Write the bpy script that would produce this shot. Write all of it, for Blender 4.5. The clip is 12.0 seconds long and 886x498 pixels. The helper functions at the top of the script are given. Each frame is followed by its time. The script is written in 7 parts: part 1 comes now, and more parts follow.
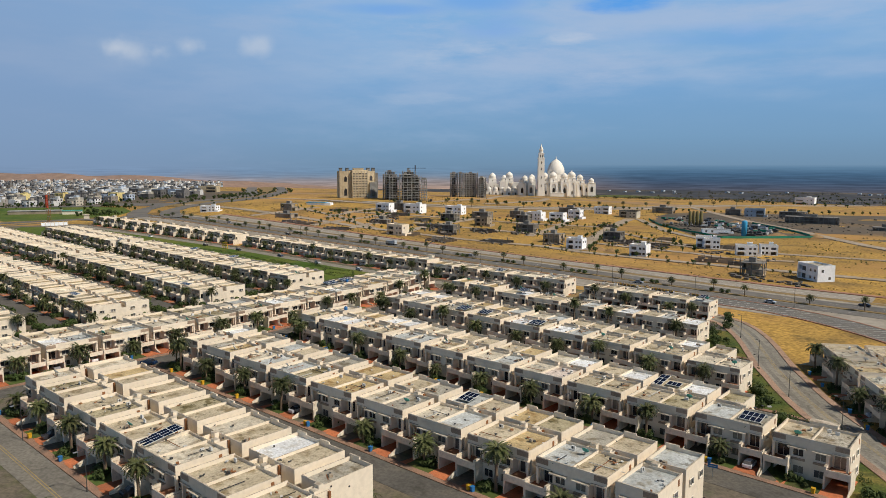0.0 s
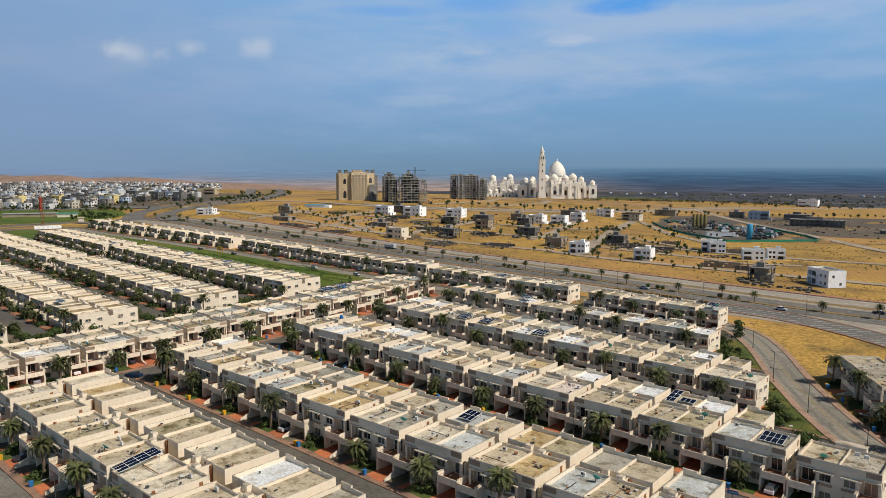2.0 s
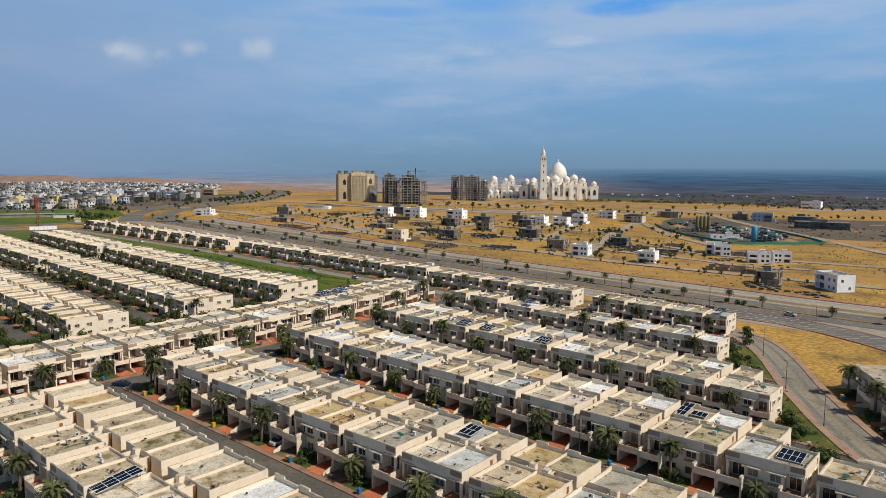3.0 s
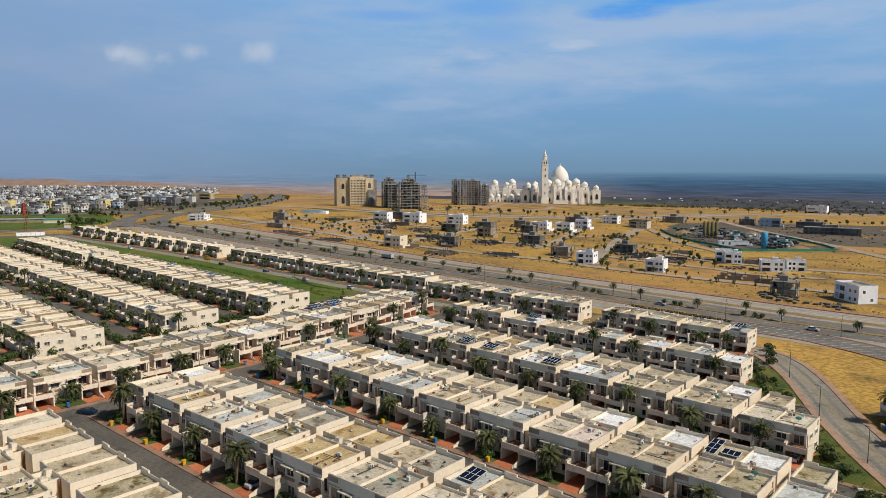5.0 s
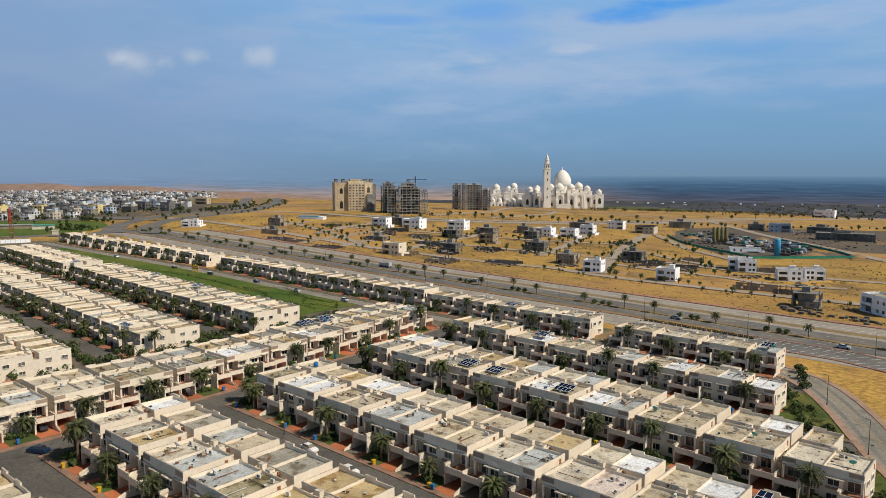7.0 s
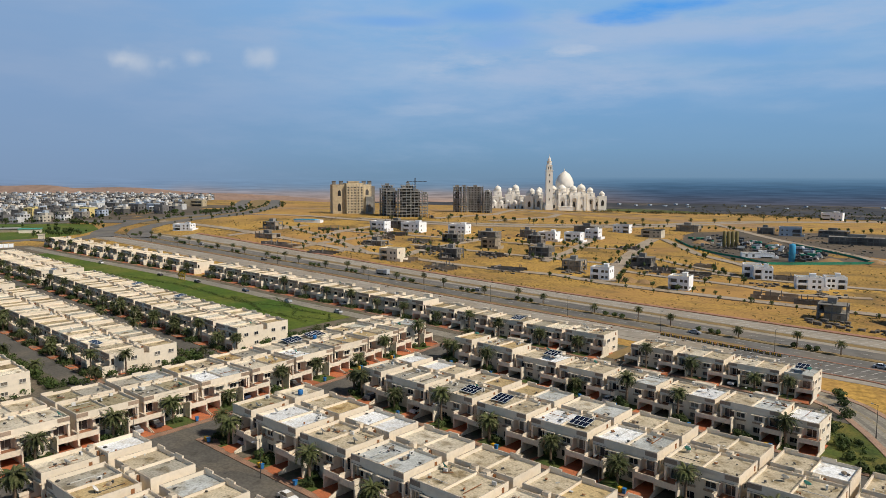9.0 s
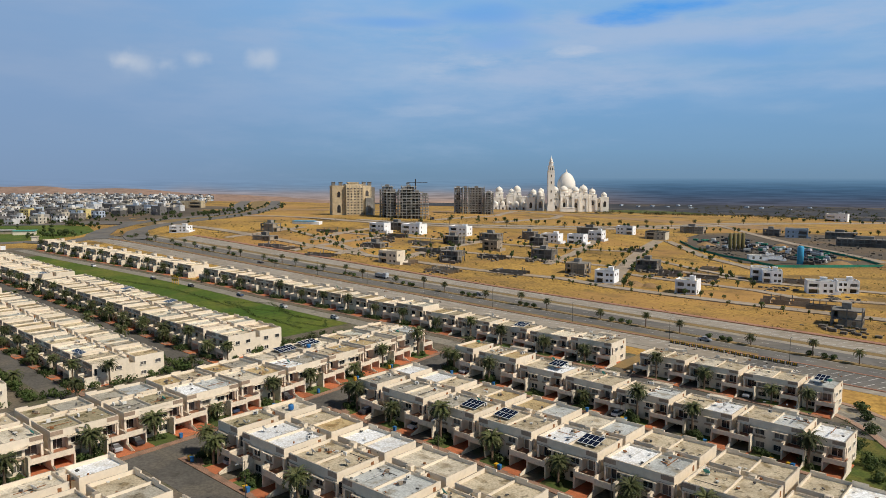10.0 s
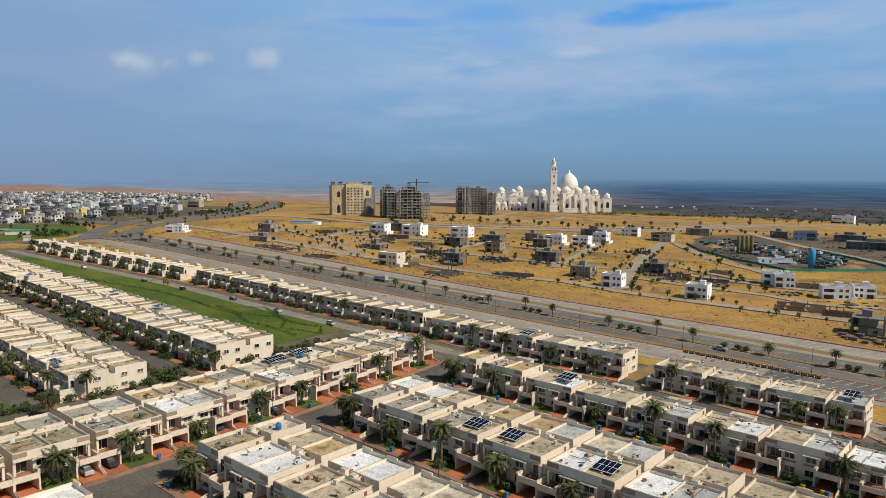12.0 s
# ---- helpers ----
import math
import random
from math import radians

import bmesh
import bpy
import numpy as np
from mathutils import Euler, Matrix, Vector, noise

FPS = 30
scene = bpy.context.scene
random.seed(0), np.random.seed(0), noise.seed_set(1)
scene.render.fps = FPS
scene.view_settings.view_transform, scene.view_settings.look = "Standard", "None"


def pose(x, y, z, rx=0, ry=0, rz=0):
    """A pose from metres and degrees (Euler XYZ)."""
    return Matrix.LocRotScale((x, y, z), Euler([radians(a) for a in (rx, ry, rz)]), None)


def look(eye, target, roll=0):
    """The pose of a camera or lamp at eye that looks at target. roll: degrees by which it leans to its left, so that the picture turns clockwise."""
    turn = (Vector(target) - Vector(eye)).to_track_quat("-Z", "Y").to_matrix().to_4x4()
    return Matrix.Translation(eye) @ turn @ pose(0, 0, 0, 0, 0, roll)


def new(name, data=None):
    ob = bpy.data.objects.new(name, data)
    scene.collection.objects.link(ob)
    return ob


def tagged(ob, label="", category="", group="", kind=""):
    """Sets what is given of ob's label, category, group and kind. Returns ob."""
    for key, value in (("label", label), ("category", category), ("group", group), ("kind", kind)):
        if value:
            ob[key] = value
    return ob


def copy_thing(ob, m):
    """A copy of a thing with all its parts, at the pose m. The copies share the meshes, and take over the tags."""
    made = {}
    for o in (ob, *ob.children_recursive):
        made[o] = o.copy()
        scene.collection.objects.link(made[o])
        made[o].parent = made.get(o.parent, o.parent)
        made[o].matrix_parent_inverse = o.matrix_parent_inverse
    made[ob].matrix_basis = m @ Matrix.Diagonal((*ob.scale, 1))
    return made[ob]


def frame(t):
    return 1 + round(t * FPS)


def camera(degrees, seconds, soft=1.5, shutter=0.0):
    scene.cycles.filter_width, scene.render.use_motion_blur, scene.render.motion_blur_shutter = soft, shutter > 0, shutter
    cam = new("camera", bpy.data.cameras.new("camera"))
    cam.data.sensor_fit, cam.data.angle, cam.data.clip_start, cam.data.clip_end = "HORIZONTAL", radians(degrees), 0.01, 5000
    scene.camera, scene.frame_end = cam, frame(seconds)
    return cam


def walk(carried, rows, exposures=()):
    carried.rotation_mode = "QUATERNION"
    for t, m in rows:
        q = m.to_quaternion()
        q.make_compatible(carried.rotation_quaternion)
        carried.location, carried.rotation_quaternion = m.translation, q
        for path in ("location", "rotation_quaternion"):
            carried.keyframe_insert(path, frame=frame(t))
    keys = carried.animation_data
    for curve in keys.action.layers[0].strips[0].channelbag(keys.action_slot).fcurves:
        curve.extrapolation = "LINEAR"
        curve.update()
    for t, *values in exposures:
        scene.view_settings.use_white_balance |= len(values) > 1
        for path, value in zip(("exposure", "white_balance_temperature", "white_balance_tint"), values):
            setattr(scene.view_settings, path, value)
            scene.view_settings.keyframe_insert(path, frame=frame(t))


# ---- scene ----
cam = camera(63.93, 12.0, soft=0.6)
# seconds, eye, yaw, pitch, roll
EXPOSURES = [(0.0, 0.0), (12.0, 0.0)]
PATH = [
    (0.0, 2.929, -0.656, 56.498, 42.111, -6.81, 0.0),
    (0.5, 1.718, 0.686, 56.537, 42.101, -6.787, 0.004),
    (1.0, 0.317, 2.294, 56.593, 42.108, -6.744, -0.004),
    (1.5, -1.351, 4.223, 56.672, 42.142, -6.717, 0.011),
    (2.0, -3.293, 6.5, 56.755, 42.138, -6.661, 0.005),
    (2.5, -5.499, 9.071, 56.83, 42.162, -6.635, 0.051),
    (3.0, -7.999, 11.987, 56.906, 42.191, -6.606, 0.123),
    (5, -19.1, 24.831, 57.42, 42.245, -6.325, 0.136),
    (5.5, -22.174, 28.376, 57.52, 42.292, -6.233, 0.092),
    (6, -25.436, 32.114, 57.618, 42.298, -6.147, 0.071),
    (6.5, -28.724, 35.931, 57.723, 42.309, -6.09, 0.069),
    (7, -32.072, 39.723, 57.807, 42.334, -6.024, 0.082),
    (9, -45.864, 54.948, 58.435, 42.382, -5.917, 0.103),
    (9.5, -49.187, 58.794, 58.51, 42.405, -5.892, 0.038),
    (10, -52.35, 62.529, 58.485, 42.477, -5.847, 0.085),
    (10.5, -55.142, 65.797, 58.427, 42.522, -5.777, 0.061),
    (11, -57.469, 68.392, 58.363, 42.56, -5.753, 0.134),
    (11.5, -59.351, 70.313, 58.323, 42.575, -5.773, 0.212),
    (12, -60.987, 71.821, 58.304, 42.574, -5.84, 0.294),
]
walk(cam, [(t, pose(x, y, z, 90 + pitch, 0, yaw) @ pose(0, 0, 0, 0, 0, roll)) for t, x, y, z, yaw, pitch, roll in PATH], EXPOSURES)

# ---- world, sun, exposure ----
SKY = 1.0
PUFFS = [((-0.8994, 0.4141, 0.140), 0.036), ((-0.8850, 0.4440, 0.1430), 0.026), ((-0.9070, 0.3960, 0.1440), 0.022), ((-0.8678, 0.4735, 0.1506), 0.027), ((-0.8238, 0.5458, 0.1531), 0.029)]
SUN_ELEVATION, SUN_AZIMUTH = 47.0, 74.0      # azimuth: degrees clockwise from +y
world = bpy.data.worlds.new("sky")
scene.world = world
world.use_nodes = True
wn, wl = world.node_tree.nodes, world.node_tree.links
wn.clear()


def wnode(kind):
    return wn.new(kind)


def wvec(op):
    n = wn.new("ShaderNodeVectorMath")
    n.operation = op
    return n


def wmath(op, a, b=None, clamp=False):
    n = wnode("ShaderNodeMath")
    n.operation, n.use_clamp = op, clamp
    for i, v in enumerate((a, b)):
        if v is None:
            continue
        if isinstance(v, (int, float)):
            n.inputs[i].default_value = v
        else:
            wl.new(v, n.inputs[i])
    return n.outputs[0]


def wmix(fac, a, b):
    n = wnode("ShaderNodeMix")
    n.data_type = "RGBA"
    for i, v in ((0, fac), (6, a), (7, b)):
        if isinstance(v, (int, float, tuple)):
            n.inputs[i].default_value = v
        else:
            wl.new(v, n.inputs[i])
    return n.outputs[2]


def wramp(fac, stops):
    n = wnode("ShaderNodeValToRGB")
    els = n.color_ramp.elements
    for i, (p, c) in enumerate(stops):
        e = els[i] if i < 2 else els.new(p)
        e.position, e.color = p, (*c, 1)
    wl.new(fac, n.inputs[0])
    return n.outputs[0]


def wstep(v, lo, hi):
    n = wnode("ShaderNodeMapRange")
    n.interpolation_type = "SMOOTHSTEP"
    n.inputs["From Min"].default_value, n.inputs["From Max"].default_value = lo, hi
    wl.new(v, n.inputs["Value"])
    return n.outputs[0]


coord = wnode("ShaderNodeTexCoord").outputs["Generated"]
sep = wnode("ShaderNodeSeparateXYZ")
wl.new(coord, sep.inputs[0])
height = sep.outputs["Z"]
nishita = wnode("ShaderNodeTexSky")
nishita.sky_type, nishita.sun_disc = "NISHITA", False
nishita.sun_elevation, nishita.sun_rotation = radians(SUN_ELEVATION), radians(SUN_AZIMUTH)
nishita.air_density, nishita.dust_density, nishita.ozone_density = 1.0, 1.5, 1.5
clear = wvec("SCALE")
clear.inputs["Scale"].default_value = 0.035
wl.new(nishita.outputs[0], clear.inputs[0])
# hazy lower sky: slate blue at the horizon, paler above
low = wnode("ShaderNodeMapRange")
low.inputs["From Min"].default_value, low.inputs["From Max"].default_value = 0.0, 0.25
wl.new(height, low.inputs["Value"])
haze = wramp(low.outputs[0], [(0.0, (0.165, 0.28, 0.415)), (0.15, (0.182, 0.335, 0.52)), (0.4, (0.188, 0.37, 0.62)), (0.7, (0.215, 0.415, 0.69)), (1.0, (0.205, 0.425, 0.745))])
# thin flat clouds, drawn out sideways
stretch = wnode("ShaderNodeMapping")
stretch.inputs["Scale"].default_value = (1.0, 1.0, 4.5)
wl.new(coord, stretch.inputs[0])
cloud = wnode("ShaderNodeTexNoise")
cloud.inputs["Scale"].default_value, cloud.inputs["Detail"].default_value, cloud.inputs["Roughness"].default_value = 4.2, 7.0, 0.52
wl.new(stretch.outputs[0], cloud.inputs["Vector"])
veil = wmath("MULTIPLY", wstep(cloud.outputs["Fac"], 0.40, 0.74), wstep(height, 0.03, 0.14))
lower = wmix(wmath("MULTIPLY", veil, 0.45), haze, (0.43, 0.54, 0.70, 1))
# bands and wisps of thin cloud, and blue gaps between them: azimuth from +y towards -x, elevation, half width, half height (degrees), strength, tone
PALE, DEEP, WHITE_CLOUD = (0.40, 0.50, 0.68, 1), (0.055, 0.31, 0.80, 1), (0.60, 0.64, 0.72, 1)
WISPS = [
    (49.6, 8.11, 17.3, 5.93, 0.26, PALE),
    (32.8, 9.35, 15.0, 4.10, 0.18, PALE),
    (50.4, 11.23, 11.9, 1.00, 0.30, PALE),
    (28.1, 10.91, 15.0, 1.55, 0.50, PALE),
    (32.8, 8.00, 12.8, 0.91, 0.50, PALE),
    (16.6, 6.72, 11.9, 0.73, 0.38, PALE),
    (15.1, 10.70, 9.1, 1.37, 0.30, PALE),
    (46.5, 11.77, 4.1, 0.41, 0.45, DEEP),
    (39.4, 12.37, 3.2, 0.82, 0.45, DEEP),
    (28.2, 12.03, 2.7, 0.64, 0.85, DEEP),
    (25.3, 12.50, 3.6, 0.50, 0.90, DEEP),
    (37.8, 10.61, 3.2, 0.91, 0.40, DEEP),
    (20.9, 9.04, 6.8, 0.91, 0.22, DEEP),
    (32.6, 9.55, 1.7, 0.41, 0.40, WHITE_CLOUD),
    (40.3, 8.91, 2.1, 0.59, 0.25, WHITE_CLOUD),
    (43.4, 8.27, 2.5, 0.55, 0.22, WHITE_CLOUD),
    (44.3, 5.15, 3.6, 0.36, 0.14, WHITE_CLOUD),
    (16.9, 5.00, 1.8, 0.46, 0.11, WHITE_CLOUD),
    (63.5, 8.41, 2.7, 1.00, 0.17, WHITE_CLOUD),
]
ragged = wnode("ShaderNodeTexNoise")
ragged.inputs["Scale"].default_value, ragged.inputs["Detail"].default_value, ragged.inputs["Roughness"].default_value = 6.5, 9.0, 0.62
wl.new(stretch.outputs[0], ragged.inputs["Vector"])
fray = wmath("MULTIPLY", wmath("SUBTRACT", ragged.outputs["Fac"], 0.47), 7.0)
for az_, el_, wide_, high_, strength_, tone in WISPS:
    a_, e_ = radians(az_), radians(el_)
    off = wvec("SUBTRACT")
    off.inputs[1].default_value = (-math.sin(a_) * math.cos(e_), math.cos(a_) * math.cos(e_), math.sin(e_))
    wl.new(coord, off.inputs[0])
    legs = []
    for axis, size in (((math.cos(a_), math.sin(a_), 0), wide_), ((math.sin(a_) * math.sin(e_), -math.cos(a_) * math.sin(e_), math.cos(e_)), high_)):
        d = wvec("DOT_PRODUCT")
        d.inputs[1].default_value = axis
        wl.new(off.outputs[0], d.inputs[0])
        legs.append(wmath("POWER", wmath("MULTIPLY", wmath("ABSOLUTE", d.outputs["Value"]), 1 / radians(size)), 2.0))
    near_ = wmath("SUBTRACT", 1.0, wstep(wmath("ADD", wmath("ADD", legs[0], legs[1]), fray), -0.6, 2.2))
    lower = wmix(wmath("MULTIPLY", near_, strength_), lower, tone)
# the veil is greyer towards -x
side = wmath("SUBTRACT", 1.0, wstep(sep.outputs["X"], -1.0, -0.7))
lower = wmix(wmath("MULTIPLY", side, 0.65), lower, (0.235, 0.325, 0.505, 1))
# three small pale puffs
puff_noise = wnode("ShaderNodeTexNoise")
puff_noise.inputs["Scale"].default_value, puff_noise.inputs["Detail"].default_value = 22.0, 5.0
wl.new(coord, puff_noise.inputs["Vector"])
for d, size in PUFFS:
    off = wvec("SUBTRACT")
    off.inputs[1].default_value = d
    wl.new(coord, off.inputs[0])
    flat = wvec("MULTIPLY")
    flat.inputs[1].default_value = (1, 1, 1.5)
    wl.new(off.outputs[0], flat.inputs[0])
    far = wvec("LENGTH")
    wl.new(flat.outputs[0], far.inputs[0])
    rough = wmath("ADD", far.outputs["Value"], wmath("MULTIPLY", wmath("SUBTRACT", puff_noise.outputs["Fac"], 0.5), 0.05))
    shape = wmath("SUBTRACT", 1.0, wstep(rough, 0.0, size))
    lower = wmix(wmath("MULTIPLY", shape, 0.42), lower, (0.62, 0.66, 0.72, 1))
sky = wmix(wstep(height, 0.26, 0.5), lower, clear.outputs[0])
back = wnode("ShaderNodeBackground")
back.inputs["Strength"].default_value = SKY
wl.new(sky, back.inputs[0])
wl.new(back.outputs[0], wnode("ShaderNodeOutputWorld").inputs[0])

sun = new("sun", bpy.data.lights.new("sun", "SUN"))
sun.data.energy, sun.data.angle, sun.data.color = 4.2, radians(0.6), (1.0, 0.913, 0.78)
az, el = radians(SUN_AZIMUTH), radians(SUN_ELEVATION)
sun.matrix_world = look((0, 0, 200), (-math.sin(az) * math.cos(el) * 100, -math.cos(az) * math.cos(el) * 100, 200 - 100 * math.sin(el)))

# ---- materials ----


def surface(name, a, b, scale=1.0, rough=0.85, bump=0.0, stain=None, stain_amount=0.4, stain_scale=0.25, spread=0.0, metal=0.0, tints=None, fine=8.0, amp=0.16, spots=None):
    """Two-scale mottled paint: a to b by grain, broad stains, and a spread of brightness from object to object."""
    m = bpy.data.materials.new(name)
    m.use_nodes = True
    t = m.node_tree
    n, l = t.nodes, t.links
    p = n["Principled BSDF"]
    p.inputs["Roughness"].default_value, p.inputs["Metallic"].default_value = rough, metal
    p.inputs["Specular IOR Level"].default_value = 0.3
    g = n.new("ShaderNodeNewGeometry").outputs["Position"]

    def noise_at(s, detail):
        x = n.new("ShaderNodeTexNoise")
        x.inputs["Scale"].default_value, x.inputs["Detail"].default_value = s, detail
        l.new(g, x.inputs["Vector"])
        return x.outputs["Fac"]

    def blend(f, x, y, mode="MIX"):
        q = n.new("ShaderNodeMix")
        q.data_type, q.blend_type = "RGBA", mode
        for i, v in ((0, f), (6, x), (7, y)):
            if isinstance(v, (int, float, tuple)):
                q.inputs[i].default_value = v
            else:
                l.new(v, q.inputs[i])
        return q.outputs[2]

    def steps(v, lo, hi, o0=0.0, o1=1.0):
        q = n.new("ShaderNodeMapRange")
        q.interpolation_type = "SMOOTHSTEP"
        for k, w in (("From Min", lo), ("From Max", hi), ("To Min", o0), ("To Max", o1)):
            q.inputs[k].default_value = w
        l.new(v, q.inputs["Value"])
        return q.outputs[0]

    grain = noise_at(scale * fine, 5)
    broad = noise_at(scale, 4)
    c = blend(steps(broad, 0.3, 0.7), (*a, 1), (*b, 1))
    if tints or spread:
        rnd = n.new("ShaderNodeObjectInfo").outputs["Random"]
    if tints:
        ramp = n.new("ShaderNodeValToRGB")
        ramp.color_ramp.interpolation = "CONSTANT"
        els = ramp.color_ramp.elements
        for i, col in enumerate(tints):
            e = els[i] if i < 2 else els.new(i / len(tints))
            e.position, e.color = i / len(tints), (*col, 1)
        l.new(rnd, ramp.inputs[0])
        c = blend(1.0, c, ramp.outputs[0], "MULTIPLY")
    if stain:
        c = blend(steps(noise_at(stain_scale, 6), 0.50, 0.68, 0.0, stain_amount), c, (*stain, 1))
    if spots:
        c = blend(steps(noise_at(spots[1], 5), 0.56, 0.70, 0.0, spots[2]), c, (*spots[0], 1))
    value = steps(grain, 0.25, 0.75, 1 - amp, 1 + amp)
    hsv = n.new("ShaderNodeHueSaturation")
    if spread:
        mul = n.new("ShaderNodeMath")
        mul.operation = "MULTIPLY"
        l.new(value, mul.inputs[0])
        l.new(steps(rnd, 0.0, 1.0, 1 - spread, 1 + spread), mul.inputs[1])
        value = mul.outputs[0]
    l.new(value, hsv.inputs["Value"])
    l.new(c, hsv.inputs["Color"])
    l.new(hsv.outputs[0], p.inputs["Base Color"])
    if bump:
        bn = n.new("ShaderNodeBump")
        bn.inputs["Strength"].default_value, bn.inputs["Distance"].default_value = 0.6, bump
        l.new(grain, bn.inputs["Height"])
        l.new(bn.outputs[0], p.inputs["Normal"])
    return m


PAINT = surface("cream_paint", (0.775, 0.68, 0.545), (0.745, 0.645, 0.51), 0.15, 0.9, 0.004, (0.42, 0.34, 0.24), 0.10, 0.5, 0.05, amp=0.05, spots=((0.30, 0.25, 0.18), 1.6, 0.10))
TRIM = surface("pale_trim_paint", (0.755, 0.67, 0.54), (0.715, 0.625, 0.49), 0.2, 0.9, 0.01, (0.40, 0.33, 0.24), 0.22, 0.7, 0.05, amp=0.08, spots=((0.32, 0.27, 0.2), 1.8, 0.3))
TAUPE = surface("taupe_paint", (0.37, 0.275, 0.20), (0.31, 0.23, 0.165), 0.4, 0.9, 0.01, spread=0.12)
ROOF = surface("weathered_roof_screed", (0.525, 0.487, 0.405), (0.385, 0.342, 0.265), 0.22, 0.95, 0.02, (0.165, 0.118, 0.055), 0.9, 0.36, 0.14,
               tints=[(1, 1, 1), (1.0, 0.86, 0.60), (0.88, 0.76, 0.54), (0.85, 0.93, 0.97), (1.0, 0.94, 0.82), (1.5, 1.57, 1.66), (0.78, 0.78, 0.75), (0.98, 0.86, 0.64), (0.70, 0.66, 0.55), (1.5, 1.49, 1.44), (1.1, 1.0, 0.8), (0.88, 0.96, 1.02), (1.35, 1.24, 1.18), (1.2, 1.18, 1.12)], fine=14, amp=0.32, spots=((0.085, 0.07, 0.04), 1.0, 0.85))
# roofs that stand apart: white wash, grey-blue or plain grey screed, cream, tan, ochre, moss-grown, pinkish
ROOF_FINISH = {key: surface("roof_" + nm, a, b, 0.22, 0.95, 0.02, st, min(1.0, amount * 1.25), 0.36, 0.08, fine=12, amp=0.22, spots=(sp, 0.8, dirt * 1.15)) for key, nm, a, b, st, amount, sp, dirt in (
    ("W", "whitewash", (0.74, 0.765, 0.79), (0.66, 0.675, 0.69), (0.46, 0.42, 0.35), 0.5, (0.26, 0.22, 0.16), 0.25),
    ("B", "blue_grey_screed", (0.50, 0.525, 0.525), (0.38, 0.40, 0.395), (0.25, 0.22, 0.16), 0.6, (0.12, 0.105, 0.075), 0.5),
    ("C", "cream_screed", (0.62, 0.565, 0.46), (0.50, 0.45, 0.355), (0.26, 0.21, 0.13), 0.6, (0.13, 0.10, 0.06), 0.5),
    ("T", "tan_screed", (0.52, 0.45, 0.33), (0.40, 0.34, 0.24), (0.20, 0.15, 0.075), 0.7, (0.10, 0.08, 0.045), 0.6),
    ("O", "ochre_screed", (0.51, 0.395, 0.215), (0.39, 0.295, 0.155), (0.24, 0.14, 0.045), 0.7, (0.10, 0.08, 0.04), 0.5),
    ("G", "grey_screed", (0.38, 0.36, 0.305), (0.29, 0.27, 0.225), (0.16, 0.13, 0.08), 0.7, (0.085, 0.07, 0.045), 0.6),
    ("M", "mossy_screed", (0.42, 0.37, 0.25), (0.29, 0.25, 0.155), (0.12, 0.095, 0.035), 0.9, (0.07, 0.062, 0.025), 0.85),
    ("P", "pink_screed", (0.66, 0.57, 0.51), (0.56, 0.48, 0.42), (0.30, 0.22, 0.16), 0.5, (0.15, 0.11, 0.08), 0.4))}
TERRACE = surface("terracotta_tiles", (0.34, 0.16, 0.09), (0.27, 0.13, 0.075), 0.5, 0.8, spread=0.15)
PAVER = surface("red_brick_pavers", (0.50, 0.165, 0.070), (0.40, 0.128, 0.056), 0.35, 0.9, 0.01, (0.19, 0.085, 0.05), 0.45, 0.25, 0.15)
FOOTWAY = surface("dusty_brick_footway", (0.31, 0.185, 0.125), (0.245, 0.15, 0.105), 0.3, 0.95, 0.01, (0.15, 0.11, 0.085), 0.6, 0.3, fine=20, amp=0.25)
PINKWAY = surface("pinkish_brick_footway", (0.37, 0.245, 0.175), (0.30, 0.195, 0.14), 0.3, 0.95, 0.01, (0.20, 0.15, 0.11), 0.6, 0.3, fine=20, amp=0.25)
ASPHALT = surface("asphalt", (0.118, 0.110, 0.098), (0.088, 0.083, 0.074), 0.08, 0.9, 0.01, (0.155, 0.135, 0.105), 0.5, 0.12, fine=20, amp=0.22, spots=((0.045, 0.041, 0.034), 0.3, 0.5))
DUSTYROAD = surface("dusty_asphalt", (0.198, 0.184, 0.157), (0.158, 0.147, 0.127), 0.08, 0.9, 0.01, (0.20, 0.18, 0.145), 0.45, 0.12, fine=20, amp=0.22, spots=((0.07, 0.065, 0.055), 0.3, 0.4))
PALEROAD = surface("pale_worn_road", (0.265, 0.245, 0.205), (0.21, 0.195, 0.165), 0.06, 0.9, 0.01, (0.30, 0.265, 0.21), 0.5, 0.10, fine=20, amp=0.22, spots=((0.115, 0.105, 0.085), 0.22, 0.7))
DUST = surface("dusty_ground", (0.16, 0.13, 0.095), (0.12, 0.105, 0.08), 0.1, 0.95, 0.02, (0.07, 0.085, 0.03), 0.7, 0.15, fine=14, amp=0.25)
HIGHWAY = surface("dusty_highway_asphalt", (0.152, 0.145, 0.134), (0.118, 0.112, 0.104), 0.03, 0.9, 0.01, (0.21, 0.18, 0.14), 0.5, 0.04)
DARKBAYS = surface("dark_parking_asphalt", (0.15, 0.143, 0.132), (0.115, 0.11, 0.102), 0.05, 0.9, 0.01, (0.19, 0.17, 0.14), 0.5, 0.06, fine=20, amp=0.2)
BAYS = surface("dusty_concrete_parking", (0.33, 0.295, 0.245), (0.27, 0.24, 0.20), 0.05, 0.9, 0.01, (0.31, 0.26, 0.19), 0.5, 0.05)
TRACK = surface("dusty_track", (0.36, 0.30, 0.235), (0.29, 0.24, 0.185), 0.05, 0.95, 0.02, (0.30, 0.215, 0.12), 0.5, 0.06)
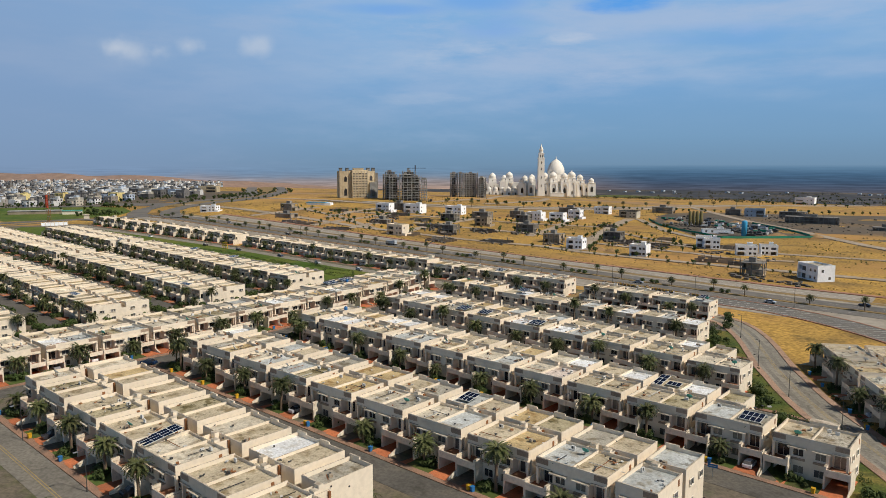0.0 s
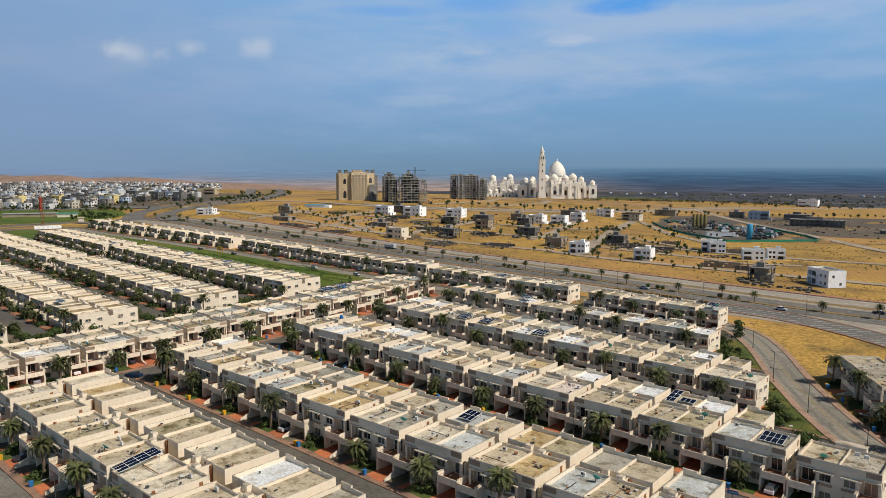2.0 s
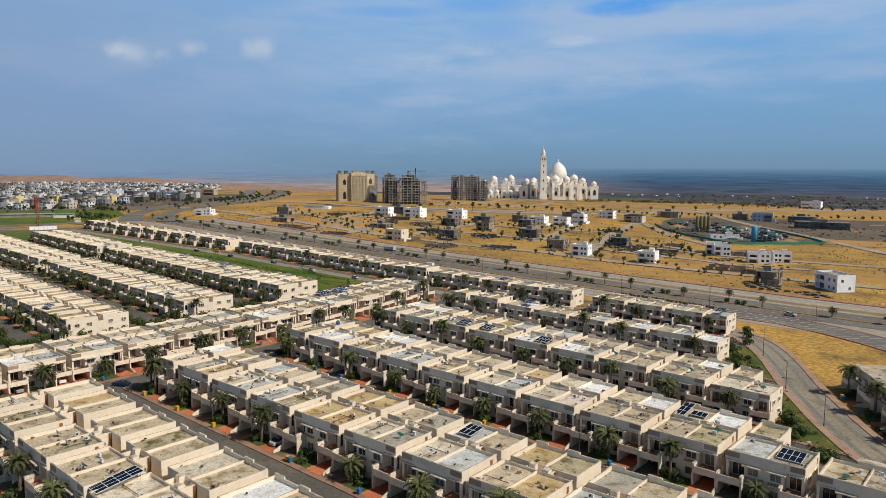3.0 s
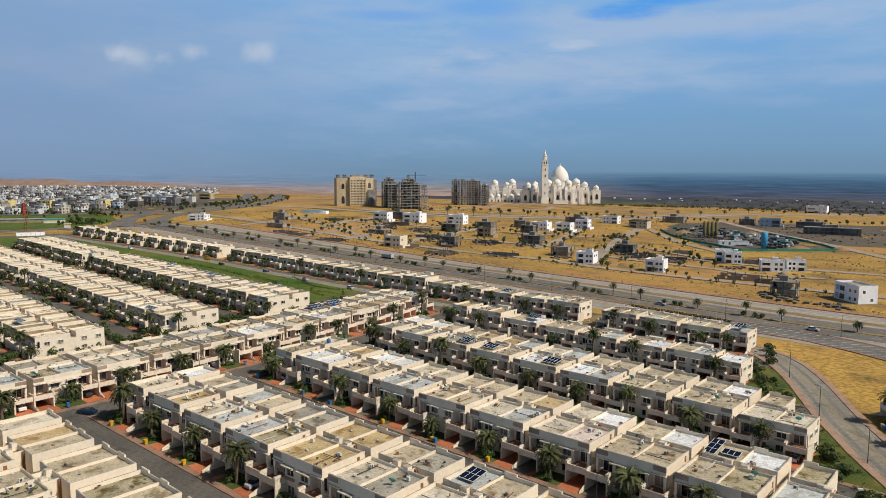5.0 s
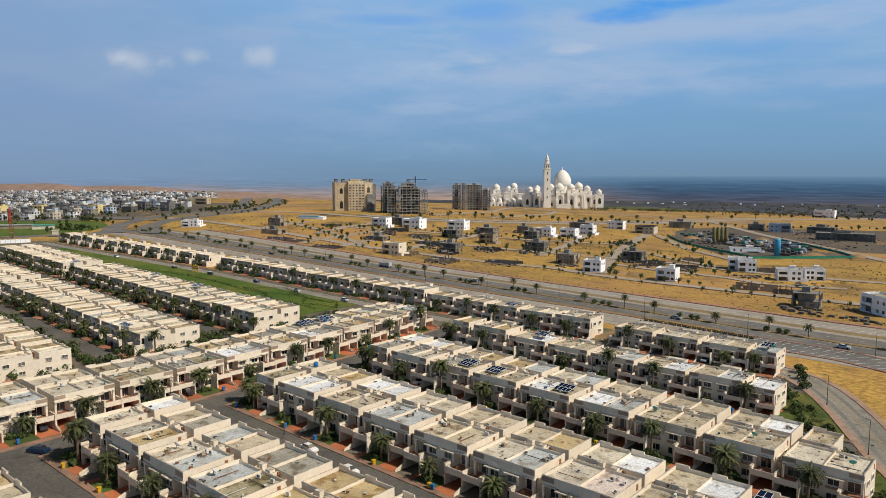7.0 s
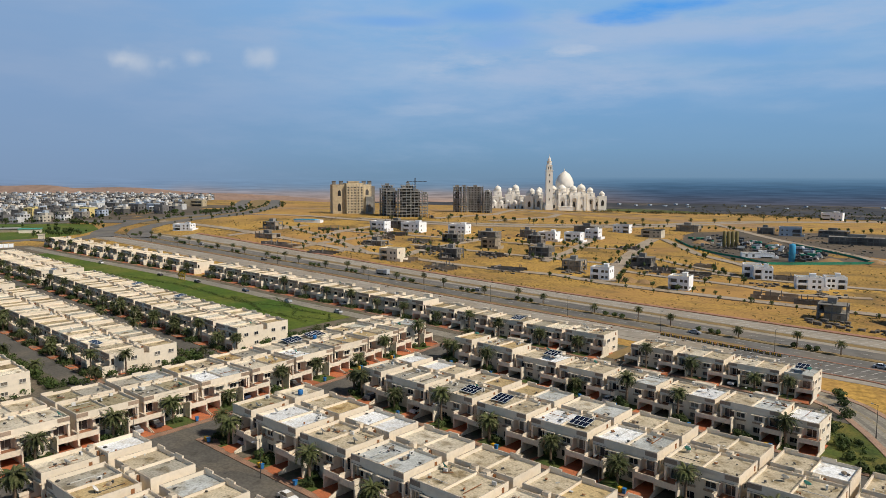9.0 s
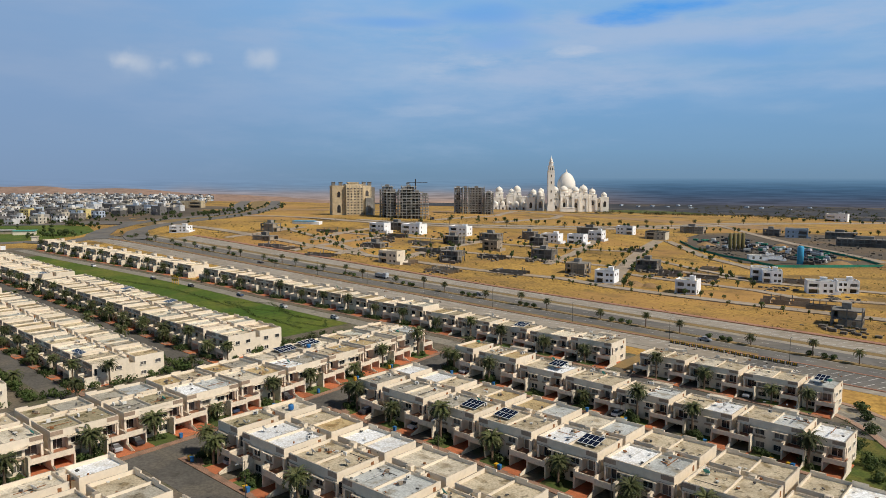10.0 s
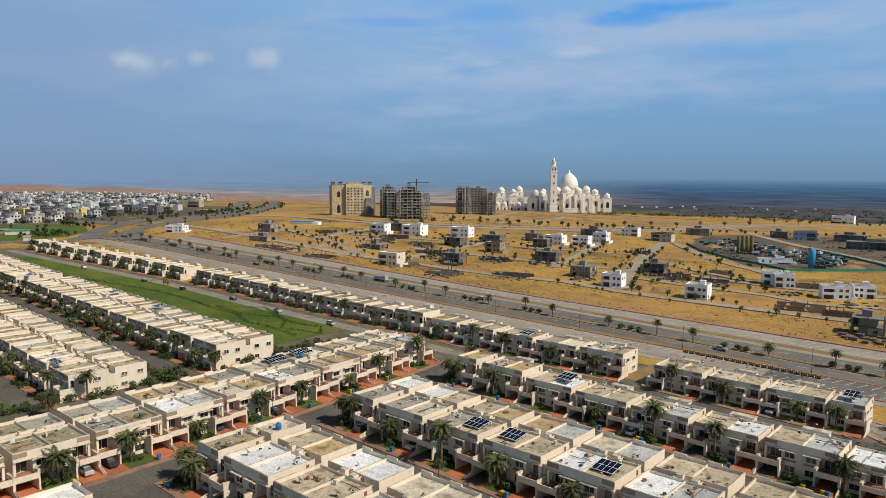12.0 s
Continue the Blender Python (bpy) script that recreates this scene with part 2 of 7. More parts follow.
KERB = surface("red_kerb_paving", (0.36, 0.19, 0.13), (0.29, 0.15, 0.10), 0.3, 0.9)
ROUGHGRASS = surface("rough_green_verge", (0.055, 0.085, 0.015), (0.105, 0.105, 0.02), 0.12, 0.95, 0.03, (0.19, 0.15, 0.04), 0.7, 0.12, fine=16, amp=0.3, spots=((0.025, 0.042, 0.01), 0.3, 0.7))
LAWN = surface("garden_lawn", (0.055, 0.095, 0.018), (0.085, 0.10, 0.025), 0.5, 0.95, 0.03, (0.13, 0.10, 0.045), 0.5, 0.3, 0.25)
PARK = surface("park_grass", (0.050, 0.098, 0.008), (0.100, 0.132, 0.014), 0.035, 0.95, 0.03, (0.16, 0.15, 0.03), 0.5, 0.06, fine=18, amp=0.25, spots=((0.03, 0.055, 0.01), 0.3, 0.5))
VERGE = surface("dry_verge", (0.26, 0.175, 0.07), (0.19, 0.135, 0.06), 0.12, 0.95, 0.03, (0.14, 0.12, 0.05), 0.5, 0.10)
WHITE = surface("white_plaster", (0.87, 0.885, 0.91), (0.82, 0.835, 0.86), 0.15, 0.85, 0.01, (0.55, 0.54, 0.52), 0.25, 0.2, 0.05, amp=0.06)
MARBLE = surface("white_marble", (0.82, 0.78, 0.71), (0.78, 0.735, 0.665), 0.05, 0.6, amp=0.04)
CONCRETE = surface("raw_concrete", (0.265, 0.25, 0.225), (0.19, 0.18, 0.163), 0.15, 0.95, 0.02, (0.12, 0.112, 0.10), 0.5, 0.1, 0.15)
# darker copy of the bare blockwork, with shade put into its colour
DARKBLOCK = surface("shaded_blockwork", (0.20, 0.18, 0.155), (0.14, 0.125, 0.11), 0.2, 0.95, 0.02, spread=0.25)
BLOCKWORK = surface("bare_blockwork", (0.40, 0.33, 0.24), (0.32, 0.26, 0.19), 0.2, 0.95, 0.02, (0.14, 0.115, 0.09), 0.5, 0.15, 0.15)
# the blue cast of distance haze is mixed into this ground colour
PLAIN = surface("hazed_dark_scrub_plain", (0.036, 0.043, 0.056), (0.058, 0.058, 0.062), 0.006, 1.0, 0.0, (0.12, 0.098, 0.08), 0.6, 0.012, fine=6, amp=0.35)
GREYFIELD = surface("grey_trodden_and_shadowed_ground", (0.125, 0.10, 0.073), (0.09, 0.076, 0.06), 0.01, 1.0, 0.03, (0.23, 0.145, 0.065), 0.6, 0.015)
SAND = surface("sand_heap", (0.33, 0.21, 0.10), (0.25, 0.16, 0.08), 0.1, 0.95, 0.05)
CITY = surface("town_paint", (0.60, 0.60, 0.595), (0.53, 0.53, 0.525), 0.05, 0.9, spread=0.1,
               tints=[(1.05, 1.05, 1.05), (0.6, 0.58, 0.55), (0.22, 0.215, 0.215), (0.75, 0.86, 1.0), (0.9, 0.82, 0.68), (0.17, 0.165, 0.16), (1.1, 1.1, 1.1), (0.4, 0.36, 0.32), (0.26, 0.25, 0.25), (0.6, 0.7, 0.85)])
CREAM = surface("cream_plaster", (0.68, 0.56, 0.38), (0.61, 0.50, 0.33), 0.05, 0.9)
BEIGE = surface("beige_plaster", (0.50, 0.41, 0.27), (0.44, 0.35, 0.23), 0.05, 0.9)
YELLOW_PAINT = surface("yellow_wall_paint", (0.70, 0.58, 0.26), (0.62, 0.50, 0.22), 0.1, 0.9)
SLAB = surface("pale_cast_concrete", (0.36, 0.355, 0.335), (0.29, 0.285, 0.27), 0.15, 0.95, 0.02, (0.17, 0.162, 0.15), 0.5, 0.12, 0.15)
# near-black block colour that carries the shade inside open storeys
VOIDSHADE = surface("void_shade_blockwork", (0.10, 0.095, 0.085), (0.07, 0.066, 0.06), 0.2, 0.95, 0.02)
FRAMEPAINT = surface("white_window_frame", (0.74, 0.69, 0.60), (0.70, 0.65, 0.56), 0.5, 0.7)
GLASS = surface("dark_window_glass", (0.16, 0.155, 0.15), (0.13, 0.125, 0.12), 0.5, 0.12, tints=[(0.2, 0.21, 0.23), (0.5, 0.5, 0.5), (0.16, 0.17, 0.2), (1.5, 1.35, 1.12), (0.25, 0.27, 0.3), (1.0, 0.95, 0.9), (0.75, 0.75, 0.78)])
DARKGLASS = surface("unlit_window_glass", (0.035, 0.034, 0.033), (0.025, 0.025, 0.025), 0.5, 0.15, spread=0.4)
RUST = surface("rust_brown_metal", (0.30, 0.13, 0.05), (0.22, 0.10, 0.045), 1.0, 0.8)
GLASS.node_tree.nodes["Principled BSDF"].inputs["Specular IOR Level"].default_value = 0.6
LINE = surface("road_paint_white", (0.60, 0.585, 0.55), (0.42, 0.41, 0.385), 0.5, 0.8)
YLINE = surface("road_paint_yellow", (0.36, 0.27, 0.10), (0.27, 0.21, 0.09), 0.5, 0.8)
TRUNK = surface("palm_bark", (0.18, 0.13, 0.085), (0.12, 0.085, 0.06), 2.0, 0.95, 0.03)
FROND = surface("palm_fronds", (0.058, 0.073, 0.022), (0.095, 0.098, 0.04), 0.6, 0.7, spread=0.25)
LEAF = surface("shrub_leaves", (0.032, 0.056, 0.012), (0.058, 0.078, 0.022), 0.5, 0.8, spread=0.3)
SCRUB = surface("dry_scrub_leaves", (0.075, 0.078, 0.032), (0.11, 0.095, 0.045), 0.1, 0.9)
SOLAR = surface("solar_cells", (0.006, 0.010, 0.026), (0.009, 0.015, 0.036), 0.5, 0.2)
METAL = surface("galvanised_metal", (0.45, 0.46, 0.46), (0.36, 0.37, 0.37), 1.0, 0.45, metal=0.6)
DARKMETAL = surface("dark_metal", (0.05, 0.05, 0.05), (0.07, 0.065, 0.06), 1.0, 0.5)
PLASTIC = surface("pale_plastic_casing", (0.66, 0.65, 0.62), (0.58, 0.57, 0.54), 1.0, 0.6, spread=0.1)
RUBBER = surface("tyre_rubber", (0.02, 0.02, 0.02), (0.03, 0.03, 0.03), 2.0, 0.9)
CARPAINT = surface("car_paint", (0.8, 0.8, 0.8), (0.76, 0.76, 0.76), 0.2, 0.25,
                   tints=[(1, 1, 1), (1, 1, 1), (0.55, 0.57, 0.6), (0.06, 0.09, 0.16), (0.9, 0.9, 0.92), (0.05, 0.05, 0.06), (0.35, 0.37, 0.4)])
BIN_BLUE = surface("blue_plastic", (0.03, 0.17, 0.42), (0.025, 0.14, 0.36), 1.0, 0.5)
BIN_YELLOW = surface("yellow_plastic", (0.62, 0.36, 0.02), (0.55, 0.32, 0.02), 1.0, 0.5)
TEAL = surface("teal_mesh", (0.10, 0.38, 0.30), (0.08, 0.30, 0.25), 1.0, 0.7)
GREENNET = surface("green_site_netting", (0.03, 0.27, 0.17), (0.035, 0.20, 0.13), 0.1, 0.8)
SILOBLUE = surface("blue_steel", (0.05, 0.33, 0.58), (0.04, 0.27, 0.5), 0.3, 0.5)
SILOYELLOW = surface("olive_yellow_steel", (0.20, 0.165, 0.06), (0.15, 0.125, 0.05), 0.3, 0.6)
RED = surface("red_steel", (0.45, 0.05, 0.03), (0.38, 0.05, 0.03), 0.3, 0.6)


def field_material():
    """Golden dry grass on pale earth, with darker scrub and bare patches."""
    m = surface("dry_grass_field", (0.43, 0.262, 0.060), (0.255, 0.158, 0.043), 0.018, 1.0, 0.06, (0.125, 0.085, 0.036), 0.75, 0.03, fine=40, amp=0.42, spots=((0.075, 0.06, 0.026), 0.07, 0.55))
    n, l = m.node_tree.nodes, m.node_tree.links
    p = n["Principled BSDF"]
    old = p.inputs["Base Color"].links[0].from_socket
    g = n.new("ShaderNodeNewGeometry").outputs["Position"]
    noi = n.new("ShaderNodeTexNoise")
    noi.inputs["Scale"].default_value, noi.inputs["Detail"].default_value, noi.inputs["Roughness"].default_value = 0.009, 8, 0.62
    l.new(g, noi.inputs["Vector"])
    mr = n.new("ShaderNodeMapRange")
    for k, w in (("From Min", 0.50), ("From Max", 0.60), ("To Max", 0.65)):
        mr.inputs[k].default_value = w
    l.new(noi.outputs["Fac"], mr.inputs["Value"])
    mx = n.new("ShaderNodeMix")
    mx.data_type = "RGBA"
    mx.inputs[7].default_value = (0.45, 0.25, 0.08, 1)
    l.new(mr.outputs[0], mx.inputs[0])
    l.new(old, mx.inputs[6])
    l.new(mx.outputs[2], p.inputs["Base Color"])
    return m


FIELD = field_material()


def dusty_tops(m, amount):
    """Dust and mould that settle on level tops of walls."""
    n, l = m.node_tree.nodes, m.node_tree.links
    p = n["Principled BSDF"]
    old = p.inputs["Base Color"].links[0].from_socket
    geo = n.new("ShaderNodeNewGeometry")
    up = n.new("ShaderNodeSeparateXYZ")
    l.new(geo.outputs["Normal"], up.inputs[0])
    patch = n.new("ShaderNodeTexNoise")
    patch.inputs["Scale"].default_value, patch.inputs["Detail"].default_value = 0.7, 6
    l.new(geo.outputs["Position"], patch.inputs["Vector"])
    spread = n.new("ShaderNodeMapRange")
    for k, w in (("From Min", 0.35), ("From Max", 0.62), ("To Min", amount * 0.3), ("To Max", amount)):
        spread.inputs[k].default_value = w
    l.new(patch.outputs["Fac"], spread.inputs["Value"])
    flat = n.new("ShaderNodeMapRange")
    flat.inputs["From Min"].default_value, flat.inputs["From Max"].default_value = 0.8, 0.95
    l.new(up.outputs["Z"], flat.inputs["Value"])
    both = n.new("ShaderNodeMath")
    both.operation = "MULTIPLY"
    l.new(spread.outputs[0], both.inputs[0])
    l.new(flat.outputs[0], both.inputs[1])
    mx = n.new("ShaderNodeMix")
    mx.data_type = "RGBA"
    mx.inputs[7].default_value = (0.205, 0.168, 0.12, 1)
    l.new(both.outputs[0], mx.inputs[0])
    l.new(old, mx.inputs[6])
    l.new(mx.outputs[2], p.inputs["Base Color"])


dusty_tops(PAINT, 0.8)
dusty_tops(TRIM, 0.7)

# ---- mesh tools ----


def smooth(t):
    t = min(1.0, max(0.0, t))
    return t * t * (3 - 2 * t)


def ground_z(x, y):
    """The lie of the land: the estate falls 2% towards +x; past the highway it levels out and rises towards -x."""
    near = max(-3.0, min(-0.0199 * x + 0.0027 * y - 3.06, 9.5))
    far = 16 * smooth((-x - 230) / 420) * (1 - smooth((y - 500) / 700)) - 12 * smooth((y - 900) / 500)
    k = smooth((y - 310) / 90)
    return near * (1 - k) + far * k


def bx(bm, x0, x1, y0, y1, z0, z1):
    v = [bm.verts.new(c) for c in ((x0, y0, z0), (x1, y0, z0), (x1, y1, z0), (x0, y1, z0), (x0, y0, z1), (x1, y0, z1), (x1, y1, z1), (x0, y1, z1))]
    for f in ((3, 2, 1, 0), (4, 5, 6, 7), (0, 1, 5, 4), (1, 2, 6, 5), (2, 3, 7, 6), (3, 0, 4, 7)):
        bm.faces.new([v[i] for i in f])


def boxes(*rows):
    bm = bmesh.new()
    for r in rows:
        bx(bm, *r)
    return bm


def lathe(bm, profile, cx=0.0, cy=0.0, sides=16, cap=True):
    """A turned form from (radius, height) pairs, lowest first."""
    rings = []
    for r, z in profile:
        rings.append([bm.verts.new((cx + max(r, 0.001) * math.cos(2 * math.pi * i / sides), cy + max(r, 0.001) * math.sin(2 * math.pi * i / sides), z)) for i in range(sides)])
    for a, b in zip(rings, rings[1:]):
        for i in range(sides):
            bm.faces.new((a[i], a[(i + 1) % sides], b[(i + 1) % sides], b[i]))
    if cap:
        bm.faces.new(rings[0][::-1])
        bm.faces.new(rings[-1])


def mesh(name, bm, *materials, soft=False):
    bmesh.ops.remove_doubles(bm, verts=bm.verts, dist=0.0005)
    bmesh.ops.recalc_face_normals(bm, faces=bm.faces)
    me = bpy.data.meshes.new(name)
    bm.to_mesh(me)
    bm.free()
    for m in materials:
        me.materials.append(m)
    if soft:
        me.shade_smooth()
    return me


def part(name, bm, material, parent=None, label="", soft=False):
    ob = new(name, mesh(name, bm, material, soft=soft))
    if parent:
        ob.parent = parent
    return tagged(ob, label)


def thing(name, label, category, group="", kind=""):
    return tagged(new(name), label, category, group, kind)


def wall_with_holes(bm, x0, x1, z0, z1, y0, y1, holes):
    """A wall in the xz plane from y0 to y1, with rectangular openings (x0, x1, z0, z1) right through it."""
    xs = sorted({x0, x1, *[h[i] for h in holes for i in (0, 1)]})
    zs = sorted({z0, z1, *[h[i] for h in holes for i in (2, 3)]})
    for a, b in zip(xs, xs[1:]):
        run = None
        for c, d in zip(zs, zs[1:]):
            mx, mz = (a + b) / 2, (c + d) / 2
            if any(h[0] < mx < h[1] and h[2] < mz < h[3] for h in holes):
                if run:
                    bx(bm, a, b, y0, y1, *run)
                run = None
            else:
                run = (run[0], d) if run else (c, d)
        if run:
            bx(bm, a, b, y0, y1, *run)


def window_part(parent, x0, x1, z0, z1, y, name="window", side=None):
    """A window: proud frame with a mullion and a sill, and a set-back pane under it. side: 1 or -1 for a wall that faces +x or -x."""
    f = boxes((x0 - 0.08, x0, -0.05, 0.1, z0, z1), (x1, x1 + 0.08, -0.05, 0.1, z0, z1), (x0 - 0.08, x1 + 0.08, -0.06, 0.1, z1, z1 + 0.08),
              (x0 - 0.1, x1 + 0.1, -0.12, 0.1, z0 - 0.1, z0), ((x0 + x1) / 2 - 0.03, (x0 + x1) / 2 + 0.03, 0.0, 0.07, z0, z1))
    p = boxes((x0, x1, 0.08, 0.11, z0, z1))
    for b in (f, p):
        if side is None:
            bmesh.ops.translate(b, vec=(0, y, 0), verts=b.verts)
        else:
            bmesh.ops.rotate(b, matrix=Matrix.Rotation(radians(90 * side), 3, "Z"), verts=b.verts)
            bmesh.ops.translate(b, vec=(y, 0, 0), verts=b.verts)
    w = part(name, f, FRAMEPAINT, parent)
    part("pane", p, GLASS, w)
    return w


def strip_mesh(name, line, width, lift, material, depth=0.3, step=8.0):
    """A band along a line on the ground: a top and two sides."""
    pts = []
    for (ax, ay), (bx_, by) in zip(line, line[1:]):
        n = max(1, int(math.hypot(bx_ - ax, by - ay) / step))
        pts += [(ax + (bx_ - ax) * i / n, ay + (by - ay) * i / n) for i in range(n)]
    pts.append(line[-1])
    bm, rows = bmesh.new(), []
    for i, (x, y) in enumerate(pts):
        a, b = pts[max(0, i - 1)], pts[min(len(pts) - 1, i + 1)]
        dx, dy = b[0] - a[0], b[1] - a[1]
        q = math.hypot(dx, dy)
        nx, ny = -dy / q * width / 2, dx / q * width / 2
        across = max(2, int(width / 5) + 1)
        row = []
        for k in range(across + 1):
            f = 1 - 2 * k / across
            px, py = x + nx * f, y + ny * f
            row.append((px, py, ground_z(px, py) + lift))
        row = [(row[0][0], row[0][1], row[0][2] - depth), *row, (row[-1][0], row[-1][1], row[-1][2] - depth)]
        rows.append([bm.verts.new(c) for c in row])
    for a, b in zip(rows, rows[1:]):
        for i in range(len(a) - 1):
            bm.faces.new((a[i], a[i + 1], b[i + 1], b[i]))
    return mesh(name, bm, material)


def strip(name, line, width, lift, material, label, category, depth=0.3):
    return tagged(new(name, strip_mesh(name, line, width, lift, material, depth)), label, category, kind="structure")


def field_patch(name, outline, lift, material, label, category, cell=6.0):
    """A flat patch that follows the ground inside a rounded outline."""
    bm = bmesh.new()
    vec = [bm.verts.new((x, y, 0)) for x, y in outline]
    face = bm.faces.new(vec)
    bmesh.ops.triangulate(bm, faces=[face])
    for _ in range(4):
        long = [e for e in bm.edges if e.calc_length() > cell * 2]
        if not long:
            break
        bmesh.ops.subdivide_edges(bm, edges=long, cuts=1)
        bmesh.ops.triangulate(bm, faces=bm.faces)
    for v in bm.verts:
        v.co.z = ground_z(v.co.x, v.co.y) + lift
    return tagged(new(name, mesh(name, bm, material)), label, category, kind="structure")

# ---- the land ----


def spread_axis(lo, hi, step, ends):
    """Even steps from lo to hi, growing wider outside them up to the ends."""
    inner = [lo + step * i for i in range(int((hi - lo) / step) + 1)]
    out, d = [], step
    x = inner[-1]
    while x < ends[1]:
        d *= 1.18
        x += d
        out.append(min(x, ends[1]))
    before, d, x = [], step, inner[0]
    while x > ends[0]:
        d *= 1.18
        x -= d
        before.append(max(x, ends[0]))
    return before[::-1] + inner + out


gx, gy = spread_axis(-1000, 120, 10, (-2050, 1950)), spread_axis(-60, 960, 10, (-1900, 2050))
verts = [(x, y, ground_z(x, y) + 0.35 * noise.noise((x * 0.02, y * 0.02, 0)) * smooth((y - 360) / 60)) for y in gy for x in gx]
nx = len(gx)
faces = [(j * nx + i, j * nx + i + 1, (j + 1) * nx + i + 1, (j + 1) * nx + i) for j in range(len(gy) - 1) for i in range(nx - 1)]
me = bpy.data.meshes.new("ground")
me.from_pydata(verts, [], faces)
me.materials.append(FIELD)
tagged(new("ground", me), "golden dry grass and bare earth on open land", "ground", kind="structure")


def distance_backdrop():
    """A far glowing ring: the plain that fades into the sky, its haze painted into the colours."""
    m = bpy.data.materials.new("hazy_distance")
    m.use_nodes = True
    n, l = m.node_tree.nodes, m.node_tree.links
    n.clear()
    g = n.new("ShaderNodeNewGeometry").outputs["Position"]
    s = n.new("ShaderNodeSeparateXYZ")
    l.new(g, s.inputs[0])
    squash = n.new("ShaderNodeMapping")
    squash.inputs["Scale"].default_value = (0.011, 0.011, 0.30)
    l.new(g, squash.inputs[0])
    noi = n.new("ShaderNodeTexNoise")
    noi.inputs["Scale"].default_value, noi.inputs["Detail"].default_value, noi.inputs["Roughness"].default_value = 1.0, 8, 0.6
    l.new(squash.outputs[0], noi.inputs["Vector"])
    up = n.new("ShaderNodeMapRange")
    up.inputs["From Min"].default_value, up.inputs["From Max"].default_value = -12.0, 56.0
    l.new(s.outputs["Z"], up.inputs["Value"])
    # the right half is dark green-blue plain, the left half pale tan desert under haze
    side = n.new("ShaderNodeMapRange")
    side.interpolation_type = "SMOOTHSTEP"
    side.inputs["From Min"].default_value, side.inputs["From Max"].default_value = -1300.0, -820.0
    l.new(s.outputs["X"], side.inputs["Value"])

    def ramp(stops, fac=None):
        r = n.new("ShaderNodeValToRGB")
        els = r.color_ramp.elements
        for i, (p, c) in enumerate(stops):
            e = els[i] if i < 2 else els.new(p)
            e.position, e.color = p, (*c, 1)
        l.new(fac or up.outputs[0], r.inputs[0])
        return r.outputs[0]

    def blend(f, a, b):
        q = n.new("ShaderNodeMix")
        q.data_type = "RGBA"
        for i, v in ((0, f), (6, a), (7, b)):
            if isinstance(v, (int, float, tuple)):
                q.inputs[i].default_value = v
            else:
                l.new(v, q.inputs[i])
        return q.outputs[2]

    # the haze is part of these colours: blue below, sky tone at the top
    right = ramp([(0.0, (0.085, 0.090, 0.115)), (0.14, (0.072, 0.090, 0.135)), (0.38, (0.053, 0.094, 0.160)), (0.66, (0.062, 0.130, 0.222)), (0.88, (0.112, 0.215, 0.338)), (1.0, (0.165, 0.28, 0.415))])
    # the edge of the tan desert wanders up and down
    wander = n.new("ShaderNodeTexNoise")
    wander.inputs["Scale"].default_value, wander.inputs["Detail"].default_value = 0.0035, 4
    l.new(g, wander.inputs["Vector"])
    shift = n.new("ShaderNodeMath")
    shift.operation = "MULTIPLY_ADD"
    shift.inputs[1].default_value, shift.inputs[2].default_value = 1.1, -0.55
    l.new(wander.outputs["Fac"], shift.inputs[0])
    both = n.new("ShaderNodeMath")
    both.operation = "ADD"
    l.new(shift.outputs[0], both.inputs[0])
    l.new(up.outputs[0], both.inputs[1])
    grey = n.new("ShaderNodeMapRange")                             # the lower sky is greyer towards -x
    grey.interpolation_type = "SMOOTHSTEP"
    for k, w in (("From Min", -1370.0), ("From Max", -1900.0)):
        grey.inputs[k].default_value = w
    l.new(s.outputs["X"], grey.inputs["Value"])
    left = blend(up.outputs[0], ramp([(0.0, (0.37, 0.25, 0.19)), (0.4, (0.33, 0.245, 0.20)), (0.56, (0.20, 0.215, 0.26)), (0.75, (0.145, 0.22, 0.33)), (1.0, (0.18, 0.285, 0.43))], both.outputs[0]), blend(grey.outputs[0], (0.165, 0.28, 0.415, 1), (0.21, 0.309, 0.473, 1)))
    streak = n.new("ShaderNodeMapRange")
    for k, w in (("From Min", 0.35), ("From Max", 0.7), ("To Min", 0.66), ("To Max", 1.5)):
        streak.inputs[k].default_value = w
    l.new(noi.outputs["Fac"], streak.inputs["Value"])
    even = n.new("ShaderNodeMix")
    even.inputs[3].default_value = 1.0
    l.new(up.outputs[0], even.inputs[0])
    l.new(streak.outputs[0], even.inputs[2])
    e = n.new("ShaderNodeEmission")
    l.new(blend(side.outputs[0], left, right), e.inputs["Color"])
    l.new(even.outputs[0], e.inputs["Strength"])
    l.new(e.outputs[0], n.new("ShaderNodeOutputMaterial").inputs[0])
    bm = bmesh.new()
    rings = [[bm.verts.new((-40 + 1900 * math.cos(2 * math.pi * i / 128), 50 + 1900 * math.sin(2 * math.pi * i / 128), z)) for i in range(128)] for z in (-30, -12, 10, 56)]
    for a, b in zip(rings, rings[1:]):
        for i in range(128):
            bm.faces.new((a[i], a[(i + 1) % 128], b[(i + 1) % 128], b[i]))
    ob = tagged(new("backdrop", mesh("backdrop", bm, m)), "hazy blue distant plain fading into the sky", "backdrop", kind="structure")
    ob.visible_shadow = False
    return ob


distance_backdrop()


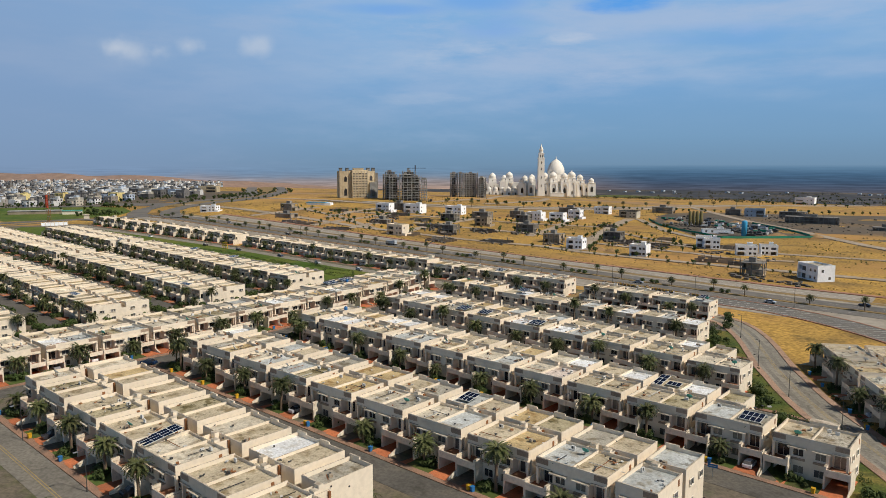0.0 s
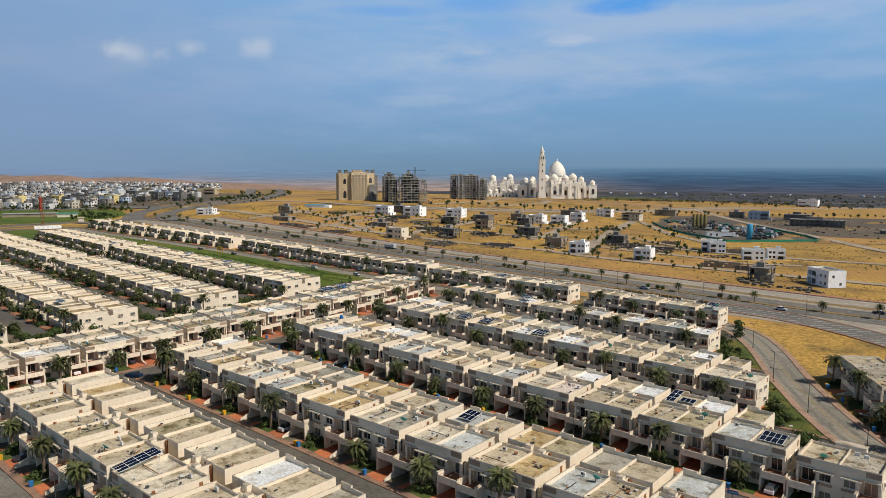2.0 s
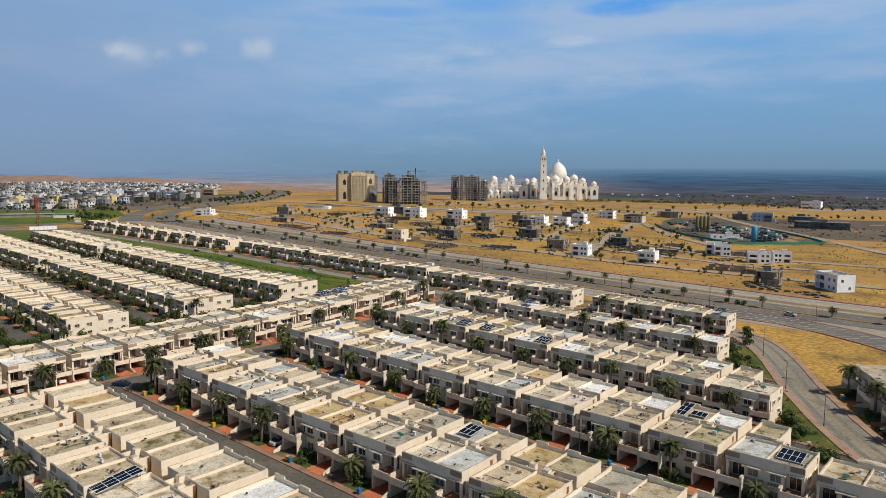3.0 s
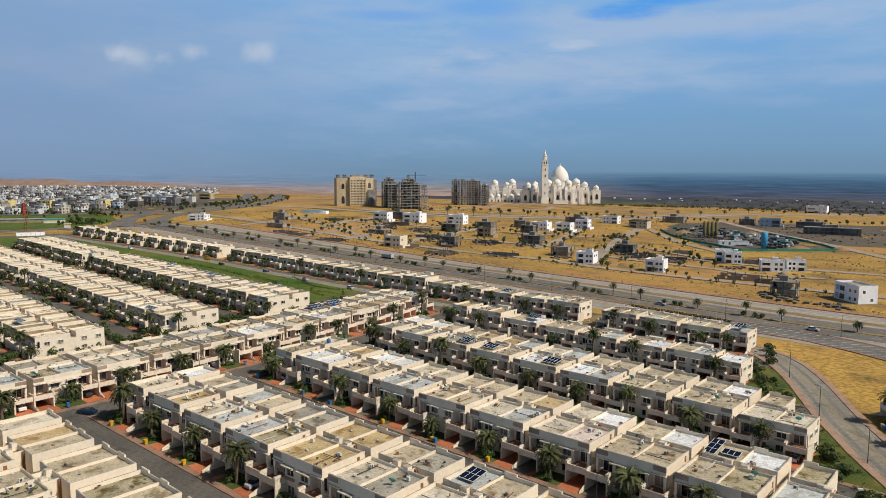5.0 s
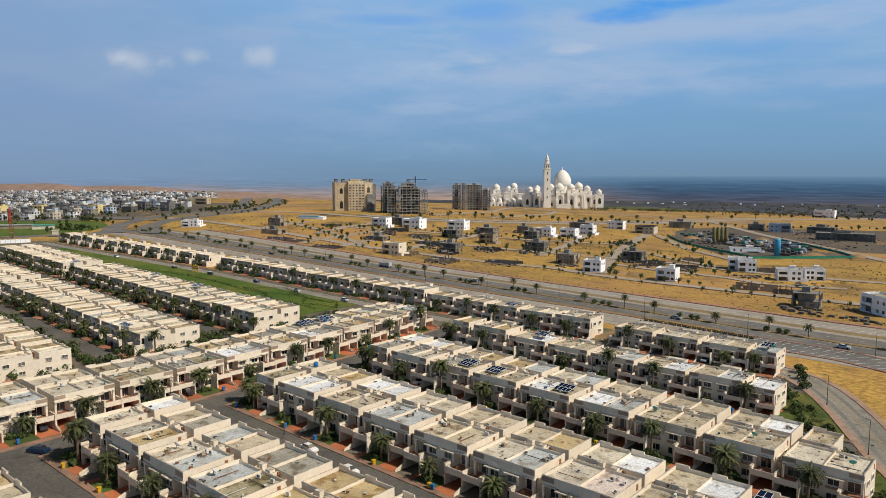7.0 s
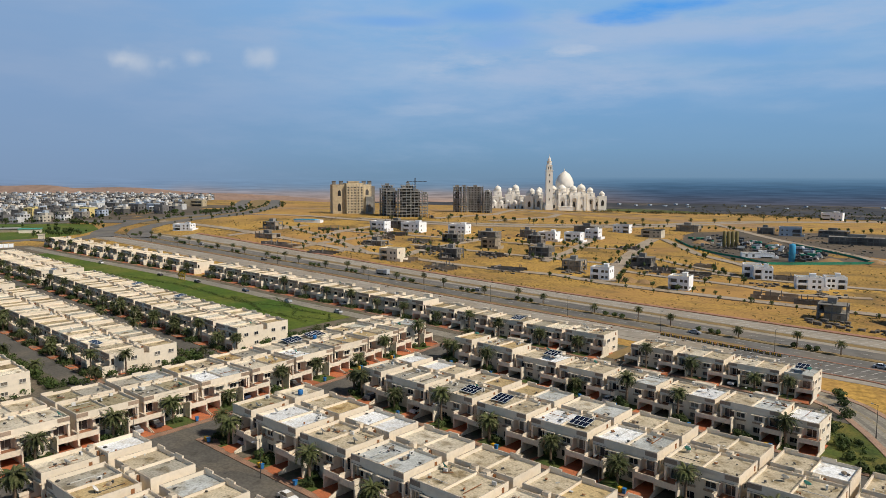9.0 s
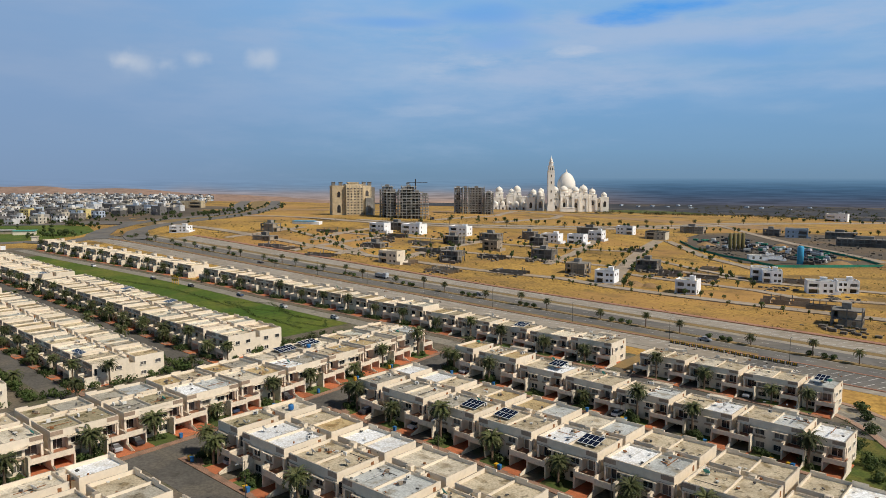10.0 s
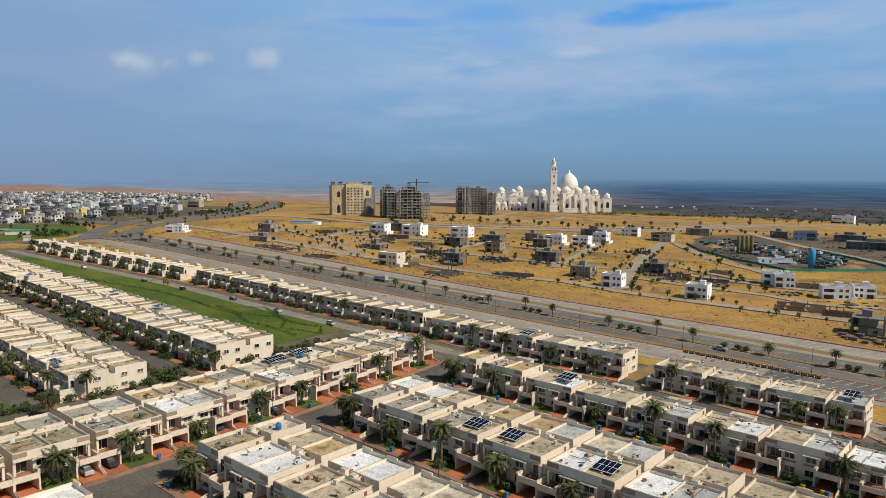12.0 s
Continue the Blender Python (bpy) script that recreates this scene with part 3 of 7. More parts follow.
def hill(cx, cy, rx, ry, high, material, label):
    bm = bmesh.new()
    rows = []
    for j in range(17):
        row = []
        for i in range(41):
            u, v = i / 20 - 1, j / 8 - 1
            x, y = cx + u * rx * 0.53 + v * ry * 0.85, cy + u * rx * -0.85 * -1 * 0.99 + v * ry * 0.53 * -1
            h = max(0.0, 1 - u * u) * max(0.0, 1 - v * v)
            row.append(bm.verts.new((x, y, ground_z(x, y) - 1 + high * h * (0.75 + 0.5 * noise.noise((u * 3 + cx, v * 2, 1))))))
        rows.append(row)
    for a, b in zip(rows, rows[1:]):
        for i in range(40):
            bm.faces.new((a[i], a[i + 1], b[i + 1], b[i]))
    return tagged(new("hill", mesh("hill", bm, material, soft=True)), label, "hill", kind="structure")


HILL = surface("tan_hillside", (0.30, 0.20, 0.15), (0.25, 0.175, 0.14), 0.01, 1.0, 0.0, (0.25, 0.18, 0.14), 0.5, 0.02)
hill(-1560, 560, 420, 120, 27, HILL, "low bare tan hill behind the town")
hill(-1450, 950, 260, 110, 15, HILL, "low bare brown rise behind the town")

# ---- roads ----


def cross_x(y):
    """The facade line of the terrace that runs across the others."""
    return -195.6 - 10.7 * smooth((y - 95) / 260) * 2.0 if y > 95 else -195.6


WIDE, LOW = 1.0294, 0.85          # plan and height factors of the terraces
TALLER = {"a": 0.97, "b": 0.97, "c": 0.93, "d": 0.875}


def out(x, y):
    """A house place in the plan, spread about the estate's near corner."""
    return -22 + (x + 22) * WIDE, 28 + (y - 28) * WIDE


# front line at x = -110, its slope, left edge of the first pair, number of pairs, pitch
TERRACES = {"a": (52.5, 0.008, -164.0, 6, 15.3), "b": (96.0, 0.035, -170.0, 8, 15.1), "c": (137.2, 0.02, -173.3, 10, 15.0), "d": (176.6, 0.012, -176.0, 8, 14.93), "e": (218.4, 0.005, -180.9, 6, 14.75)}


def row_y(key, x):
    return TERRACES[key][0] + TERRACES[key][1] * (x + 110)


def row_line(key, x0, x1, d):
    return [(x0, row_y(key, x0) + d), (x1, row_y(key, x1) + d)]

field_patch("estate_ground", [(-238, -40), (40, -40), (30, 90), (0, 132), (-27, 165), (-53, 200), (-84, 252), (-102, 272), (-243, 272)], 0.02, DUST, "dusty trodden ground between streets and houses", "ground", 12)
field_patch("estate_ground", [(-238, -40), (-620, -40), (-620, 222), (-560, 226), (-450, 236), (-238, 250)], 0.02, DUST, "dusty trodden ground between streets and houses", "ground", 20)
asphalt_label = "worn grey asphalt estate street"
for key, right_end in (("a", 40), ("b", 30), ("c", 10), ("d", -32), ("e", -60)):
    wide = 7.0
    mid = -6.7 - wide / 2
    left = cross_x(row_y(key, -190) + mid) + 4
    strip("road", row_line(key, left, right_end, mid), wide, 0.06, DUSTYROAD if key == "a" else ASPHALT, asphalt_label, "road")
    strip("pavement", row_line(key, left + 6, right_end - 6, -5.9), 1.5, 0.2, FOOTWAY, "dusty red brick pavement along the terrace", "pavement")
    strip("verge", row_line(key, left + 8, right_end - 6, mid - wide / 2 - 3.4), 6.0, 0.14, DUST, "bare earth verge behind the terrace", "verge")
strip("road", [(-203, 242.0), (-176, 243.4), (-150, 245.8), (-84, 245.8)], 6.8, 0.065, ASPHALT, asphalt_label, "road")
strip("pavement", [(-149, 250.2), (-98, 250.2)], 1.6, 0.2, FOOTWAY, "dusty red brick pavement along the terrace", "pavement")
yline = [(-185, 41.2), (40, 41.2)]
for dy in (-0.25, 0.25):
    strip("road_marking", [(x, y + dy) for x, y in yline], 0.15, 0.075, YLINE, "double yellow centre line", "road marking", 0.02)
cross_line = [(cross_x(y) + 6.2, y) for y in range(-20, 240, 10)]
strip("road", cross_line, 7.0, 0.055, ASPHALT, asphalt_label, "road")
strip("pavement", [(x - 4.3, y) for x, y in cross_line], 1.6, 0.2, FOOTWAY, "dusty red brick pavement along the terrace", "pavement")

# curving access road with a double yellow line
ACCESS = [(-102, 262), (-95, 260), (-88.5, 256), (-82.3, 249.5), (-76.3, 240.8), (-70.6, 231.2), (-64.6, 220), (-58.2, 208.3), (-53.2, 200.5), (-48, 192), (-43.5, 185.5), (-38, 178), (-32.7, 171.8), (-27, 165.2), (-20.5, 157.3), (-10, 145), (0, 132), (15, 112), (30, 90)]
strip("road", ACCESS, 8.8, 0.07, PALEROAD, "pale worn concrete access road in a long curve", "road")


def beside(line, d):
    out = []
    for i, (x, y) in enumerate(line):
        a, b = line[max(0, i - 1)], line[min(len(line) - 1, i + 1)]
        q = math.hypot(b[0] - a[0], b[1] - a[1])
        out.append((x - (b[1] - a[1]) / q * d, y + (b[0] - a[0]) / q * d))
    return out


for d in (-2.6, 1.5):
    strip("worn_lane", beside(ACCESS, d), 1.2, 0.078, DUSTYROAD, "dark worn wheel lane on the access road", "road", 0.02)
for d in (-0.3, 0.3):
    strip("road_marking", beside(ACCESS, d), 0.15, 0.085, YLINE, "double yellow centre line", "road marking", 0.02)
for d in (-5.1, 5.1):
    strip("pavement", beside(ACCESS, d), 1.8, 0.22, PINKWAY, "dusty red brick pavement beside the access road", "pavement")
strip("lawn", beside(ACCESS[3:], -15.6), 21, 0.04, ROUGHGRASS, "rough green verge with shrubs beside the access road", "lawn", 0.1)
for key in "bcde":
    end = TERRACES[key][2] - 8.6
    yf = row_y(key, end)
    for r, lift, m, lab, cat in ((6.6, 0.2, FOOTWAY, "rounded red brick street corner", "pavement"), (5.2, 0.24, LAWN, "small green corner plot with a brick edge", "lawn")):
        field_patch("street_corner" if m is FOOTWAY else "corner_lawn", [(end + 2 - r * math.sin(a) * 0.9, yf + 0.2 - r * math.cos(a) * 0.85) for a in [i * math.pi / 20 for i in range(11)]] + [(end + 2 - r * 0.9, yf + 8), (end + 2, yf + 8)], lift, m, lab, cat)

# highway: service road, two carriageways, median, parking bays
HX0, HX1 = -640, 420


def hwy_y(x):
    """Sideways drift of the highway along its length."""
    return -2.0 * smooth((-x - 200) / 300) + 7 * smooth((x + 110) / 120)


def hwy(offset, x0=HX0, x1=HX1):
    return [(x, offset + hwy_y(x)) for x in range(x0, x1 + 1, 20)]


strip("road", hwy(306), 52, 0.08, BAYS, "dusty grey paved margin of the highway", "road")
strip("verge", hwy(329.0), 4.0, 0.12, VERGE, "thin dry verge along the highway", "verge")
strip("road", hwy(304.2), 8.6, 0.16, HIGHWAY, "dusty grey highway carriageway", "road")
strip("road", hwy(318.2), 9.4, 0.16, HIGHWAY, "dusty grey highway carriageway", "road")
strip("median", hwy(310.8), 2.6, 0.30, VERGE, "planted median with dry grass", "median")
strip("road", hwy(338.0, -580, -60), 13.0, 0.15, BAYS, "pale parking lane beside the highway", "road")
strip("pavement", hwy(347.0, -580, -20), 3.2, 0.30, KERB, "red paved footway beside the parking lane", "pavement")
SERVICE = [(-628, 286), (-520, 287), (-400, 287.5), (-300, 288), (-200, 289.5), (-130, 291), (-107, 292), (-87, 292.5), (-70, 288), (-58, 283), (-45, 275.5), (-20, 258), (0, 236), (30, 190)]
strip("road", SERVICE[:6], 12.0, 0.17, BAYS, "pale dusty service road behind the terrace", "road")
strip("road", SERVICE[5:], 14.0, 0.175, DARKBAYS, "dark service road with white parking bays", "road")
strip("verge", [(x, y + 8.6) for x, y in SERVICE[:6]], 4.0, 0.2, VERGE, "dry brown verge beside the service road", "verge")
strip("kerb", beside(SERVICE, 7.4), 0.9, 0.30, KERB, "red and pale kerb of the service road", "kerb")
strip("kerb", beside(SERVICE[5:], -7.4), 0.9, 0.30, KERB, "red and pale kerb of the service road", "kerb")


def bay_lines(name, line, near, far, gap, slant, lift, label):
    """Painted bay dividers beside a line, as one band of paint."""
    bm = bmesh.new()
    walk_on = 0.0
    for (ax, ay), (bx_, by) in zip(line, line[1:]):
        q = math.hypot(bx_ - ax, by - ay)
        ux, uy = (bx_ - ax) / q, (by - ay) / q
        while walk_on < q:
            x, y = ax + ux * walk_on, ay + uy * walk_on
            quad = []
            for d, w in ((near, -0.14), (near, 0.14), (far, 0.14), (far, -0.14)):
                s = slant * (d - near) / (far - near)
                px, py = x - uy * d + ux * (w + s), y + ux * d + uy * (w + s)
                quad.append(bm.verts.new((px, py, ground_z(px, py) + lift)))
            bm.faces.new(quad)
            walk_on += gap
        walk_on -= q
    return tagged(new(name, mesh(name, bm, LINE)), label, "road marking", kind="stuff")


bay_lines("bay_markings", SERVICE, 1.2, 6.4, 3.2, 1.8, 0.21, "white slanted parking bay lines")
bay_lines("bay_markings", SERVICE[5:], -1.6, -6.4, 3.2, -1.8, 0.21, "white slanted parking bay lines")
bay_lines("bay_markings", hwy(338.0, -580, -60), -0.5, -5.6, 3.4, -2.2, 0.19, "white slanted parking bay lines")
bay_lines("bay_markings", hwy(338.0, -580, -60), 1.5, 5.6, 3.4, 2.2, 0.19, "white slanted parking bay lines")
for off in (304.2, 318.2):
    bm = bmesh.new()
    for x in range(-630, 300, 9):
        y = off + hwy_y(x)
        v = [bm.verts.new((x + a, y + b, ground_z(x, y) + 0.185)) for a, b in ((0, -0.1), (3.5, -0.1), (3.5, 0.1), (0, 0.1))]
        bm.faces.new(v)
    tagged(new("lane_markings", mesh("lane_markings", bm, LINE)), "dashed white lane line", "road marking", kind="stuff")

# streets and greens of the left-hand terraces
LROWS = {"l1": 172.8, "l2": 134.2, "l3": 94.8, "l4": 55.4}
for yf in [out(0, q)[1] for q in LROWS.values()]:
    strip("road", [(-232, yf - 10.0), (-575, yf - 10.0)], 6.0, 0.06, ASPHALT, asphalt_label, "road")
    strip("pavement", [(-240, yf - 5.9), (-575, yf - 5.9)], 1.5, 0.2, FOOTWAY, "dusty red brick pavement along the terrace", "pavement")
strip("road", [(-236, -20), (-238, 120), (-241, 210), (-239, 231)], 5.5, 0.05, ASPHALT, asphalt_label, "road")


def row1_y(x):
    """The front line of the long terrace by the highway."""
    return 242.0 + 0.04 * max(0.0, x + 310) - 16 * smooth((-x - 330) / 260)


ROW1 = [out(x, row1_y(x)) for x in range(-155, -571, -8)]
strip("road", [(x, y - 12.8) for x, y in ROW1[2:]], 6.4, 0.065, PALEROAD, asphalt_label, "road")
strip("pavement", [(x, y - 5.9) for x, y in ROW1], 1.5, 0.2, FOOTWAY, "dusty red brick pavement along the terrace", "pavement")
strip("pavement", [(x, y - 8.2) for x, y in ROW1], 2.9, 0.14, DUST, "dusty earth verge along the terrace", "verge")
strip("park_strip", [(x, y - 32.8) for x, y in ROW1 if -540 < x < -256], 33.2, 0.09, PARK, "long strip of mown green grass", "lawn")
strip("verge", [(-158.2, 266), (-150.6, 266)], 24, 0.1, VERGE, "dry yellow grass between two terraces", "verge")

# open-land tracks past the highway
for line, w in (([(-700, 372), (-420, 372), (-330, 388), (-273, 404), (-238, 397.5), (-207, 395), (-140, 395), (-60, 398), (80, 404)], 7.5),
                ([(-241, 404), (-258, 438), (-287, 513), (-318, 600), (-333, 650)], 9),
                ([(-420, 430), (-333, 458), (-240, 482), (-185, 470), (-134, 472), (60, 500)], 6.5),
                ([(-520, 430), (-440, 480), (-380, 510), (-300, 560)], 6),
                ([(-600, 425), (-480, 400), (-400, 372)], 6),
                ([(-261, 449), (-228, 443), (-178, 438), (-152, 427), (-120, 440)], 6),
                ([(-276, 525), (-236, 500), (-199, 480)], 5),
                ([(-327, 655), (-290, 610), (-260, 571), (-218, 535), (-196, 512)], 7),
                ([(-546, 352), (-543, 385), (-560, 438)], 6), ([(-455, 349), (-460, 376), (-470, 426), (-478, 460)], 6),
                ([(-485, 388), (-510, 440), (-522, 480)], 6), ([(-422, 361), (-433, 390), (-430, 418)], 6),
                ([(-378, 372), (-394, 412), (-403, 451), (-414, 510)], 6.5), ([(-312, 445), (-331, 510), (-360, 585), (-374, 625)], 6.5),
                ([(-557, 600), (-583, 737), (-728, 973)], 9), ([(-511, 640), (-528, 777), (-567, 854), (-640, 900), (-760, 1000)], 9)):
    strip("track", line, w, 0.40, TRACK, "dusty pale track through dry grass", "track", 0.4)
far_road = [(-740, 470), (-690, 498), (-640, 506), (-587, 510), (-547, 524), (-504, 560), (-470, 604), (-440, 660), (-412, 722), (-388, 792), (-372, 880), (-350, 980), (-322, 1080), (-290, 1230), (-240, 1370), (-150, 1560)]
strip("road", far_road, 13, 0.5, TRACK, "far dual road through open land", "road", 0.5)
strip("road", beside(far_road[3:], 19), 11, 0.5, BAYS, "far dual road through open land", "road", 0.5)
strip("road", [(-372, 885), (-310, 806), (-258, 740), (-178, 648), (-112, 565), (-20, 470)], 9, 0.5, TRACK, "far road through open land", "road", 0.5)
TOWN_LANES = ([(-618, 284), (-662, 303), (-704, 328), (-720, 355), (-722, 380), (-728, 412), (-748, 450), (-778, 495), (-840, 546), (-1020, 658), (-1321, 858), (-1560, 1024)],
              [(-590, 305), (-628, 318), (-661, 336), (-674, 357), (-675, 382), (-692, 416), (-716, 457), (-756, 508), (-892, 630), (-1100, 775), (-1391, 975), (-1560, 1090)])
TOWN_ROAD = [((a[0] + b[0]) / 2, (a[1] + b[1]) / 2) for a, b in zip(*TOWN_LANES)]
TOWN_FRONT = [(-725, 362), (-801, 340), (-848, 285), (-890, 215), (-930, 140)]
for lane in TOWN_LANES:
    strip("road", lane, 18, 0.6, HIGHWAY, "grey dual road past the town", "road", 0.5)
strip("median", TOWN_ROAD[3:], 26, 0.4, VERGE, "dry verge between the lanes of the dual road", "median", 0.4)
strip("road", TOWN_FRONT, 18, 0.52, HIGHWAY, "grey road past the town", "road", 0.5)
strip("road", [(-652, 306), (-634, 284), (-616, 268), (-606, 250), (-632, 240), (-634, 205), (-640, 120)], 13, 0.5, HIGHWAY, "grey estate road beside the park lawn", "road", 0.5)
strip("verge", [(-1000, 560), (-840, 600), (-700, 800), (-600, 900), (-300, 900)], 60, 0.1, SAND, "orange sandy ground", "verge", 0.3)
field_patch("town_ground", [(-748, 370), (-802, 350), (-856, 290), (-900, 215), (-1000, 230), (-1020, 560), (-890, 642), (-812, 556), (-778, 504), (-748, 442), (-738, 392)], 0.18, GREYFIELD, "grey trodden ground among the town houses", "ground", 15)
field_patch("park_lawn", [(-880, 225), (-850, 268), (-812, 320), (-762, 334), (-702, 316), (-664, 288), (-648, 262), (-646, 225), (-655, 190), (-860, 175)], 0.12, PARK, "green park lawn beside the roundabout", "lawn", 20)
field_patch("scrubland", [(-(1330 + 11 * max(0, a - 8) + 25 * math.sin(a)) * math.sin(radians(a)), (1330 + 11 * max(0, a - 8) + 25 * math.sin(a)) * math.cos(radians(a))) for a in range(52, -13, -4)] + [(-1960 * math.sin(radians(a)), 1960 * math.cos(radians(a))) for a in range(-12, 53, 4)], 0.5, PLAIN, "dark scrubby plain with blue haze in its colour", "plain", 30)
field_patch("end_lawn", [(-592, 182), (-577, 200), (-548, 200), (-524, 190), (-524, 172), (-560, 160)], 0.12, PARK, "green lawn at the end of the terraces", "lawn", 12)
field_patch("green_field", [(-800, 1300), (-700, 1310), (-600, 1330), (-560, 1370), (-640, 1420), (-760, 1440), (-830, 1380)], 0.62, ROUGHGRASS, "green field beyond the mosque", "field", 30)
field_patch("mosque_lawn", [(-760, 1140), (-700, 1165), (-655, 1200), (-690, 1206), (-745, 1180)], 0.6, ROUGHGRASS, "small dark green lawn before the mosque", "lawn", 20)
# dark ground colour stands in for a cloud's shadow on this stretch
field_patch("rough_ground", [(-340, 760), (-330, 700), (-300, 640), (-240, 575), (-190, 585), (-100, 600), (0, 560), (220, 470), (340, 640), (300, 900), (60, 980), (-150, 900), (-300, 830)], 0.14, GREYFIELD, "grey ground round unfinished buildings, darkened for a cloud shadow", "ground", 15)

# ---- terraced houses ----
# a pair of houses: x along the terrace, the fronts face -y, z = 0 at the door
HW, DEEP, MID, ROOF_Z, TOP = 6.35, 18.7, 10.8, 7.75, 8.5


def side_windows(parent, x, side, gable=6, name="window"):
    for y, z in ((3.0, 4.9), (6.6, 4.9), (6.6, 1.3), (13.0, 4.9), (17.0, 4.9), (13.0, 1.3))[:gable]:
        window_part(parent, y * side - 0.7, y * side + 0.7, z, z + 1.2, x + side * 0.115, name, side)


def unit_shell(bm, s, x_in=0.0, deep=9.3):
    """One house of a pair, on the side s (-1 left, 1 right): walls, recessed balcony, parapets. x_in: its inner edge."""
    def b(x0, x1, *rest):
        bx(bm, *sorted((s * x0, s * x1)), *rest)

    def holes(*hs):
        return [(*sorted((s * h[0], s * h[1])), h[2], h[3]) for h in hs]
    x0, x1 = sorted((s * x_in, s * 3.25))
    wall_with_holes(bm, x0, x1, -0.5, ROOF_Z, 0.0, 0.3, holes((1.0, 2.7, 4.55, 6.05), (0.9, 2.6, 1.0, 2.5)))
    b(x_in, 3.25, 0.3, deep, -0.5, ROOF_Z - 0.12)
    b(3.25, HW, 1.7, deep, 2.9, ROOF_Z - 0.12)
    b(3.25, HW, 5.2, deep, -0.5, 2.9)                         # the car port runs in under the house
    b(HW - 0.2, HW, 1.7, 5.2, -0.5, 2.9)
    b(3.25, HW, 0.0, 1.7, 6.55, ROOF_Z - 0.12)                # lintel and soffit over the balcony
    b(HW - 0.42, HW, 0.0, 0.42, 3.3, 6.55)                    # corner pier
    b(HW - 0.2, HW, 1.2, 1.7, 3.3, 6.55)
    b(x_in, HW, 0.0, 0.22, ROOF_Z - 0.12, TOP)                # parapets
    b(HW - 0.22, HW, 0.22, deep, ROOF_Z - 0.12, TOP)
    b(x_in, HW, deep - 0.2, deep, ROOF_Z - 0.12, TOP - 0.2)
    if x_in == 0.0:
        b(0.0, 0.1, 0.22, deep - 0.2, ROOF_Z - 0.12, TOP - 0.2)
    else:
        b(x_in, x_in - 0.22 if x_in > 0 else x_in + 0.22, 0.22, deep - 0.2, ROOF_Z - 0.12, TOP)


def back_shell(bm, x0, x1, divider=True):
    """The rear houses of the block, with a raised stretch in their back parapet."""
    bx(bm, x0, x1, MID, DEEP, -0.5, ROOF_Z - 0.12)
    for r in ((x0, x1, DEEP - 0.22, DEEP), (x0, x1, MID, MID + 0.2), (x0, x0 + 0.22, MID + 0.2, DEEP - 0.22), (x1 - 0.22, x1, MID + 0.2, DEEP - 0.22)):
        bx(bm, *r, ROOF_Z - 0.12, TOP)
    for c in ([x0, 0.0] if divider else [x0]):
        bx(bm, c + 0.02, c + 2.4, DEEP - 0.26, DEEP + 0.04, TOP, TOP + 0.42)
    if divider:
        bx(bm, -0.1, 0.1, MID + 0.2, DEEP - 0.22, ROOF_Z - 0.12, TOP - 0.2)


def carport(parent, s):
    """Projecting car port with a walled terrace on it."""
    def srt(a, c):
        return sorted((s * a, s * c))
    bm = bmesh.new()
    bx(bm, *srt(2.95, 7.2), -2.3, 1.7, 2.75, 3.2)                            # slab
    bx(bm, *srt(2.95, 7.2), -2.3, -2.1, 3.2, 4.15)                           # front parapet
    bx(bm, *srt(2.9, 3.2), -2.3, 0.3, -0.5, 2.75)                            # side wall
    bx(bm, *srt(2.95, 3.2), -2.1, 0.0, 3.2, 4.15)
    bx(bm, *srt(2.9, 3.35), -2.36, -0.9, 4.15, 4.7)                          # raised end of the parapet
    bx(bm, *srt(6.9, 7.2), -2.3, 1.7, -0.5, 2.75)
    bx(bm, *srt(6.98, 7.2), -2.1, 1.0, 3.2, 4.3)
    c = part("car_port", bm, TRIM, parent)
    part("terrace_floor", boxes((*srt(3.2, 6.98), -2.1, 1.7, 3.2, 3.24)), TERRACE, c, "red tiled terrace floor")
    part("driveway", boxes((*srt(2.8, 7.0), -5.2, 5.1, -0.4, 0.10)), PAVER, parent, "red brick driveway")
    w = boxes((*srt(7.06, 7.2), -4.6, -2.3, -0.4, 0.35))
    for v in w.verts:                                                        # sloping party wall
        if v.co.z > 0 and v.co.y > -3:
            v.co.z = 1.25
    part("party_wall", w, TRIM, parent)


def front_fittings(parent, s):
    def srt(a, c):
        return sorted((s * a, s * c))
    if s > 0:
        part("vent_door", boxes((HW, HW + 0.04, 7.5, 8.1, 6.7, 7.9)), RUST, parent, "rust brown metal vent door")
    part("canopy", boxes((*srt(0.5, 3.6), -0.75, 0.0, 6.22, 6.42), (*srt(3.6, HW), -0.3, 0.0, 6.5, 6.72), (*srt(0.6, 0.8), -0.6, 0.0, 6.05, 6.22), (*srt(3.3, 3.5), -0.6, 0.0, 6.05, 6.22)), TRIM, parent)
    part("fascia_panel", boxes((*srt(4.1, HW + 0.05), -0.06, -0.002, 7.3, 8.32)), TAUPE, parent, "taupe painted fascia panel")
    part("planter_ledge", boxes((*srt(0.7, 3.0), -0.35, 0.0, 3.75, 4.15)), TAUPE, parent, "taupe ledge under the window")
    window_part(parent, *srt(1.0, 2.7), 4.55, 6.05, 0.05)
    window_part(parent, *srt(0.9, 2.6), 1.0, 2.5, 0.05)
    window_part(parent, *srt(3.75, 5.75), 3.3, 5.75, 1.6, "balcony_door")


def roofs(parent, x0, x1, y0, y1):
    part("roof", boxes((x0, x1, y0, y1, ROOF_Z - 0.12, ROOF_Z)), ROOF, parent, "flat weathered screed roof")


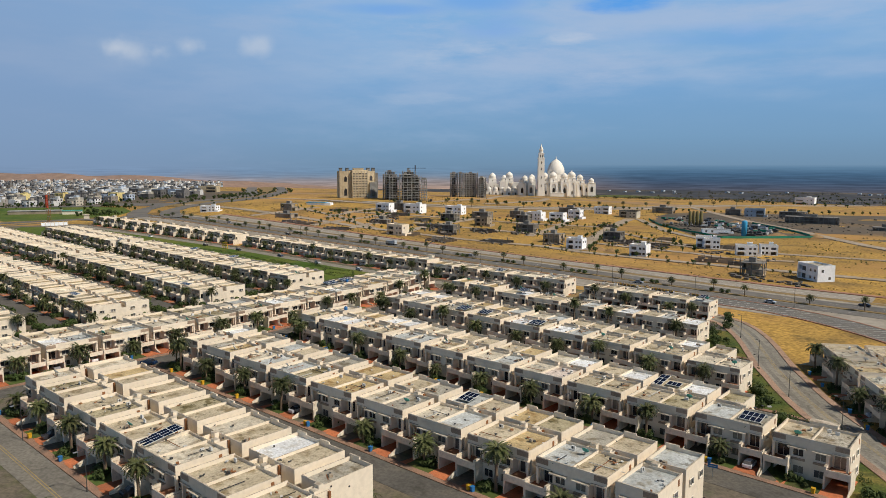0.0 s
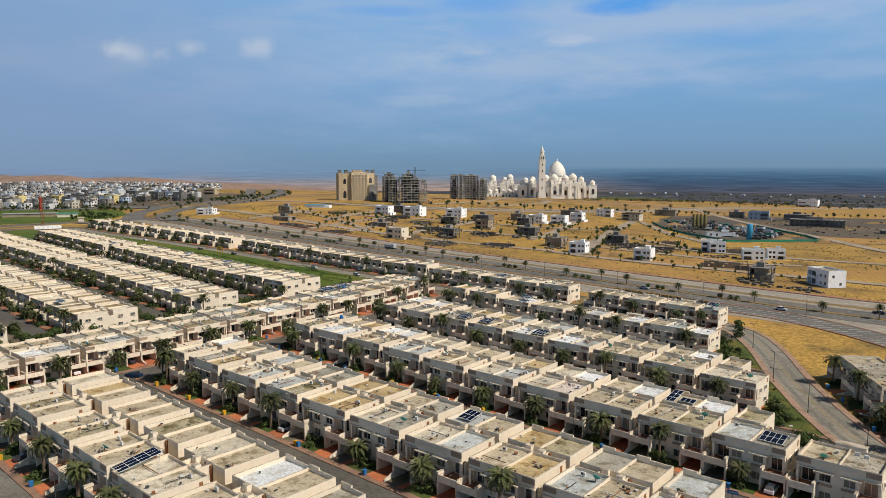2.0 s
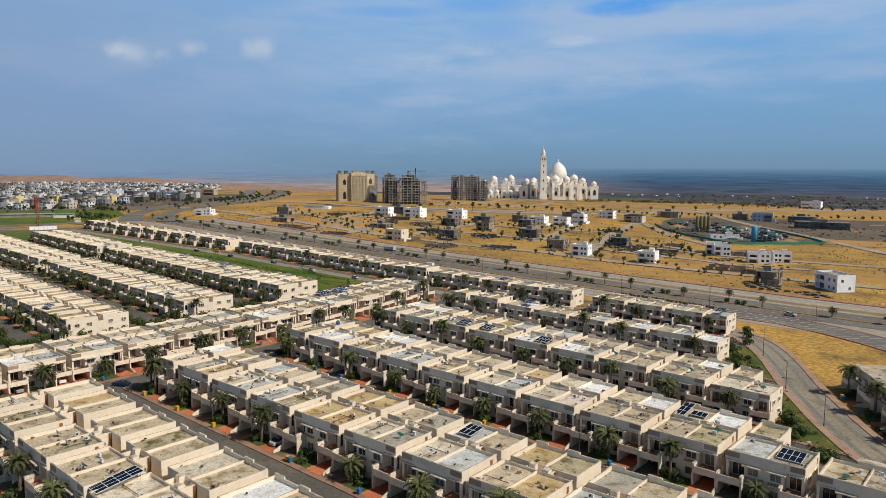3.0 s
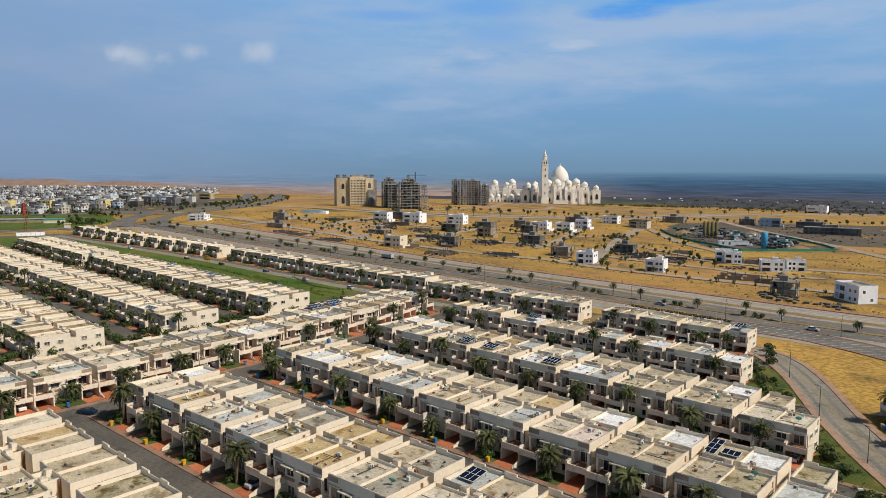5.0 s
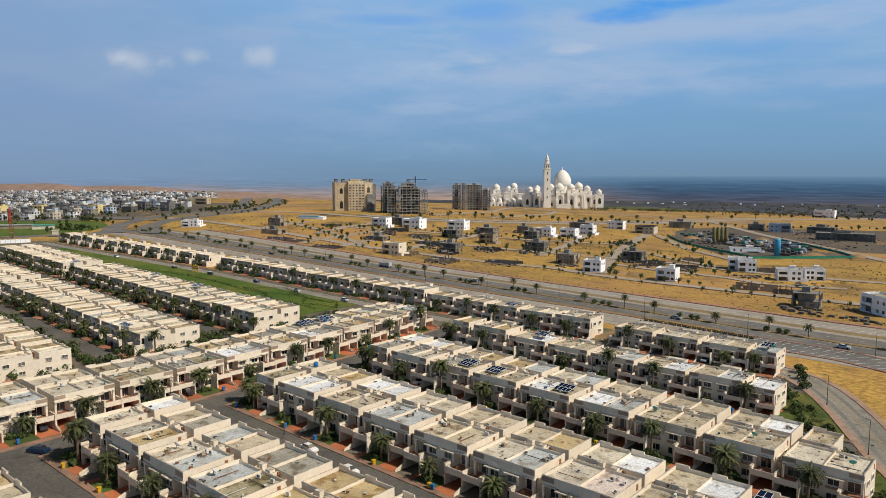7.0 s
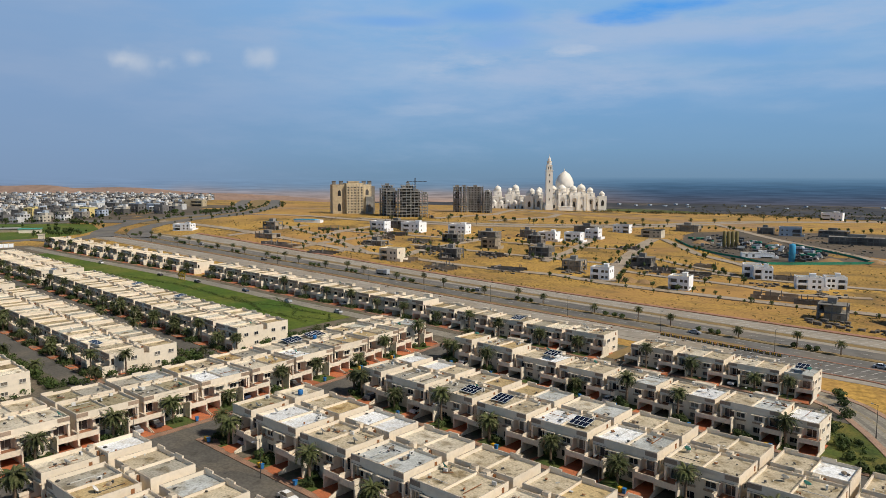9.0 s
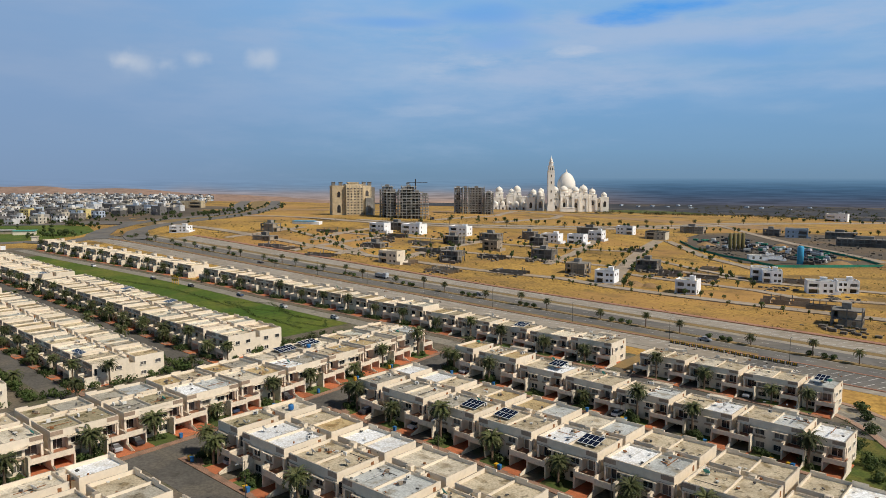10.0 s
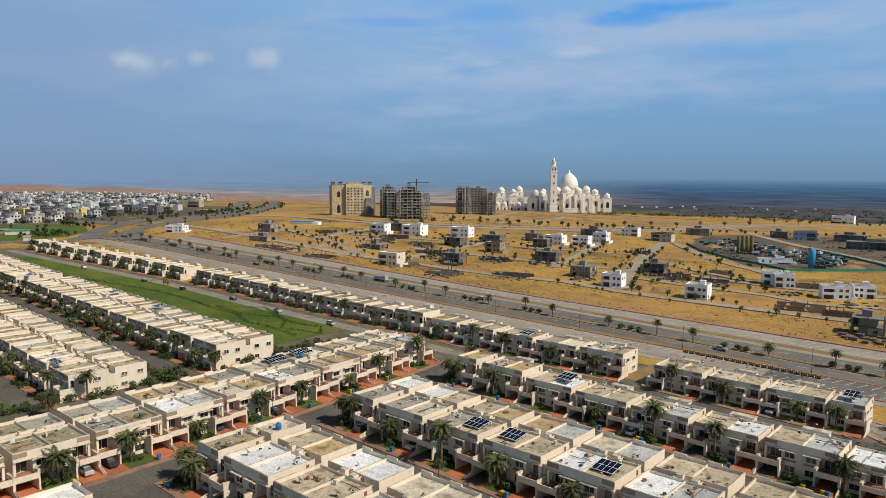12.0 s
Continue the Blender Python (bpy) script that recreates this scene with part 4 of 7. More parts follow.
def stair_head(parent, x0=-2.3, x1=2.3):
    """The stair core between front and rear, with a small walled roof below the main ones."""
    b = boxes((x0, x1, 9.3, MID, -0.5, 7.35), (x0, x0 + 0.16, 9.3, MID, 7.35, 8.25), (x1 - 0.16, x1, 9.3, MID, 7.35, 8.25), (x0 + 0.3, x0 + 1.5, MID - 0.9, MID, 7.35, 8.75), (x1 - 1.5, x1 - 0.3, 9.3, 10.3, 7.35, 8.7))
    part("stair_head", b, PAINT, parent)
    part("roof", boxes((x0 + 0.16, x1 - 0.16, 9.32, MID - 0.02, 7.36, 7.42)), ROOF, parent, "weathered screed roof")
    part("duct", boxes((x1 + 0.02, x1 + 0.4, MID - 0.35, MID - 0.004, -0.5, 8.1)), RUST, parent, "rust brown vertical duct")


def garden(parent, x0, x1):
    part("lawn", boxes((x0, x1, -5.1, -0.01, -0.4, 0.08)), LAWN, parent, "small green front lawn")


def house_pair(gable=False, rear=True):
    h = thing("house_pair", "pair of cream terraced houses with flat roofs", "house", "terraced houses")
    deep = 9.3
    bm = bmesh.new()
    unit_shell(bm, -1, deep=deep)
    unit_shell(bm, 1, deep=deep)
    part("wall", bm, PAINT, h)
    if rear:
        bm = bmesh.new()
        back_shell(bm, -6.2, -0.8 if gable else 6.2, not gable)
        part("rear_wall", bm, PAINT, h)
    for s in (-1, 1):
        front_fittings(h, s)
        carport(h, s)
        if s > 0:
            side_windows(h, HW, 1, 3 if gable else 2)
        roofs(h, *sorted((s * 0.1, s * (HW - 0.22))), 0.22, deep - 0.2)
        if rear and not gable:
            roofs(h, *sorted((s * 0.1, s * 5.98)), MID + 0.2, DEEP - 0.22)
    if rear and gable:
        roofs(h, -5.98, -1.02, MID + 0.2, DEEP - 0.22)
    if rear:
        stair_head(h, -2.3, 0.6 if gable else 2.3)
    else:
        roof_box(h, -2.4, 2.4, 9.31, 11.0, 8.75)
    garden(h, -2.75, 2.75)
    return h


def roof_box(parent, x0, x1, y0, y1, top=9.6):
    """A stair head against the back wall."""
    part("stair_head", boxes((x0, x1, y0, y1, -0.5, top), (x0 - 0.12, x1 + 0.12, y0 + 0.01, y1 + 0.12, top, top + 0.14)), PAINT, parent)


def single_house(rear=True):
    """An end house that stands alone: the right-hand half of a pair with a wall of its own."""
    h = thing("end_house", "single cream end-of-terrace house with a flat roof", "house", "terraced houses")
    bm = bmesh.new()
    unit_shell(bm, 1, -0.35)
    part("wall", bm, PAINT, h)
    if rear:
        bm = bmesh.new()
        back_shell(bm, -0.35, 6.3, False)
        part("rear_wall", bm, PAINT, h)
        roofs(h, -0.13, 6.08, MID + 0.2, DEEP - 0.22)
        stair_head(h, -0.2, 2.6)
    front_fittings(h, 1)
    carport(h, 1)
    side_windows(h, HW, 1, 6 if rear else 3)
    roofs(h, -0.13, HW - 0.22, 0.22, 9.1)
    garden(h, -0.3, 2.75)
    return h


def far_pair(gable=False, rear=True):
    """The same pair for the distant terraces, in fewer parts and without the gap between front and rear."""
    h = thing("house_pair", "pair of cream terraced houses with flat roofs", "house", "distant terraced houses")
    deep = 9.3
    bm = bmesh.new()
    for s in (-1, 1):
        unit_shell(bm, s, deep=deep)
    if rear:
        bx(bm, -HW, HW, 9.3, MID, -0.5, 6.2)
    part("wall", bm, PAINT, h)
    if rear:
        bm = bmesh.new()
        back_shell(bm, -HW, HW)
        part("rear_wall", bm, PAINT, h)
    for s in (-1, 1):
        x = sorted((s * 0.1, s * (HW - 0.22)))
        roofs(h, *x, 0.22, deep - 0.2)
        if rear:
            roofs(h, *x, MID + 0.2, DEEP - 0.22)
        w0, w1 = sorted((s * 1.0, s * 2.7))
        part("window", boxes((w0, w1, 0.12, 0.2, 4.55, 6.05)), DARKGLASS, h)
        w0, w1 = sorted((s * 3.5, s * 6.0))
        part("balcony_door", boxes((w0, w1, 1.64, 1.71, 3.3, 6.0)), DARKGLASS, h)
        c0, c1 = sorted((s * 2.95, s * 7.2))
        part("car_port", boxes((c0, c1, -2.3, 1.7, 2.75, 3.2), (c0, c1, -2.3, -2.1, 3.2, 4.15), (*sorted((s * 2.9, s * 3.2)), -2.3, 0.3, -0.5, 2.75), (*sorted((s * 2.95, s * 3.15)), -2.1, 0, 3.2, 4.15), (*sorted((s * 2.9, s * 3.35)), -2.36, -0.9, 4.15, 4.7), (*sorted((s * 6.95, s * 7.2)), -2.3, 1.7, -0.5, 2.75), (*sorted((s * 6.98, s * 7.2)), -2.1, 1, 3.2, 4.3)), TRIM, h)
        part("driveway", boxes((*sorted((s * 2.8, s * 7.0)), -5.2, 5.1, -0.4, 0.10)), PAVER, h)
    if gable:
        side_windows(h, HW, 1, 6 if rear else 3)
    for s in (-1, 1):
        part("fascia_panel", boxes((*sorted((s * 2.95, s * (HW + 0.05))), -0.06, -0.002, 6.9, 8.36), (*sorted((s * 0.9, s * 2.95)), -0.06, -0.002, 7.3, 8.2),
                                   (*sorted((s * 0.5, s * HW)), -0.5, -0.003, 6.25, 6.45), (*sorted((s * 0.7, s * 2.9)), -0.35, -0.003, 3.7, 4.3)), TAUPE, h, "taupe painted fascia and ledges")
    part("lawn", boxes((-2.75, 2.75, -5.1, -0.01, -0.4, 0.08)), LAWN, h, "small green front lawn")
    if rear:
        stair_head(h)
    else:
        roof_box(h, -1.7, 1.7, 9.31, 11.2, 9.4)
    return h


roof_level = {}
pairs = []          # (x, y, turn) of each house, for what stands on and before them


def place(proto, used, x, y, turn=0.0, low=LOW, broad=1.0):
    """Stand a house at the middle of its front; the first call moves the model itself."""
    m = pose(x, y, ground_z(x, y), 0, 0, turn) @ Matrix.Diagonal((WIDE * broad, WIDE, low, 1))
    if used:
        ob = copy_thing(proto, m)
    else:
        proto.matrix_basis = m
        ob = proto
    pairs.append((x, y, turn, proto.name, ob))
    roof_level[(x, y)] = ground_z(x, y) + ROOF_Z * low
    return ob


models = {"near": house_pair(), "near_end": house_pair(True), "single": single_house(), "single_end": single_house(False), "far": far_pair(), "far_end": far_pair(True),
          "shallow": house_pair(False, False), "shallow_end": house_pair(True, False), "far_shallow": far_pair(False, False)}
MID, DEEP = 11.9, 22.0                                        # the first terrace is deeper
models.update({"deep": house_pair(), "deep_end": house_pair(True), "deep_single": single_house()})
MID, DEEP = 10.8, 18.7
count = dict.fromkeys(models, 0)


def put(kind, x, y, turn=0.0, low=LOW, broad=1.0):
    place(models[kind], count[kind], x, y, turn, low, broad)
    count[kind] += 1


def stand(kind, x, y, turn=0.0, broad=1.0):
    put(kind, *out(x, y), turn, LOW, broad)


# terraces ahead
for key, (yf, slope, first, n, pitch) in TERRACES.items():
    lean = math.degrees(math.atan(slope))
    put({"e": "single_end", "a": "deep_single"}.get(key, "single"), first - 8.4, row_y(key, first - 8), lean, TALLER.get(key, LOW))
    for i in range(n):
        last, x = i == n - 1, first + 6.95 + pitch * i
        kind = {"a": "deep_end" if last else "deep", "e": "shallow_end" if last else "shallow", "c": "shallow_end" if last else "near_end" if i == n - 2 else "near"}.get(key, "near_end" if last and key == "d" else "near")
        put(kind, x, row_y(key, x), lean, TALLER.get(key, LOW))
put("single_end", -92.4, row_y("e", -92), 0.3)
put("single", -48.9, row_y("b", -46), 2.0, TALLER["b"])
for i in range(3):
    stand("shallow", -138.2 + 14.4 * i, 247.6 + 0.5 * i, 1.5)
stand("single_end", -101.4, 249.2, 1.5)
# terrace across, facing +x
y = 214.8
while y > 43:
    stand("near", cross_x(y), y, 90 + (3.6 if y > 150 else 1.5))
    y -= 14.35
# terrace beside the access road
for i in range(4):
    stand("near", -46.0 + 7.56 * i, 208.9 - 12.4 * i, -58.6)
# long terrace by the highway
x = -165.3
while x > -575:
    px = -22 + (x + 22) / WIDE
    stand("shallow_end" if x > -166 else "shallow" if x > -240 else "far_shallow", px, row1_y(px), 2.3 if px > -310 else -3.5 * smooth((-px - 330) / 100), 1.04 if x > -385 else 1.12)
    x -= 24.5 if -392 < x < -380 else 15.45 if x > -385 else 16.6
# left-hand terraces
for key, start, gap_at, last in (("l1", -246.8, -392, -516), ("l2", -248.2, -372, -535), ("l3", -246.5, -375, -400), ("l4", -246.0, -360, -262)):
    x, jumped = start, False
    while x > last:
        if x < gap_at and not jumped:
            x, jumped = x - 10, True
        stand("far_end" if x in (start,) or (jumped and x > gap_at - 24) else "far", x + 2, LROWS[key] - 1.5)
        x -= 14.5

# finish of each roof along its terrace, fronts then rears, from -x to +x (the cross terrace from -y to +y)
ROOF_ROWS = {"a": ("CMTTMTTCCTTTC", "COTTTMTCTWTG"), "b": ("CGOCBBMOOCGCBTOBTB", "WTGBTGGOOTGBTOMGTB"), "c": ("MWWTTBBTTCBCPTTTMBGT", "CTOWWCCTTTOCWTWTWM"),
             "d": ("GGCGTTTWTWBTTTTCC", "WWTTOOBCBTTTTTWT"), "e": ("OTOTWTTTBTWTBWT", "TT"), "f": ("TTCTCTB", ""), "x": ("TCWBMBCCMMGMWBCOWGTOOTTBTTTT", "CCTTGTCTMGGBOTOGCG")}


def finish_roofs():
    rows = {}
    for _x, _y, _turn, _kind, ob in pairs:
        for ch in ob.children:
            if not ch.name.startswith("roof"):
                continue
            xs, ys = [v.co.x for v in ch.data.vertices], [v.co.y for v in ch.data.vertices]
            if min(max(xs) - min(xs), max(ys) - min(ys)) < 3:
                continue
            mid = Vector(((min(xs) + max(xs)) / 2, (min(ys) + max(ys)) / 2, ROOF_Z))
            at, key = ob.matrix_basis @ mid, None
            if -188 < at.x < -30:
                for k in TERRACES:
                    if 0 < at.y - row_y(k, at.x) < 22.5:
                        key = k
                if 245 < at.y < 275 and at.x > -151:
                    key = "f"
            if key is None and -222 < at.x < -190:
                key = "x"
            if key:
                rows.setdefault((key, mid.y > 10), []).append((at.y if key == "x" else at.x, ch))
    for (key, rear), found in rows.items():
        found.sort(key=lambda q: q[0])
        for letter, (_at, ch) in zip(ROOF_ROWS[key][rear], found):
            ch.material_slots[0].link = "OBJECT"
            ch.material_slots[0].material = ROOF_FINISH[letter]


finish_roofs()

# ---- plants ----


def palm_model(seed, tall, spread=2.7, count_=52):
    rng = random.Random(seed)
    p = thing("palm_tree", "date palm with a full grey-green crown", "palm tree", "palms")
    bm = bmesh.new()
    lean = rng.uniform(-0.25, 0.25)
    rings = []
    for i in range(9):
        f = i / 8
        r = 0.26 - 0.08 * f + (0.035 if i % 2 else 0) + (0.1 if i == 0 else 0) + (0.1 if i == 8 else 0)
        rings.append([bm.verts.new((r * math.cos(k * math.pi / 4) + lean * f * f, r * math.sin(k * math.pi / 4), -0.3 + (tall + 0.3) * f)) for k in range(8)])
    for a, b in zip(rings, rings[1:]):
        for k in range(8):
            bm.faces.new((a[k], a[(k + 1) % 8], b[(k + 1) % 8], b[k]))
    bm.faces.new(rings[-1])
    part("trunk", bm, TRUNK, p)
    bm = bmesh.new()
    for i in range(count_):
        a = i * 2.399 + rng.uniform(-0.2, 0.2)
        rise = math.radians(70 - 105 * (i / count_) + rng.uniform(-8, 8))
        length = spread * rng.uniform(0.85, 1.12)
        d = Vector((math.cos(a), math.sin(a), 0))
        side = Vector((-d.y, d.x, 0))
        prev, pos, ang = None, Vector((lean, 0, tall)), rise
        n = 8
        for j in range(n + 1):
            f = j / n
            w = 0.32 * math.sin(math.pi * min(1, f * 0.92 + 0.10)) + 0.03
            if j:
                # leaflets: narrow blades on both sides of the rib, hanging a little
                for s in (-1, 1):
                    tip = (pos + prev) / 2 + side * s * w * 1.25 + d * 0.22 + Vector((0, 0, -0.16 * w - 0.05))
                    bm.faces.new([bm.verts.new(prev), bm.verts.new(pos), bm.verts.new(tip)])
                    tip2 = pos + side * s * w * 1.1 + d * 0.3 + Vector((0, 0, -0.25 * w))
                    mid = prev.lerp(pos, 0.6)
                    bm.faces.new([bm.verts.new(mid), bm.verts.new(pos + d * 0.06), bm.verts.new(tip2)])
            prev = pos.copy()
            pos = pos + (d * math.cos(ang) + Vector((0, 0, 1)) * math.sin(ang)) * (length / n)
            ang -= 0.20 + 0.05 * f
    me = bpy.data.meshes.new("crown")
    bm.to_mesh(me)
    bm.free()
    me.materials.append(FROND)
    c = new("crown", me)
    c.parent = p
    return p


def shrub_mesh(name, seed, size, leaves, material, flat=0.75):
    """A loose clump: small leaf blades scattered over several overlapping lobes."""
    rng = random.Random(seed)
    bm = bmesh.new()
    clump(bm, rng, (0, 0, 0), size, leaves, flat)
    me = bpy.data.meshes.new(name)
    bm.to_mesh(me)
    bm.free()
    me.materials.append(material)
    return me


def clump(bm, rng, at, size, leaves, flat=0.75):
    lobes = [(Vector((rng.uniform(-0.5, 0.5), rng.uniform(-0.5, 0.5), rng.uniform(0.35, 0.75) * flat)) * size, rng.uniform(0.35, 0.6) * size) for _ in range(5)]
    at = Vector(at)
    for i in range(leaves):
        c, r = lobes[i % 5]
        n = Vector((rng.gauss(0, 1), rng.gauss(0, 1), rng.gauss(0.3, 1))).normalized()
        p = at + c + n * r * rng.uniform(0.75, 1.05)
        t = n.orthogonal().normalized()
        t.rotate(Matrix.Rotation(rng.uniform(0, 6.28), 3, n))
        u = n.cross(t)
        s = size * rng.uniform(0.10, 0.2)
        n2 = n * s * 0.5
        bm.faces.new([bm.verts.new(p - t * s), bm.verts.new(p + u * s * 0.7 - n2), bm.verts.new(p + t * s + n2 * 0.5), bm.verts.new(p - u * s * 0.7)])


palms = [palm_model(1, 5.2), palm_model(2, 4.2, 2.9), palm_model(3, 6.4, 2.6), palm_model(4, 3.0, 2.5, 38), palm_model(5, 0.9, 2.3, 34)]
palm_count = [0, 0, 0, 0, 0]


def plant_palm(k, x, y, scale=1.0):
    m = pose(x, y, ground_z(x, y) + 0.05, 0, 0, (x * 37 + y * 91) % 360)
    p = copy_thing(palms[k], m) if palm_count[k] else palms[k]
    p.matrix_basis = m
    p.scale = (scale, scale, scale)
    palm_count[k] += 1


shrub_meshes = [shrub_mesh("shrub", 11, 1.0, 130, LEAF), shrub_mesh("shrub", 12, 0.8, 110, LEAF, 0.6), shrub_mesh("shrub", 13, 1.5, 170, LEAF, 1.0)]


def plant_shrub(k, x, y, scale=1.0, label="leafy green garden shrub", group="garden shrubs", lift=0.0):
    s = tagged(new("shrub", shrub_meshes[k]), label, "shrub", group)
    s.matrix_basis = pose(x, y, ground_z(x, y) + lift, 0, 0, (x * 53 + y * 29) % 360)
    s.scale = (scale, scale, scale)


def local(x, y, turn, lx, ly):
    c, s = math.cos(radians(turn)), math.sin(radians(turn))
    return x + lx * c - ly * s, y + lx * s + ly * c


rng = random.Random(5)
for x, y, turn, kind, ob in pairs:
    far = y > 225 or x < -225
    if rng.random() < 0.9:
        k = rng.choice((0, 0, 1, 1, 2, 3)) if not far else rng.choice((0, 1, 1, 2))
        plant_palm(k, *local(x, y, turn, rng.uniform(-1.6, 1.6) + (1.2 if "end_house" in kind else 0), rng.uniform(-3.2, -1.8)), rng.uniform(0.85, 1.1) if far else rng.uniform(1.0, 1.25))
    if not far:
        for q in range(3 if y > 120 else 4):
            plant_shrub(rng.choice((0, 2, 2, 2)), *local(x, y, turn, -1.9 + 1.25 * q + rng.uniform(-0.4, 0.4) + (1.2 if "end_house" in kind else 0), rng.uniform(-2.6, -0.8) if q != 2 else rng.uniform(-4.0, -3.0)), rng.uniform(0.75, 1.2))
# low bushy palms behind the rear walls
for key, right in (("a", -60), ("b", -50), ("c", -45), ("d", -70)):
    x = -166 + rng.uniform(0, 8)
    while x < right:
        plant_palm(4, x, row_y(key, x) + (23.8 if key == "a" else 20.4) + rng.uniform(-0.3, 0.5), rng.uniform(0.7, 1.1))
        x += rng.uniform(11, 19)
for q in "abcde":
    plant_shrub(2, TERRACES[q][2] - 11.5, row_y(q, -180) + 1.0, 1.3)
    plant_shrub(2, TERRACES[q][2] - 9.5, row_y(q, -180) - 3.5, 1.1)
# palms along the streets of the left-hand terraces
for q in LROWS.values():
    for i in range(20):
        lx, ly = out(-252 - 8.5 * i - rng.uniform(0, 5), q - 1.5)
        plant_palm(rng.choice((1, 3, 3, 4)), lx, ly - (14.2 if i % 3 == 0 else 4.2), rng.uniform(0.95, 1.15))
# palms at street corners and behind the terraces
for x, y, k in (*[(TERRACES[q][2] - 10.5, row_y(q, -180) - 1.5, 0) for q in "bcde"], (-190.0, 222.0, 1), (-193.0, 228.0, 2), (-187.0, 230.5, 0), (-184.0, 226.0, 1),
                (-176.0, 154.5, 1), (-169.0, 155.0, 3), (-133.0, 154.5, 3), (-104.0, 155.0, 3), (-163.0, 114.5, 3), (-122.0, 115.0, 3), (-92.0, 115.5, 3), (-176.5, 45.0, 0), (-183.0, 60.0, 1), (-145.0, 33.0, 0), (-160.0, 36.0, 1), (-112.0, 34.0, 0),
                (-236.0, 200.0, 1), (-243.0, 174.0, 0), (-236.0, 128.0, 0), (-235.0, 91.0, 0), (-243.0, 72.0, 2), (-244.0, 163.0, 3), (-243.0, 206.0, 3), (-243.0, 139.0, 2)):
    plant_palm(k, x, y)
# shrubs on the verge beside the access road
verge_line = beside(ACCESS, -10.5)
for i in range(52):
    k = 3 + (i * 13) // 52
    f = rng.random()
    (ax, ay), (bx_, by) = verge_line[k], verge_line[k + 1]
    plant_shrub(rng.choice((0, 2, 2)), ax + (bx_ - ax) * f + rng.uniform(-3, 1.5), ay + (by - ay) * f + rng.uniform(-3, 1.5), rng.uniform(0.8, 1.7), "leafy shrub on the green verge", "verge shrubs")
hedge_line = beside(ACCESS, 7.2)
for k in range(9, 14):
    for f in (0.1, 0.4, 0.7):
        (ax, ay), (bx_, by) = hedge_line[k], hedge_line[k + 1]
        plant_shrub(1, ax + (bx_ - ax) * f, ay + (by - ay) * f, rng.uniform(0.9, 1.3), "low dark shrub beside the access road", "verge shrubs")
plant_shrub(2, -92.5, 262, 1.6, "large dark shrub at the terrace end", "verge shrubs")
plant_shrub(2, -90.0, 256, 1.5, "large dark shrub at the terrace end", "verge shrubs")
plant_shrub(2, -86.5, 247, 1.5, "large dark shrub at the terrace end", "verge shrubs")
# median of the highway: palms, and dark round shrubs in threes
for i in range(34):
    x = 20 - 19.5 * i - (6 if i % 3 == 0 else 0)
    if x < -860:
        break
    plant_palm((0, 2, 1)[i % 3], x, 310.8 + hwy_y(x), 0.8)
    if i % 2 == 0 and x < -100:
        for d in (0, 3.2, 7.2):
            plant_shrub(2, x - 7 - d, 310.8 + hwy_y(x), 1.1, "dark clipped shrub on the highway median", "median shrubs", 0.2)

for k in range(4, 12):
    (ax, ay), (bx_, by) = far_road[k], far_road[k + 1]
    for f in (0.2, 0.7):
        plant_palm(k % 3, ax + (bx_ - ax) * f - 10, ay + (by - ay) * f, 1.15)

# ---- cars ----


def car_model(kind, paint=CARPAINT):
    c = thing("car", {"dark": "dark blue saloon car on the street", "hatch": "small hatchback parked on a driveway", "saloon": "saloon car on the road"}[kind], "car", "cars")
    long = 1.85 if kind == "hatch" else 2.2
    prof = [(-long, 0.3), (-long, 0.75), (-long * 0.93, 0.88), (-long * 0.45, 0.98), (long * 0.88, 0.98), (long, 0.85), (long, 0.3)]
    cab = [(-long * 0.5, 0.97), (-long * 0.2, 1.45), (long * (0.72 if kind == "hatch" else 0.45), 1.46), (long * (0.93 if kind == "hatch" else 0.75), 0.97)]

    def slab(outline, w0, w1):
        bm = bmesh.new()
        zs = [z for _, z in outline]
        lo, hi = min(zs), max(zs)
        loops = [[bm.verts.new((s * (w0 + (w1 - w0) * (z - lo) / (hi - lo)), y, z)) for y, z in outline] for s in (-1, 1)]
        bm.faces.new(loops[0])
        bm.faces.new(loops[1][::-1])
        for i in range(len(outline)):
            j = (i + 1) % len(outline)
            bm.faces.new((loops[0][i], loops[0][j], loops[1][j], loops[1][i]))
        return bm
    part("body", slab(prof, 0.84, 0.80), paint, c)
    part("cabin", slab(cab, 0.76, 0.60), GLASS, c, "dark car glass")
    part("roof", boxes((-0.58, 0.58, -long * 0.18, long * (0.68 if kind == "hatch" else 0.43), 1.452, 1.49)), paint, c)
    for x in (-0.78, 0.78):
        for y in (-long * 0.62, long * 0.62):
            bm = bmesh.new()
            lathe(bm, [(0.31, -0.1), (0.31, 0.1)], sides=10)
            bmesh.ops.rotate(bm, matrix=Matrix.Rotation(radians(90), 3, "Y"), verts=bm.verts)
            bmesh.ops.translate(bm, vec=(x, y, 0.31), verts=bm.verts)
            part("wheel", bm, RUBBER, c)
    return c


NAVY = surface("navy_car_paint", (0.012, 0.03, 0.07), (0.015, 0.035, 0.08), 0.5, 0.25)
cars = {"hatch": car_model("hatch"), "saloon": car_model("saloon"), "dark": car_model("dark", NAVY)}
car_count = {"hatch": 0, "saloon": 0, "dark": 0}


def park(kind, x, y, turn, lift=0.12):
    m = pose(x, y, ground_z(x, y) + lift, 0, 0, turn)
    if car_count[kind]:
        copy_thing(cars[kind], m)
    else:
        cars[kind].matrix_basis = m
    car_count[kind] += 1


